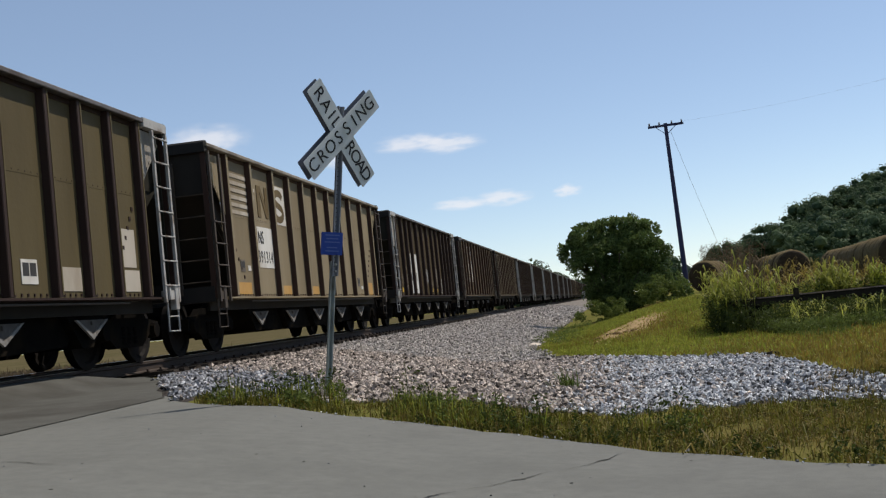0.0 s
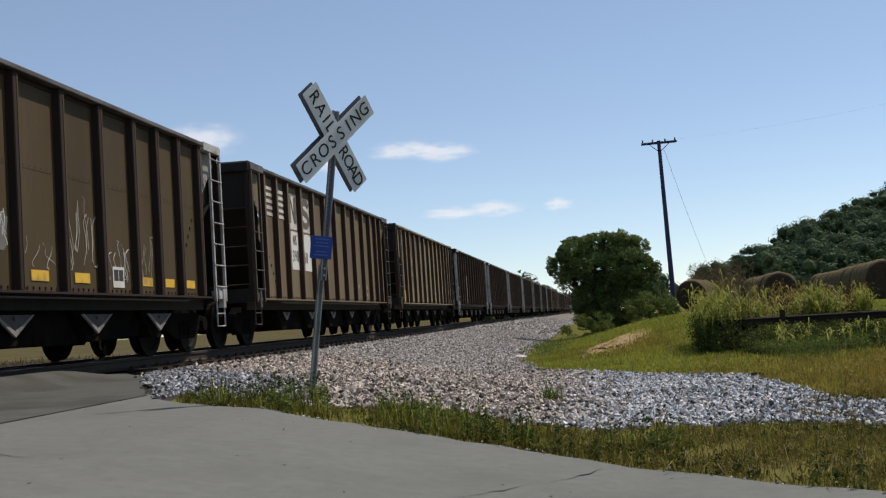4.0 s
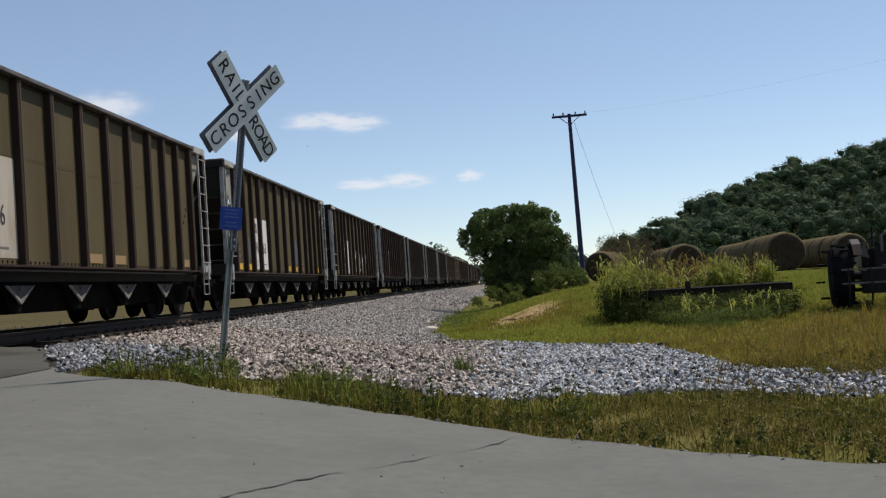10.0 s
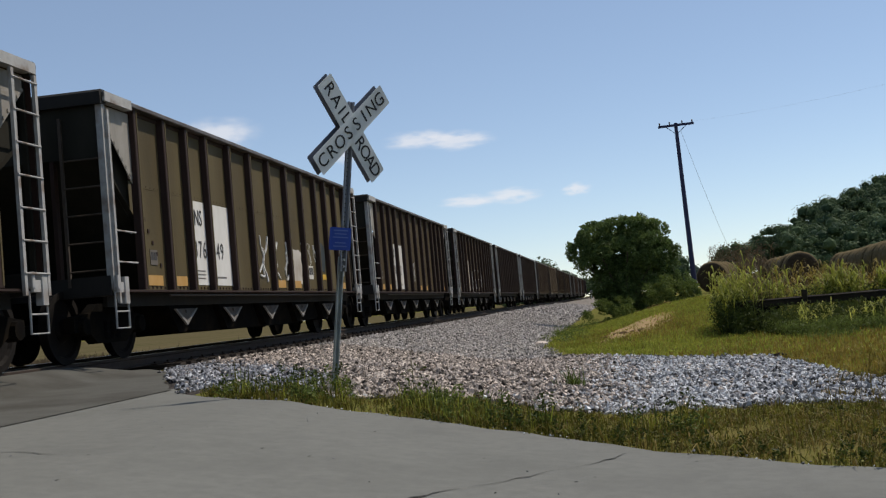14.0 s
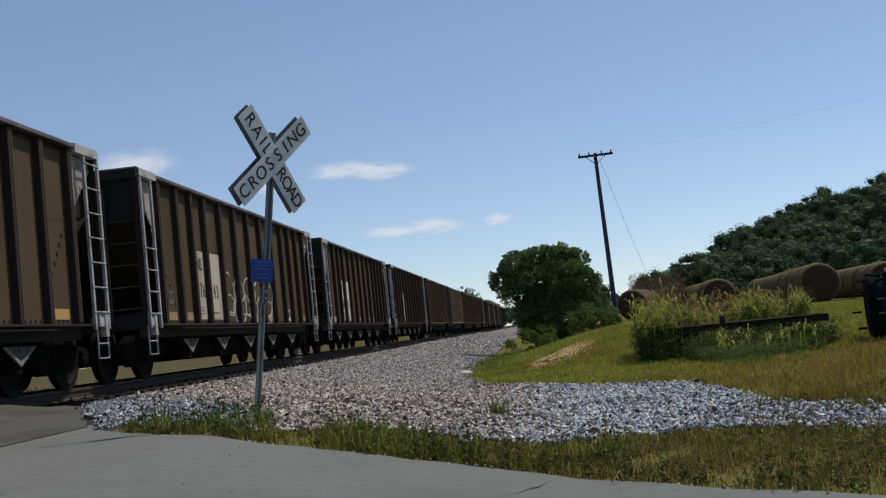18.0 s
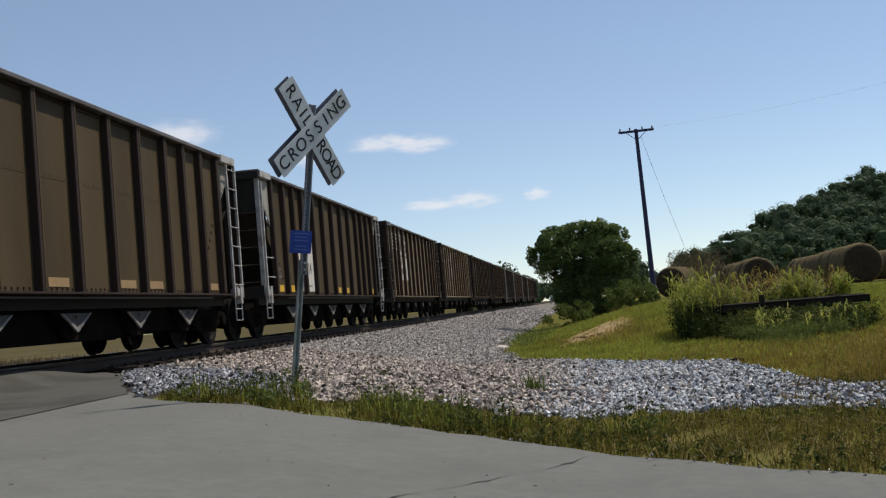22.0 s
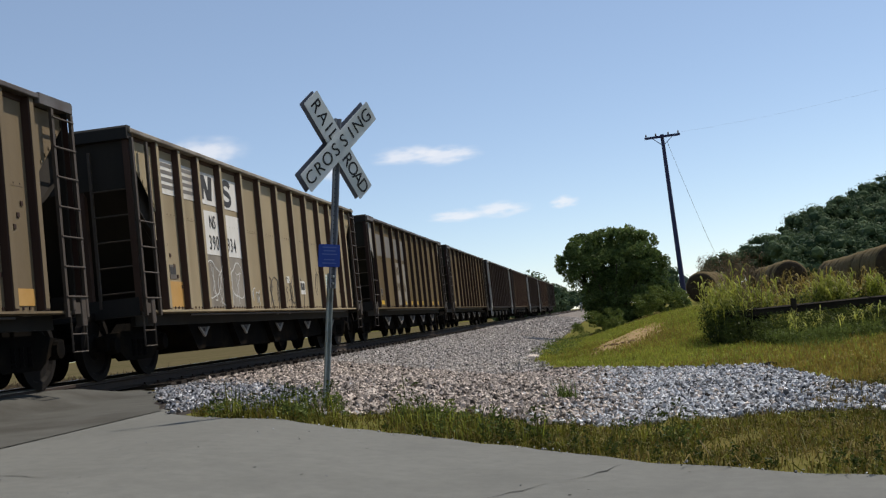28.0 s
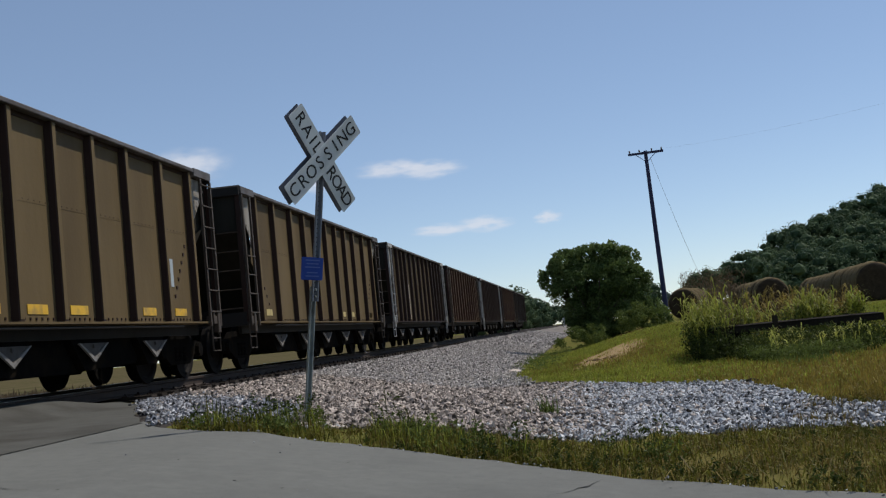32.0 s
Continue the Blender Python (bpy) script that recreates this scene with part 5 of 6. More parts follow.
# ---- crossing sign ----
def crossing_sign(x, y, face, lean, slip):
    """A crossbuck pair on a leaning steel post. face: degrees that it is turned; lean: degrees to its side; slip: by which the blades have turned on the post."""
    z = float(height(x, y))
    sign = thing("crossing_sign", "leaning railroad crossbuck sign on a galvanised steel post", "road sign", at=pose(x, y, z - 0.02) @ pose(0, 0, 0, lean[0], lean[1], 0) @ pose(0, 0, 0, 0, 0, face))
    ring = [(-0.045, -0.02), (-0.028, -0.02), (-0.022, 0.016), (0.022, 0.016), (0.028, -0.02), (0.045, -0.02), (0.045, -0.015), (0.032, -0.015), (0.026, 0.021), (-0.026, 0.021), (-0.032, -0.015), (-0.045, -0.015)]
    part("post", Mesh().prism([(a * 0.85, b * 0.85 + 0.004) for a, b in ring], 0, 1.40), M_POST, sign, "pale galvanised lower post")
    part("post", Mesh().prism([(a * 0.95, b * 0.95 - 0.025) for a, b in ring], 1.25, 2.98), M_SIGNB, sign, "darker perforated upper post")
    hole = Mesh().lathe([(0.006, 0), (0.006, 0.004)], "y", 6).mesh("post_hole", M_LETTER)
    for i in range(36):
        part("post_hole", hole, None, sign, at=pose(0, -0.0245, 1.30 + i * 0.046))
    for zb in (1.30, 1.37, 2.56, 2.72):
        part("bolt", Mesh().lathe([(0.014, 0), (0.014, 0.012), (0.008, 0.016)], "y", 6, (0, -0.05, zb)), M_POST, sign)
    half, w, c = 0.61, 0.114, 2.700

    def blade(y0, angle, name, material, letters):
        m = Mesh()
        q = 0.01
        ring = [(-half, -w + q), (-half + q, -w), (half - q, -w), (half, -w + q), (half, w - q), (half - q, w), (-half + q, w), (-half, w - q)]
        m.prism(ring[::-1], y0, y0 + 0.006, "y")
        b = part(name, m, material, sign, at=pose(0, 0, c, 0, angle + slip, 0))
        for px, word in letters:
            me = lettering(word, 0.195)
            me.materials.append(M_LETTER)
            part("letter", me, None, b, at=pose(px, y0 - 0.003, 0))
        return b

    gap = [(-0.52, "C"), (-0.37, "R"), (-0.22, "O"), (-0.07, "S"), (0.08, "S"), (0.215, "I"), (0.35, "N"), (0.50, "G")]
    blade(-0.064, 45, "blade", M_SIGN, [(-0.50, "R"), (-0.355, "A"), (-0.235, "I"), (-0.135, "L"), (0.18, "R"), (0.30, "O"), (0.415, "A"), (0.53, "D")])
    blade(-0.073, -45, "blade", M_SIGN, gap)
    blade(0.002, 45, "rear_blade", M_SIGNR, [])
    blade(0.010, -45, "rear_blade", M_SIGNR, [])
    plate = part("notice_plate", Mesh().prism([(-0.235, 1.475), (-0.225, 1.465), (0.055, 1.465), (0.065, 1.475), (0.065, 1.685), (0.055, 1.695), (-0.225, 1.695), (-0.235, 1.685)], -0.064, -0.060, "y"), M_BLUE, sign, "small blue notice plate")
    for zb, wb in ((1.665, 0.20), (1.63, 0.17), (1.595, 0.21), (1.54, 0.15), (1.505, 0.19)):
        part("notice_line", Mesh().box(-0.085 - wb / 2, -0.085 + wb / 2, -0.0665, -0.0645, zb - 0.006, zb + 0.006), M_BLUEW, plate)
    return sign


crossing_sign(-2.955, 11.53, 58.1, (1.9, 8.3), 1.9)


# ---- utility pole ----
def utility_pole(x, y, tall):
    z = float(height(x, y)) - 0.3
    pole = thing("utility_pole", "tall dark wooden utility pole with one crossarm", "utility pole", at=pose(x, y, z, 0, -1.1, 0))
    part("shaft", Mesh().tube([(0, 0, 0), (0, 0, tall * 0.5), (0, 0, tall)], 0.17, 12, 0.11), M_POLE, pole)
    part("crossarm", Mesh().box(-1.08, 1.08, -0.19, -0.08, tall - 0.22, tall - 0.08), M_POLE, pole)
    for s in (1, -1):
        part("brace", Mesh().tube([(s * 0.62, -0.13, tall - 0.2), (0, -0.1, tall - 0.72)], 0.022, 5), M_POLE, pole)
        for xx in (0.38, 0.98):
            part("insulator", Mesh().lathe([(0.02, 0), (0.045, 0.04), (0.06, 0.07), (0.035, 0.11), (0.05, 0.15), (0.02, 0.18)], "z", 8, (s * xx, -0.13, tall - 0.08)), M_GLASSY, pole)
    return pole


POLE = (4.65, 72.0)
PZ = float(height(*POLE)) - 0.3 + 10.85
utility_pole(*POLE, 10.85)


def wire(name, label, a, b, sag, r):
    a, b = Vector(a), Vector(b)
    pts = [a.lerp(b, i / 24) - Vector((0, 0, sag * 4 * (i / 24) * (1 - i / 24))) for i in range(25)]
    return tagged(part(name, Mesh().tube(pts, r, 5), M_WIRE), label, "wire")


wire("service_wire", "thin slack service wire down from the pole", (4.7, 71.9, PZ - 0.5), (8.9, 90, 3.0), 0.25, 0.010)
wire("line_wire", "thin overhead line wire from the pole", (5.6, 71.9, PZ), (24, 20, 8.2), 0.9, 0.0022)


# ---- round hay bales ----
def bale_mesh(seed):
    r = random.Random(seed)
    m, n = Mesh(), 44
    prof = [(0.32, -0.61), (0.62, -0.64), (0.73, -0.58), (0.79, -0.45), (0.80, -0.2), (0.82, 0.05), (0.80, 0.3), (0.78, 0.46), (0.73, 0.58), (0.62, 0.64), (0.32, 0.61)]
    m.lathe(prof, "y", n)
    m.v = [(x * (1 + r.gauss(0, 0.012)), y + r.gauss(0, 0.01), max(z * (1 + r.gauss(0, 0.012)), -0.75)) for x, y, z in m.v]
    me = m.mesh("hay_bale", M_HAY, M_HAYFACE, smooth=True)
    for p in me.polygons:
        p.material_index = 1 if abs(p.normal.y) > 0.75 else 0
    return me


BALES = [bale_mesh(s) for s in (1, 2, 3)]


def bale_row(x, y, turn, count, seed):
    r = random.Random(seed)
    d = Vector((math.sin(radians(turn)), math.cos(radians(turn)), 0))
    for i in range(count):
        px, py = x + d.x * 1.30 * (i + 0.5) + r.uniform(-0.06, 0.06), y + d.y * 1.30 * (i + 0.5)
        ob = part("hay_bale", r.choice(BALES), at=pose(px, py, float(height(px, py)) + 0.80, 0, r.uniform(-1.5, 1.5), -turn + r.uniform(-2, 2)))
        tagged(ob, "round weathered hay bale lying in a row on grass", "hay bale", "rows of hay bales")


bale_row(11.15, 46.6, 3, 14, 1)
bale_row(8.25, 54.2, 2, 9, 2)
bale_row(4.75, 60.0, 14, 3, 3)
bale_row(16.0, 54.4, 3, 10, 4)


# ---- overgrown flatbed wagon ----
def hay_wagon(x, y, turn, long):
    z = float(height(x, y))
    wagon = thing("hay_wagon", "weathered flatbed farm wagon sunk in tall weeds", "wagon", at=pose(x, y, z, 0, 0, turn))
    for i in range(7):
        part("deck_plank", Mesh().box(-long / 2, long / 2, -1.0 + i * 0.29, -0.74 + i * 0.29, 0.54, 0.585, 0.01), M_WOOD, wagon)
    for s in (-1, 1):
        part("side_beam", Mesh().box(-long / 2, long / 2, s * 0.98 - 0.05, s * 0.98 + 0.05, 0.44, 0.54), M_WOOD, wagon)
        for e in (-1, 1):
            part("wheel", Mesh().lathe([(0.10, -0.09), (0.24, -0.10), (0.30, -0.06), (0.30, 0.06), (0.24, 0.10), (0.10, 0.09)], "y", 18, (e * long * 0.33, s * 0.75, 0.30)), M_TYRE, wagon)
    for e in (-1, 1):
        part("axle", Mesh().tube([(e * long * 0.33, -0.75, 0.36), (e * long * 0.33, 0.75, 0.36)], 0.045, 8), M_DKMETAL, wagon)
        part("bolster", Mesh().box(e * long * 0.33 - 0.08, e * long * 0.33 + 0.08, -0.9, 0.9, 0.26, 0.34), M_WOOD, wagon)
    part("rack_post", Mesh().box(-0.42, -0.30, -1.06, -0.96, 0.35, 0.74, 0.02), M_WOOD, wagon, "short dark stake at the side")
    return wagon


hay_wagon(4.33, 26.0, -8, 3.6)


# ---- tractor ----
def tractor(x, y, turn):
    z = float(height(x, y))
    tr = thing("tractor", "dark old farm tractor with red hood parked on grass", "tractor", at=pose(x, y, z, 0, 0, turn) @ Matrix.Scale(0.86, 4))

    def tyre(cx, cy, r, w, name):
        m = Mesh().lathe([(r * 0.55, -w), (r * 0.86, -w), (r * 0.97, -w * 0.7), (r, 0), (r * 0.97, w * 0.7), (r * 0.86, w), (r * 0.55, w)], "x", 28, (cx, cy, r))
        t = part(name, m, M_TYRE, tr)
        for i in range(22):
            a = 6.28319 * i / 22
            lug = Mesh().box(0, w * 0.95 * (1 if i % 2 else -1), -0.02, 0.02, r * 0.96, r * 1.025) if i % 2 else Mesh().box(-w * 0.95, 0, -0.02, 0.02, r * 0.96, r * 1.025)
            part("tread_lug", lug, M_TYRE, t, at=pose(cx, cy, r) @ pose(0, 0, 0, math.degrees(a), 0, 25 * (-1) ** i))
        part("rim", Mesh().lathe([(0.05, -w * 0.5), (r * 0.5, -w * 0.55), (r * 0.57, -w * 0.9), (r * 0.57, w * 0.9), (r * 0.5, w * 0.55), (0.05, w * 0.5)], "x", 20, (cx, cy, r)), M_PALEMETAL, t, "dusty pale wheel rim")

    for s in (-1, 1):
        tyre(s * 0.85, 0, 0.78, 0.24, "rear_wheel")
        tyre(s * 0.62, 1.95, 0.36, 0.10, "front_wheel")
        part("fender", Mesh().prism([(-0.66, 1.30), (-0.45, 1.56), (0.0, 1.69), (0.45, 1.56), (0.66, 1.30), (0.63, 1.28), (0.43, 1.52), (0.0, 1.65), (-0.43, 1.52), (-0.63, 1.28)][::-1], s * 0.5 - 0.1, s * 0.5 + 0.1, "x"), M_RED, tr, "faded red fender")
    part("rear_axle", Mesh().tube([(-0.85, 0, 0.80), (0.85, 0, 0.80)], 0.11, 10), M_DKMETAL, tr)
    part("front_axle", Mesh().tube([(-0.62, 1.95, 0.40), (0.62, 1.95, 0.40)], 0.05, 8), M_DKMETAL, tr)
    part("gearbox", Mesh().box(-0.22, 0.22, -0.35, 1.1, 0.5, 0.95, 0.06), M_DKMETAL, tr)
    part("engine", Mesh().box(-0.2, 0.2, 1.1, 2.1, 0.5, 1.0, 0.04), M_DKMETAL, tr)
    part("hood", Mesh().prism([(-0.26, 1.0), (0.26, 1.0), (0.26, 1.32), (0.16, 1.42), (-0.16, 1.42), (-0.26, 1.32)], 0.75, 2.2, "y"), M_RED, tr, "faded red hood")
    part("seat", Mesh().box(-0.22, 0.22, -0.2, 0.2, 1.05, 1.12, 0.05).box(-0.22, 0.22, -0.25, -0.18, 1.1, 1.42), M_DKMETAL, tr)
    part("steering_wheel", Mesh().tube([(0.2 * math.cos(a * 0.5236), 0.62 + 0.07 * math.sin(a * 0.5236), 1.46 + 0.17 * math.sin(a * 0.5236)) for a in range(13)], 0.015, 6), M_DKMETAL, tr)
    part("steering_column", Mesh().tube([(0, 0.62, 1.46), (0, 0.85, 1.2)], 0.02, 6), M_DKMETAL, tr)
    part("exhaust_pipe", Mesh().tube([(0.12, 1.5, 1.4), (0.12, 1.5, 2.0)], 0.03, 8), M_DKMETAL, tr)
    for zz in (0.62, 0.95):
        part("implement_bar", Mesh().box(-0.95, 1.25, -1.22, -1.17, zz, zz + 0.04), M_PALEMETAL, tr, "pale steel implement bar")
    for xx in (-0.8, -0.3, 0.3, 0.9):
        part("implement_tine", Mesh().tube([(xx, -1.2, 1.0), (xx, -1.3, 0.5), (xx, -1.1, 0.12)], 0.025, 6), M_DKMETAL, tr)
    for s in (-1, 1):
        part("lift_arm", Mesh().tube([(s * 0.3, -0.3, 0.6), (s * 0.4, -1.2, 0.65)], 0.03, 6), M_DKMETAL, tr)
    # Added dark boxes stand for an unclear black mass behind the seat.
    part("implement_body", Mesh().box(-0.45, 1.2, -1.12, -0.5, 0.38, 0.92, 0.05).box(-0.1, 1.0, -0.62, -0.2, 0.85, 1.5, 0.05), M_DKMETAL, tr, "added dark boxes filling the unclear rear")
    part("cover_plate", Mesh().prism([(-0.42, 1.28), (-0.2, 1.2), (-0.3, 1.62)], -0.36, -0.34, "y"), M_PALEMETAL, tr, "bent pale cover plate")
    part("bent_pipe", Mesh().tube([(0.05, -0.66, 1.35), (0.05, -0.68, 1.72), (0.14, -0.68, 1.80), (0.26, -0.68, 1.80), (0.32, -0.68, 1.72)], 0.035, 8), M_PALEMETAL, tr, "pale bent pipe")
    part("top_link", Mesh().tube([(0, -0.3, 1.05), (0.1, -1.2, 1.0)], 0.025, 6), M_PALEMETAL, tr)
    return tr


tractor(7.70, 24.6, -10)


# ---- bush ----
def bush(x, y, wide, tall, name, label, leaves, size, material, seed, lobes, swell=1.0):
    z = float(height(x, y))
    r = np.random.default_rng(seed)
    ob = thing(name, label, "bush", at=pose(x, y, z))
    for i in range(9 if tall > 2 else 0):
        a = i * 0.7
        tip = (math.cos(a) * wide * 0.33, math.sin(a) * wide * 0.3, tall * (0.5 + 0.05 * (i % 4)))
        part("limb", Mesh().tube([(0.1 * math.cos(a), 0.1 * math.sin(a), -0.05), (tip[0] * 0.45, tip[1] * 0.45, tip[2] * 0.5), tip], 0.07, 6, 0.02), M_BARK, ob)
    pts = []
    for cx, cy, cz, rx, rz, share in lobes:
        n = int(leaves * share)
        d = r.normal(0, 1, (n, 3))
        d /= np.linalg.norm(d, axis=1)[:, None]
        # leaves sit in clumps near the surface
        c_ = max(9, n // 150)
        k = r.integers(0, c_, n)
        clump = r.normal(0, 1, (c_, 3))
        clump /= np.linalg.norm(clump, axis=1)[:, None]
        d = d * 0.27 + clump[k]
        d /= np.linalg.norm(d, axis=1)[:, None]
        rad = r.uniform(0.5, 1.0, n) ** 0.5 * (0.72 + 0.58 * r.random(c_)[k] ** 1.4)
        pts.append(np.array([cx, cy, cz]) * swell + d * rad[:, None] * np.array([rx, rx, rz]) * swell)
    p = np.concatenate(pts)
    p = p[p[:, 2] > 0.03]
    part("crown", leaf_cloud(p, size, seed), material, ob)
    return ob


bush(0.25, 50.0, 4.7, 4.0, "large_bush", "large dense round green bush beside the ballast", 105000, 0.047, M_LEAF, 11,
     [(-1.45, 0.1, 2.75, 0.62, 0.6, 0.05), (-0.95, -0.1, 3.05, 0.75, 0.65, 0.08), (-0.25, 0.1, 3.30, 0.75, 0.62, 0.08), (0.55, 0, 3.35, 0.72, 0.62, 0.08), (1.15, 0.1, 3.0, 0.72, 0.65, 0.08),
      (1.5, 0, 2.3, 0.72, 0.72, 0.07), (0.85, -0.4, 2.35, 0.95, 0.85, 0.09), (-0.05, -0.3, 2.3, 1.1, 1.0, 0.10), (-0.85, -0.1, 2.15, 0.9, 0.85, 0.08), (-0.35, -0.2, 1.2, 0.95, 1.0, 0.08),
      (0.65, -0.3, 1.25, 1.1, 1.0, 0.08), (1.5, 0.1, 1.35, 0.8, 0.85, 0.06), (2.0, 0.2, 0.9, 0.6, 0.65, 0.04), (2.6, 0.3, 0.6, 0.5, 0.5, 0.03), (-0.5, -0.5, 0.5, 0.7, 0.55, 0.04), (0.5, -0.4, 0.5, 0.9, 0.55, 0.05)], 1.07)
bush(1.75, 47.4, 2.0, 1.1, "low_bush", "low sprawling green bush on the bank", 9000, 0.034, M_WEED, 12, [(0, 0, 0.45, 0.9, 0.6, 0.6), (0.7, 0.5, 0.35, 0.8, 0.45, 0.4)])
bush(-0.7, 46.5, 2.0, 0.9, "low_bush", "low dark green bush in the ditch", 7000, 0.032, M_WEED, 13, [(0, 0, 0.35, 0.8, 0.55, 0.6), (0.7, -0.2, 0.4, 0.6, 0.6, 0.4)])


# ---- far woods ----
def lump():
    """A low round lump: directions and faces of an icosahedron."""
    bm = bmesh.new()
    bmesh.ops.create_icosphere(bm, subdivisions=1, radius=1.0)
    v = np.array([tuple(p.co) for p in bm.verts])
    f = np.array([[p.index for p in q.verts] for q in bm.faces])
    bm.free()
    return v, f


LUMP_V, LUMP_F = lump()


def woods(name, label, spots, tall, per, size, material, seed, low=0.14, lobes=7):
    """Many tree crowns, joined: each a dome of rounded lobes, an inner mass and leaf clumps that lie on it."""
    r = np.random.default_rng(seed)
    pts, nor, vs, fs = [], [], [], []
    q = max(4, per // lobes)
    for x, y in spots:
        z = float(height(x, y))
        t = tall * r.uniform(0.66, 1.22)
        wide = t * r.uniform(0.34, 0.50)
        mid = np.array([x, y, z + t * (0.44 + 0.2 * low)])
        for lobe in range(lobes):
            o = r.normal(0, 1, 3)
            o /= np.linalg.norm(o)
            c = mid + o * np.array([wide * 0.72, wide * 0.72, t * 0.34])
            e = wide * r.uniform(0.30, 0.56) * np.array([1, 1, 0.85])
            fs.append(LUMP_F + len(vs) * len(LUMP_V))
            vs.append(c + LUMP_V * r.uniform(0.55, 0.75, (len(LUMP_V), 1)) * e)
            d = r.normal(0, 1, (q, 3))
            d[:, 2] = np.abs(d[:, 2]) * 1.2 - 0.35
            d /= np.linalg.norm(d, axis=1)[:, None]
            pts.append(c + d * r.uniform(0.84, 1.10, (q, 1)) * e)
            nor.append(d)
    p, w = np.concatenate(pts), np.concatenate(nor)
    w = w + r.normal(0, 0.22, w.shape)
    w /= np.linalg.norm(w, axis=1)[:, None]
    u = np.cross(w, r.normal(0, 1, w.shape))
    u /= np.linalg.norm(u, axis=1)[:, None]
    v = np.cross(w, u)
    s = (size * r.uniform(0.6, 1.4, len(p)))[:, None]
    m = Mesh()
    m.v = np.stack([p - u * s, p + v * s * 0.7, p + u * s, p - v * s * 0.7], 1).reshape(-1, 3).tolist()
    m.f = (np.arange(len(p))[:, None] * 4 + np.arange(4)[None]).tolist()
    m.add(np.concatenate(vs).tolist(), np.concatenate(fs).tolist())
    return tagged(part(name, m, material), label, "woods", kind="stuff")


r_ = np.random.default_rng(21)
spots = []
while len(spots) < 640:
    x, y = r_.uniform(25, 195), r_.uniform(290, 470)
    az = math.degrees(math.atan2(x, y))
    if 5.2 < az < 21.5 and float(height(x, y)) > 0.8 and (az > 8.5 or math.hypot(x, y) > 405):
        spots.append((x, y))
woods("hill_woods", "dense green woods covering the hillside", spots, 11.5, 320, 0.32, M_WOODS, 22, 0.42)
spots = [(r_.uniform(-420, 330), r_.uniform(560, 700)) for _ in range(230)]
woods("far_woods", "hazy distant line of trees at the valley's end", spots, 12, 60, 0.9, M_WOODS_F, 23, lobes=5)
spots = [(r_.uniform(-21, -12.5), r_.uniform(195, 300)) for _ in range(30)] + [(r_.uniform(-24, -12.5), r_.uniform(300, 470)) for _ in range(22)] + [(r_.uniform(-3, 14), r_.uniform(190, 280)) for _ in range(16)] + [(r_.uniform(-14, 6), r_.uniform(430, 465)) for _ in range(14)]
woods("trackside_trees", "green trees beside the far track", spots, 8.0, 400, 0.30, M_WOODS, 24)


# ---- stones and grass ----
def in_gravel(x, y):
    lo = np.maximum(road_y(x) + ramp(x, [(-7, 0.05), (-4.4, 0.35), (-3.6, 0.8), (-2.6, 1.0), (-2.1, 1.9), (-1.4, 2.2), (-0.8, 1.8), (-0.1, 2.2), (0.5, 3.2), (1.1, 3.75), (1.6, 4.35), (2.1, 4.45), (2.9, 4.0), (4, 4.3), (6, 5.0)]), -99) + ragged(x * 3, 0.18)
    hi = ramp(x, [(-6.4, 36), (-3, 34), (-2.1, 29), (-1.1, 25.3), (0.1, 22), (1.0, 20.6), (1.9, 19.4), (2.3, 18.9), (2.5, 16.2), (2.62, 13.7), (2.9, 13.1), (3.3, 12.5), (4.2, 12.1), (6, 11.8)]) + ragged(x * 5 + 9, 0.35)
    return (y > lo) & (y < hi)


gp = pick(370000, -6.9, 5.6, 9, 24, in_gravel, 31)
bare = np.sin(gp[:, 0] * 1.9 + gp[:, 1] * 0.8) + np.sin(gp[:, 0] * 0.7 - gp[:, 1] * 1.7 + 2) + 0.6 * np.sin(gp[:, 0] * 6.1 + gp[:, 1] * 3.7)
fringe = in_gravel(gp[:, 0], gp[:, 1] + 0.9)
keep_ = 1 - 0.55 * step(gp[:, 0], 1.4, 2.7) - 0.6 * step(gp[:, 0], -0.6, 0.8) * step(bare, 0.3, 1.4) - 0.45 * (~fringe & (gp[:, 0] > -1))
keep_ = np.maximum(keep_, 0.32)
gp = gp[(gp[:, 0] > -6.6) & (np.random.default_rng(2).random(len(gp)) < keep_)]
wear = 0.55 * np.sin(gp[:, 0] * 0.9 + 0.5) + 0.45 * np.sin(gp[:, 1] * 0.55 + gp[:, 0] * 0.4)
blur = np.random.default_rng(8).normal(0, 0.42, (2, len(gp)))
brown = ((gp[:, 0] < -0.4 + 0.25 * wear + blur[0]) & (gp[:, 1] > 11.0 + blur[1] + 2.4 * step(-gp[:, 0], 2.7, 3.6) + 0.5 * wear + np.maximum(0, -gp[:, 0] - 3.0) * 1.1)) | (np.random.default_rng(3).random(len(gp)) < 0.06)
rr_ = np.random.default_rng(4).random(len(gp))
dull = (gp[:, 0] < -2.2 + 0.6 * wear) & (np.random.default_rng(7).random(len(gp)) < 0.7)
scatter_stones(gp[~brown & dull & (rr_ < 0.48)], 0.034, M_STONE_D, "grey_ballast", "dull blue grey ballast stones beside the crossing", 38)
scatter_stones(gp[~brown & ~dull & (rr_ < 0.56)], 0.030, M_STONE, "gravel", "pale grey crushed limestone gravel", 32)
scatter_stones(gp[brown & (rr_ < 0.42)], 0.036, M_STONE_W, "old_gravel", "weathered brownish ballast stones", 33)
gp2 = pick(64000, -6.6, -1.2, 23.5, 62, lambda x, y: x < ramp(y, [(23.5, -1.25), (27, -1.6), (31, -2.0), (36, -2.25)]) + ragged(y * 2, 0.1), 34)
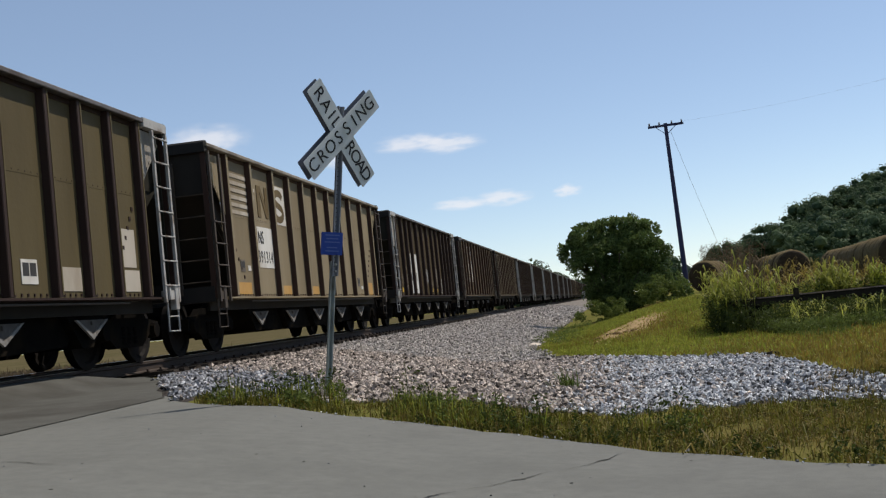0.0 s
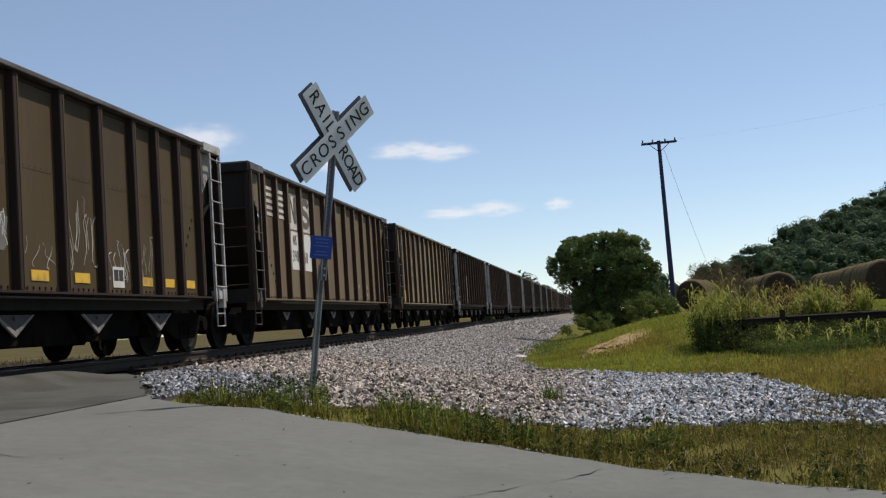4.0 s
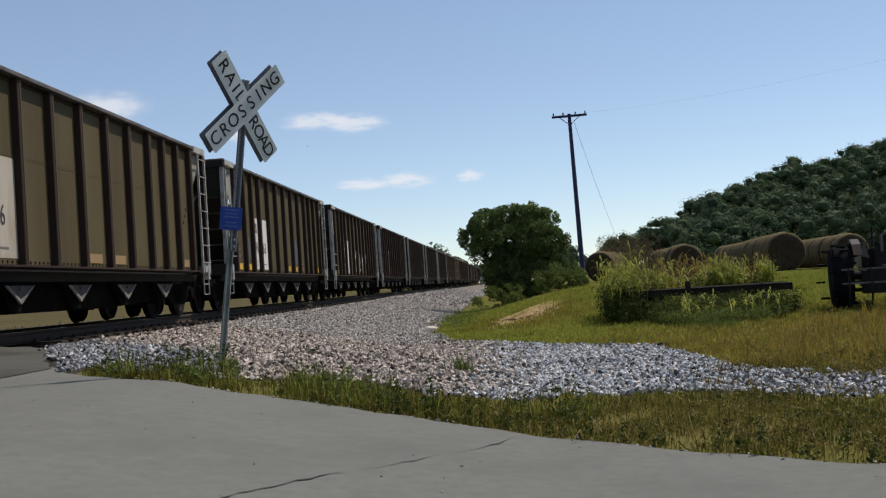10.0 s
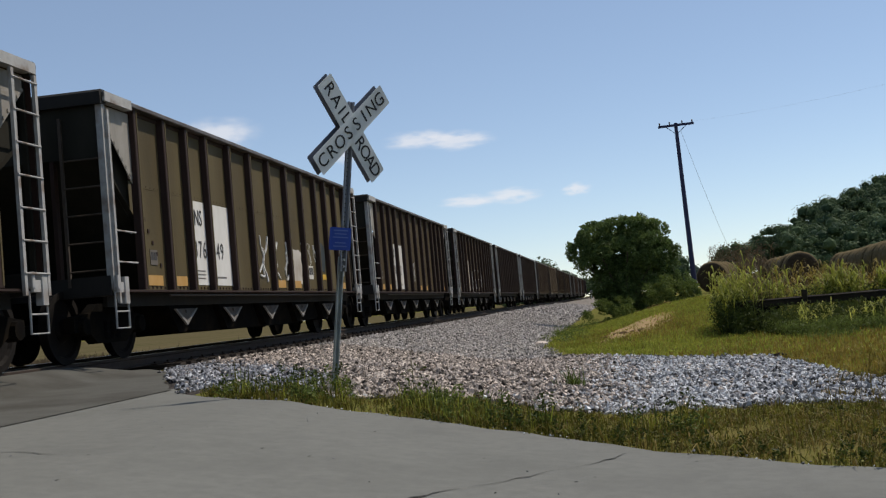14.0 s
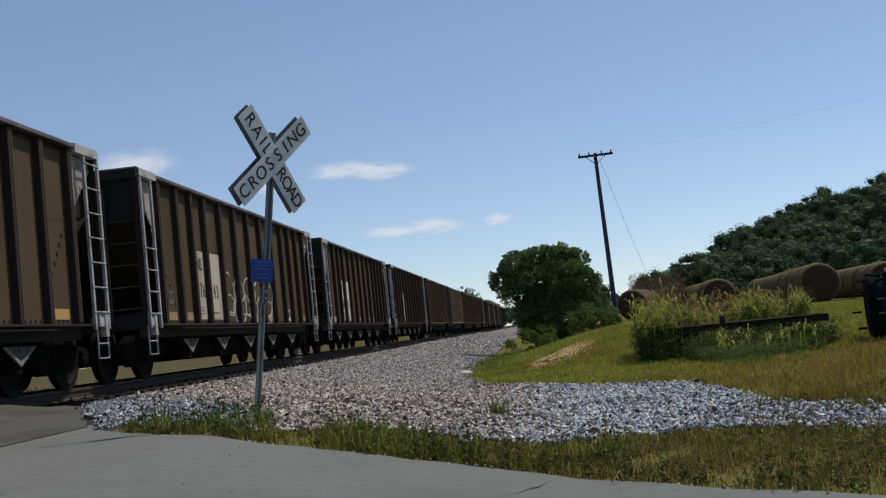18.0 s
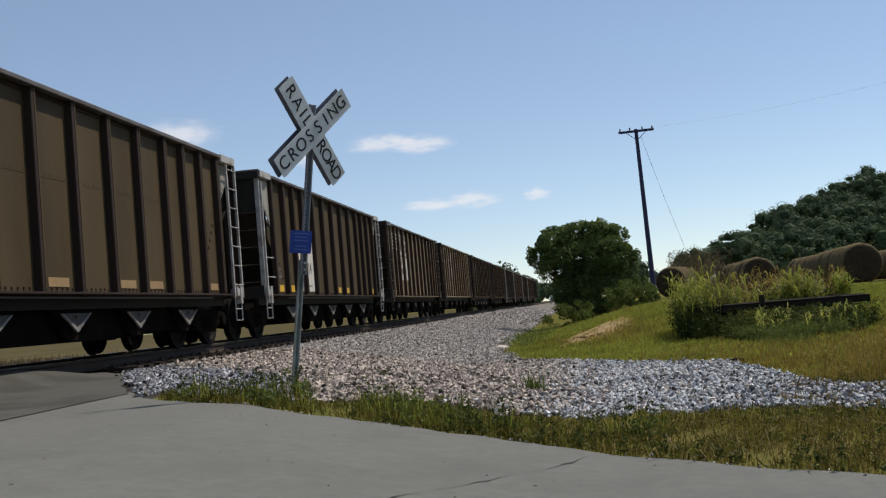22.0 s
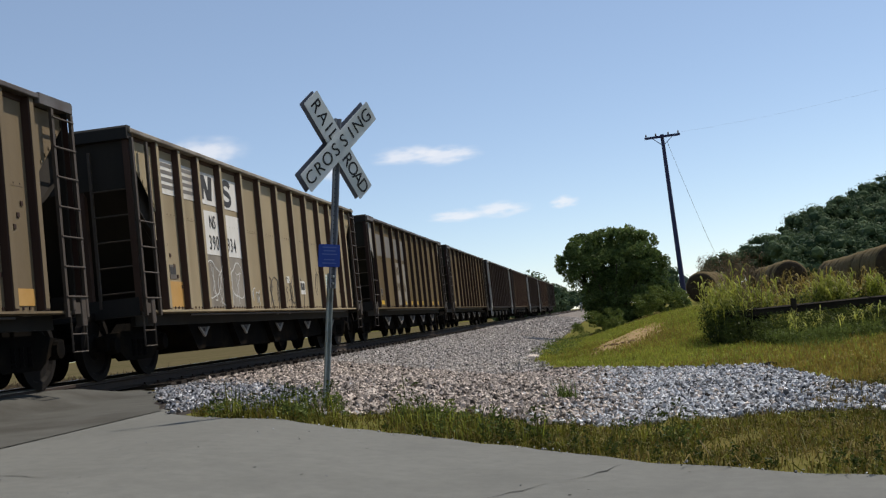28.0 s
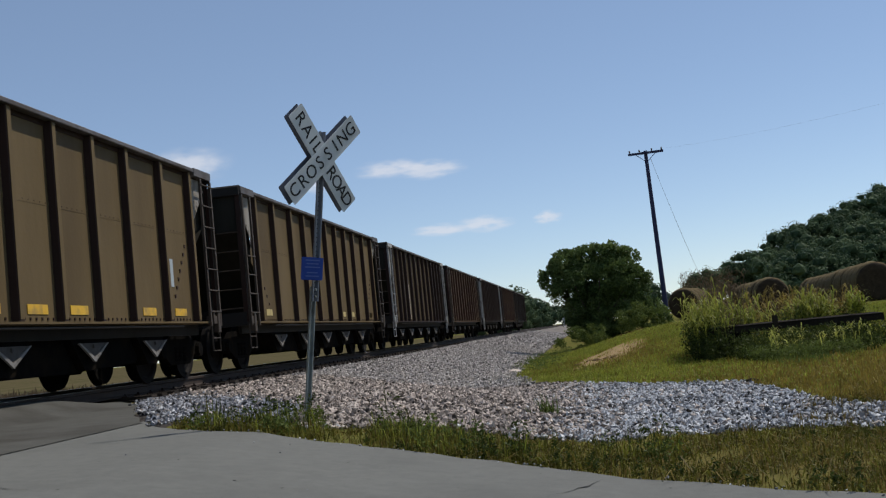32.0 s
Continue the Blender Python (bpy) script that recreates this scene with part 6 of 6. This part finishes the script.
scatter_stones(gp2[:40000], 0.037, M_STONE_F, "slope_ballast", "brown grey ballast stones on the slope", 35)
gp3 = pick(13000, -6.6, -2.3, 58, 125, lambda x, y: x < 0, 36)
scatter_stones(gp3, 0.075, M_STONE_F, "far_ballast", "brown grey ballast along the far track", 37)
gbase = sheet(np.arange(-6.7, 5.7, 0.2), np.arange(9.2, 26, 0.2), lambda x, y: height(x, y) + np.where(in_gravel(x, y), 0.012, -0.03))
tagged(part("gravel_bed", gbase, M_GAP), "fine stone bed under the gravel, coloured as shaded gaps", "gravel", kind="structure")


def verge(x, y):
    return (y > road_y(x) + 0.02 + np.abs(ragged(x * 4 + 3, 0.08))) & ~in_gravel(x, y + 0.25)


vp = pick(140000, -4.2, 9, 4, 14.5, lambda x, y: verge(x, y) & (y < 13.5 + x * 0.3), 41)
vp = vp[np.sin(vp[:, 0] * 2.3 + vp[:, 1]) + np.sin(vp[:, 0] * 5.1 - vp[:, 1] * 3.3) + np.random.default_rng(9).normal(0, 0.8, len(vp)) > -1.35]
dry = 0.5 + 0.5 * np.sin(vp[:, 0] * 1.1 + 0.6) * np.sin(vp[:, 1] * 0.9 + 1)
isdry = np.random.default_rng(6).random(len(vp)) < np.clip(0.38 + 0.40 * step(vp[:, 0], -1, 2.5) * dry, 0, 0.8)
blades(vp[~isdry], 0.074, 0.010, M_VERGE, "verge_grass", "short olive green grass along the road's edge", 42, 1.0, spread=0.4)
blades(vp[isdry], 0.068, 0.009, M_VERGE_DRY, "dry_verge_grass", "dry yellowed grass along the road's edge", 43, 1.1, spread=0.4)


def sprigs(spots, per, wide, tall, size, material, name, label, seed):
    """Small bushy plants of many leaves round the spots, joined; each has its own height."""
    r = np.random.default_rng(seed)
    n = len(spots)
    h = tall * r.lognormal(-0.15, 0.35, n)
    k = r.uniform(0.05, 1.0, (n, per))
    d = r.normal(0, 1, (n, per, 2)) * (wide * r.uniform(0.6, 1.3, (n, 1, 1))) * (1.1 - 0.6 * k[..., None])
    q = np.zeros((n, per, 3))
    q[..., :2] = spots[:, None, :] + d
    q[..., 2] = height(q[..., 0], q[..., 1]) + h[:, None] * k
    return tagged(part(name, leaf_cloud(q.reshape(-1, 3), size, seed, 0.8), material), label, "weeds", kind="stuff")


lane_ = pick(5200, 1.9, 6.5, 9.5, 14, lambda x, y: in_gravel(x, y) & (np.sin(x * 3.7 + y * 2.2) + np.sin(y * 5.1 - x) > -0.3), 39)
blades(lane_, 0.07, 0.011, M_VERGE_DRY, "lane_grass", "thin dry grass growing through the gravel lane", 40, 0.9, spread=0.4)
low_ = vp[np.random.default_rng(10).random(len(vp)) < 0.030]
sprigs(low_, 26, 0.045, 0.055, 0.013, M_VERGE, "low_weeds", "low olive leafy weeds in the verge grass", 53)
dark_ = vp[np.sin(vp[:, 0] * 3.1 + 1) + np.sin(vp[:, 1] * 4.3 + vp[:, 0]) > 0.7]
dark_ = dark_[np.random.default_rng(12).random(len(dark_)) < 0.022]
sprigs(dark_, 34, 0.045, 0.085, 0.014, M_DKWEED, "dark_weeds", "dark green leafy weeds in the verge grass", 54)
edge_ = vp[(vp[:, 1] < road_y(vp[:, 0]) + 0.38) & (vp[:, 0] > -1.2)]
edge_ = edge_[np.random.default_rng(13).random(len(edge_)) < 0.026]
sprigs(edge_, 42, 0.022, 0.15, 0.016, M_DKWEED, "edge_tufts", "dark upright weed tufts at the road's edge", 55)
ep = pick(9000, -4.2, 5, 4, 12, lambda x, y: np.abs(y - road_y(x) - 0.02) < 0.09, 48)
scatter_stones(ep[::2], 0.014, M_STONE, "edge_grit", "loose pale grit along the road's edge", 49)
wp = pick(9000, -4.1, 0.6, 9.4, 13.5, lambda x, y: (y > road_y(x) + 0.12) & (y < road_y(x) + 1.35 + 0.5 * np.sin(x * 2.1)) & (np.sin(x * 3.3) + np.sin(x * 7.1 + y * 2) > -0.6), 44)
blades(wp[1::6], 0.17, 0.009, M_BLADE, "bright_weeds", "bright green upright weeds round the sign post", 57, 0.4)
blades(wp[::3], 0.14, 0.011, M_VERGE, "roadside_weeds", "green weeds round the sign post", 45, 0.6)
blades(wp[::12] + 0.03, 0.24, 0.008, M_DKWEED, "weed_stalks", "thin dark weed stalks round the sign post", 46, 0.35)
sprigs(wp[::44], 60, 0.055, 0.19, 0.019, M_WEED, "weed_leaves", "leafy green weeds by the road", 47)
sprigs(wp[7::70], 60, 0.06, 0.24, 0.020, M_DKWEED, "dark_weed_leaves", "darker leafy weeds round the sign post", 56)
pb = pick(44, -4.0, 2.8, 5.0, 9.8, lambda x, y: y < road_y(x) - 0.1, 58)
scatter_stones(pb, 0.010, M_STONE_D, "road_grit", "few loose grey stones on the asphalt", 59)
for i, (x, y) in enumerate(((-0.62, 13.9),)):
    q = np.random.default_rng(50 + i).normal(0, 0.06, (110, 2)) + np.array([[x, y]])
    blades(q, 0.17, 0.012, M_WEED, "weed_tuft", "single grey green weed tuft in the gravel", 51 + i, 0.8, kind="stuff", category="weed")


def meadow(x, y):
    bare_ = ((x - 0.45 - (y - 32.6) * 0.17) / 0.95) ** 2 + ((y - 32.6) / 4.6) ** 2 + 0.35 * np.sin(x * 5 + y * 2) * np.sin(y * 3.1)
    return (np.abs(np.sin(x * 4131.3 + y * 1717.7)) > 0.93 - 0.9 * step(bare_, 0.25, 1.25)) & ~in_gravel(x, y - 0.2) & (y > 12) & ~((x < -2.0) & (y > 20)) & (x > -2.6) & (y > road_y(x) + 1)


mp_ = pick(210000, -2.6, 14, 12, 44, lambda x, y: meadow(x, y) & ((y < 38) | (x < 14)), 61)
dm = 0.5 + 0.5 * np.sin(mp_[:, 0] * 0.8 + 2) * np.sin(mp_[:, 1] * 0.45)
md = np.random.default_rng(62).random(len(mp_)) < np.clip(0.78 * (1 - step(mp_[:, 1] - 0.9 * mp_[:, 0], 15, 23)) + 0.2 * dm + 0.7 * np.exp(-((mp_[:, 0] - 0.7) ** 2 / 1.8 + (mp_[:, 1] - 30.5) ** 2 / 12)), 0, 0.85)
blades(mp_[~md], 0.075, 0.016, M_BLADE, "meadow_grass", "green meadow grass on the bank", 63, 0.6)
blades(mp_[md], 0.085, 0.015, M_BLADE_DRY, "dry_meadow_grass", "dry tawny grass before the bank", 64, 0.6)
tall_dry = pick(7000, 2.3, 7.5, 12.6, 23.5, lambda x, y: meadow(x, y) & (y < 13 + 2.6 * (x - 2.2)) & (np.sin(x * 2.9 + y) + np.sin(y * 2.3 - x * 1.7) > -0.7), 68)
blades(tall_dry, 0.19, 0.014, M_BLADE_DRY, "tawny_grass", "taller tawny grass beyond the gravel lane", 70, 0.7, spread=0.4)


def before_wagon(x, y):
    near_edge = np.interp(x, [2.1, 2.7, 3.1, 3.5, 4.1, 5.2, 6.2], [24.9, 24.6, 23.2, 21.6, 22.0, 23.4, 24.9])
    return (y > near_edge + 0.5 * np.sin(x * 7.3) * np.sin(x * 3.1)) & (y < 25.0)


fw = pick(9000, 2.1, 6.3, 21, 25.2, before_wagon, 65)
taper = np.clip(0.30 + 0.24 * (fw[:, 1] - 22.0), 0.30, 1.0)
bw = pick(5200, 2.15, 6.2, 25.1, 27.6, lambda x, y: (np.sin(x * 2.3 + y) > -0.9) & ((y > 26.9) | (x < 2.45)), 60)
for i_ in range(3):
    zone = (taper > 0.30 + 0.24 * i_) & (taper <= 0.55 + 0.24 * i_)
    blades(fw[zone], 0.10 + 0.075 * i_, 0.016, M_WEED if i_ == 0 else M_DKWEED, "tall_weeds", "green weeds that rise towards the wagon", 66 + 20 * i_, 0.7)


def leafy_stems(xy, tall, per, size, material, name, label, seed, low=0.2):
    """Leaves up many weed stems, joined; the stems stand in for themselves as narrow leaves."""
    r = np.random.default_rng(seed)
    n = len(xy)
    h = tall * r.uniform(0.55, 1.1, n)
    k = r.uniform(low, 1.0, (n, per))
    p = np.zeros((n, per, 3))
    p[..., 0] = xy[:, :1] + r.normal(0, 0.09, (n, per))
    p[..., 1] = xy[:, 1:2] + r.normal(0, 0.09, (n, per))
    p[..., 2] = height(xy[:, 0], xy[:, 1])[:, None] + h[:, None] * k
    return tagged(part(name, leaf_cloud(p.reshape(-1, 3), size, seed, 0.55), material), label, "weeds", kind="stuff")


def canes(xy, tall, per, length, width, material, name, label, seed):
    """Cane-like weeds, joined: thin stems with long leaves that rise, arch over and hang."""
    r = np.random.default_rng(seed)
    n = len(xy)
    h = tall * r.uniform(0.62, 1.05, n) * (0.86 + 0.2 * np.sin(xy[:, 0] * 5.3) * np.sin(xy[:, 1] * 2.1 + xy[:, 0] * 1.7))
    z0 = height(xy[:, 0], xy[:, 1])
    tilt = r.normal(0, 0.10, (n, 2))
    k = r.uniform(0.42, 1.0, (n, per))
    L = length * r.uniform(0.55, 1.25, (n, per))
    a = r.uniform(0, 6.283, (n, per))
    d = np.stack([np.cos(a), np.sin(a)], -1)
    w = np.stack([-np.sin(a), np.cos(a)], -1) * width * r.uniform(0.6, 1.3, (n, per, 1)) * 0.5
    foot = np.zeros((n, per, 3))
    foot[..., :2] = xy[:, None] + tilt[:, None] * (h[:, None] * k)[..., None]
    foot[..., 2] = z0[:, None] + h[:, None] * k
    rise = r.uniform(0.45, 1.1, (n, per))
    rows = []
    for out, up, wide in ((0.0, 0.0, 0.5), (0.22, 0.6, 1.0), (0.55, 0.95, 0.85), (0.9, 0.6, 0.08)):
        c = foot.copy()
        c[..., :2] += d * (L * out)[..., None]
        c[..., 2] += L * rise * up - (L * 0.12 * (out > 0.9))
        for s in (-1, 1):
            v = c.copy()
            v[..., :2] += w * wide * s
            rows.append(v.reshape(-1, 3))
    v = np.stack(rows, 1)
    i = (np.arange(len(v)) * 8)[:, None]
    f = np.concatenate([i + np.array([[2 * j, 2 * j + 1, 2 * j + 3, 2 * j + 2]]) for j in range(3)])
    m = Mesh()
    m.v, m.f = v.reshape(-1, 3).tolist(), f.tolist()
    for (x, y), zz, hh, (tx, ty) in zip(xy.tolist(), z0.tolist(), h.tolist(), tilt.tolist()):
        t = (x + tx * hh, y + ty * hh, zz + hh)
        m.add([(x - 0.007, y, zz), (x + 0.007, y, zz), (t[0] + 0.003, t[1], t[2]), (t[0] - 0.003, t[1], t[2])], [(0, 1, 2, 3)])
    return tagged(part(name, m, material), label, "weeds", kind="stuff")


clumpy = np.sin(bw[:, 0] * 4.1) + np.sin(bw[:, 0] * 9.7 + bw[:, 1] * 3) > -0.2
canes(bw[clumpy][::5], 1.22, 8, 0.23, 0.026, M_TOPS, "weed_tops", "yellow green cane-like weeds standing round the wagon", 77)
# Dark leaves stand for the shade in the gaps between canes.
leafy_stems(bw[::5], 0.80, 26, 0.036, M_DKWEED, "inner_weeds", "darker leafy weeds for the shaded gaps among the canes", 83, 0.05)
leafy_stems(fw[taper > 0.72][::4], 0.52, 26, 0.032, M_DKWEED, "leafy_weeds", "dark green leafy weeds before the wagon", 78, 0.05)
leafy_stems(fw[(taper > 0.45) & (taper < 0.85)][::5], 0.30, 22, 0.028, M_WEED, "low_leafy_weeds", "fresh green leafy weeds before the wagon", 85, 0.05)
canes(fw[(fw[:, 1] > 23.4) & (fw[:, 0] > 3.4)][::30], 0.52, 7, 0.17, 0.016, M_BLADE_TALL, "pale_weeds", "pale narrow-leaved weeds before the wagon", 82)
lp = pick(260, 2.2, 2.95, 25.0, 26.9, lambda x, y: x > 0, 69)
canes(lp[::5], 1.42, 8, 0.28, 0.026, M_TOPS, "tall_weed_clump", "tall yellow green canes at the wagon's end", 79)
canes(lp[1::8] + np.array([[0.35, 0.8]]), 1.65, 7, 0.22, 0.018, M_BRUSH, "brown_stalks", "dry brown stalks at the wagon's end", 84)
leafy_stems(lp[1::2] + np.array([[-0.10, -0.2]]), 0.82, 34, 0.036, M_DKWEED, "dark_weed_clump", "dark leafy weed clump at the wagon's end", 71, 0.0)
dp = pick(420, -2.3, -0.9, 31, 47, lambda x, y: np.sin(y * 1.3) + np.sin(y * 3.1 + x * 2) > -0.4, 80)
leafy_stems(dp[::2], 0.24, 18, 0.034, M_WEED, "ditch_weeds", "grey green weeds along the ballast's foot", 81, 0.0)
hp = pick(520, 2.7, 6.6, 28.5, 33.0, lambda x, y: np.sin(x * 2.7 + y) > -0.6, 86)
leafy_stems(hp[::2], 1.05, 26, 0.030, M_BRUSH, "seeding_stalks", "thin brown seeding stalks behind the wagon", 87, 0.2)
canes(hp[1::2], 1.1, 8, 0.20, 0.022, M_BLADE_DRY, "dry_canes", "dull dry canes behind the wagon", 88)
bp = pick(420, 5.4, 8.0, 63, 70, lambda x, y: np.sin(x * 1.7 + y) > -0.5, 74)
leafy_stems(bp, 2.5, 40, 0.05, M_BRUSH, "brown_brush", "brown dry brush behind the bales", 75, 0.1)
soil = Mesh()
for i_ in range(15):
    for j_ in range(11):
        u_, w_ = i_ / 14 * 2 - 1, j_ / 10 * 2 - 1
        sx_, sy_ = 0.45 + u_ * 1.15 + w_ * 0.85, 32.6 + w_ * 5.0
        soil.v.append((sx_, sy_, float(height(sx_, sy_)) + 0.050 - 0.09 * (u_ * u_ + w_ * w_) + 0.03 * math.sin(9 * u_) * math.cos(7 * w_)))
soil.f = [(a * 11 + b, a * 11 + 11 + b, a * 11 + 12 + b, a * 11 + b + 1) for a in range(14) for b in range(10)]
tagged(part("bare_soil", soil, M_SOIL), "patch of bare tan soil on the grassy bank", "soil", kind="structure")
for k_, (x_, y_, s_) in enumerate(((-0.12, 31.0, 0.10), (0.05, 30.5, 0.13), (0.28, 30.7, 0.09), (0.50, 30.5, 0.10), (-0.45, 30.6, 0.08), (0.18, 31.3, 0.08), (0.97, 33.3, 0.08), (-0.62, 30.2, 0.06), (0.38, 31.2, 0.06), (-2.2, 31.5, 0.16), (2.37, 18.5, 0.12))):
    bm = bmesh.new()
    bmesh.ops.create_icosphere(bm, subdivisions=2, radius=1.0)
    for q in bm.verts:
        q.co = Vector((q.co.x * 1.2, q.co.y, q.co.z * 0.55)) * s_ * (1 + 0.35 * noise.noise(q.co * 1.7 + Vector((k_ * 7.0, 0, 0))))
    me_ = bpy.data.meshes.new("rock")
    bm.to_mesh(me_)
    bm.free()
    me_.materials.append(M_CLOD if k_ < 9 else M_STONE_W if k_ == 9 else M_WOOD)
    tagged(part("rock", me_, at=pose(x_, y_, float(height(x_, y_)) + s_ * 0.15, 0, 0, 40 * k_)), "rough brown clod of earth on the bank" if k_ < 9 else "pale rock at the ballast's foot" if k_ == 9 else "dark weathered rock at the gravel's edge", "rock")
fp = pick(30000, -40, -10.8, 6, 60, lambda x, y: ~((y < 17.5) & (x > -13)), 72)
blades(fp, 0.26, 0.04, M_BRUSH, "field_grass", "pale dry grass of the field behind the track", 73, 0.5)


# ---- far marker post ----
post_ = thing("marker_post", "small white post beside the far track", "post", at=pose(-5.4, 236, float(height(-5.4, 236))))
part("post", Mesh().box(-0.09, 0.09, -0.06, 0.06, -0.1, 1.7), M_SIGN, post_)
part("plate", Mesh().box(-0.28, 0.28, -0.08, -0.06, 1.1, 1.75), M_SIGN, post_)


# ---- clouds, far behind everything ----
def cloud_material():
    m = bpy.data.materials.new("thin_cloud")
    m.use_nodes = True
    n, l = m.node_tree.nodes, m.node_tree.links
    n.remove(n["Principled BSDF"])
    em = n.new("ShaderNodeEmission")
    em.inputs["Color"].default_value, em.inputs["Strength"].default_value = (0.93, 0.95, 1.0, 1), 0.95
    tr = n.new("ShaderNodeBsdfTransparent")
    mx = n.new("ShaderNodeMixShader")
    tc = n.new("ShaderNodeTexCoord")
    sp = n.new("ShaderNodeTexGradient")
    sp.gradient_type = "SPHERICAL"
    no = n.new("ShaderNodeTexNoise")
    no.inputs["Scale"].default_value, no.inputs["Detail"].default_value = 2.2, 7.0
    oi = n.new("ShaderNodeObjectInfo")
    ad = n.new("ShaderNodeVectorMath")
    l.new(tc.outputs["Object"], ad.inputs[0])
    l.new(oi.outputs["Location"], ad.inputs[1])
    l.new(ad.outputs[0], no.inputs["Vector"])
    l.new(tc.outputs["Object"], sp.inputs["Vector"])
    mul = n.new("ShaderNodeMath")
    mul.operation = "MULTIPLY"
    l.new(sp.outputs["Fac"], mul.inputs[0])
    l.new(no.outputs["Fac"], mul.inputs[1])
    rg = n.new("ShaderNodeMapRange")
    rg.interpolation_type = "SMOOTHSTEP"
    rg.inputs["From Min"].default_value, rg.inputs["From Max"].default_value, rg.inputs["To Max"].default_value = 0.10, 0.46, 0.62
    l.new(mul.outputs[0], rg.inputs["Value"])
    l.new(rg.outputs[0], mx.inputs[0])
    l.new(tr.outputs[0], mx.inputs[1])
    l.new(em.outputs[0], mx.inputs[2])
    l.new(mx.outputs[0], n["Material Output"].inputs["Surface"])
    return m


M_CLOUD = cloud_material()
clouds = thing("clouds", "small thin white clouds low in a blue sky", "clouds", kind="structure")
cloud_mesh = Mesh().add([(-1, 0, -1), (1, 0, -1), (1, 0, 1), (-1, 0, 1)], [(0, 1, 2, 3)]).mesh("cloud", M_CLOUD)
for az, el, w, h in ((-9.2, 8.45, 2.6, 0.7), (-7.2, 8.25, 2.6, 0.75), (-6.9, 5.2, 2.2, 0.5), (-4.8, 5.3, 2.2, 0.66), (-19.0, 9.4, 3.0, 1.3), (-12.6, 8.1, 1.8, 0.9), (-1.6, 5.3, 1.2, 0.5)):
    D = 3000.0
    ob = part("cloud", cloud_mesh, None, clouds, at=pose(D * math.sin(radians(az)), D * math.cos(radians(az)), 1.25 + D * math.tan(radians(el)), 0, 0, -az) @ Matrix.Diagonal((D * math.tan(radians(w)), 1, D * math.tan(radians(h)), 1)))


# ---- movement ----
TRAIN = [(t, 16.88 - 7.5459 * t + 0.01511 * t ** 2 - 0.0000185 * t ** 3) for t in range(33)]     # the train's place, slowing a little


def motions():
    """The whole train rolls towards the crossing and past it, slowing a little."""
    for k, car in CAR.items():
        walk(car, [(t, pose(TRACK_X, s - HALF + PITCH * k, RAIL_Z)) for t, s in TRAIN])
    walk(bird, [(t, pose(x, y, z, 0, 0, 20)) for t, x, y, z in FLIGHT])
    times = [i / 15 for i in range(481)]
    turns = [math.degrees(np.interp(t, [a for a, _ in TRAIN], [s for _, s in TRAIN]) / 0.46) for t in times]
    for wheelset, y in WHEELSETS:
        walk(wheelset, [(t, pose(0, y, 0.475, -a % 360, 0, 0)) for t, a in zip(times, turns)])


# ---- a bird over the train ----
bird = thing("bird", "small dark bird flying over the train", "bird", at=pose(-60, 330, 4))
part("body", Mesh().lathe([(0.003, -0.12), (0.024, -0.09), (0.036, -0.02), (0.028, 0.05), (0.02, 0.08), (0.003, 0.11)], "y", 8), M_DARK_SHADED, bird)
for s in (1, -1):
    part("wing", Mesh().prism([(s * 0.02, -0.04), (s * 0.10, -0.02), (s * 0.15, -0.06), (s * 0.11, 0.03), (s * 0.02, 0.04)][::s], -0.006, 0.006), M_DARK_SHADED, bird, at=pose(0, 0, 0.01, 0, -18 * s, 0))
part("tail", Mesh().prism([(-0.012, -0.09), (-0.028, -0.16), (0.028, -0.16), (0.012, -0.09)], -0.004, 0.004), M_DARK_SHADED, bird)
FLIGHT = [(0, -60, 330, 4), (5, -28, 120, 5), (7, -16.5, 70, 7), (7.7, -16.75, 56.94, 10.07), (7.9, -19.58, 55.71, 11.87), (8.0, -20.08, 53.18, 12.78), (8.2, -19.8, 50.85, 13.85),
          (8.5, -19.99, 52.69, 14.96), (8.8, -20.66, 58.79, 15.84), (9.0, -20.39, 67.3, 16.71), (9.6, -21, 108, 18.5), (12, -60, 300, 20), (18, -260, 700, 25), (32, -900, 1500, 40)]

motions()
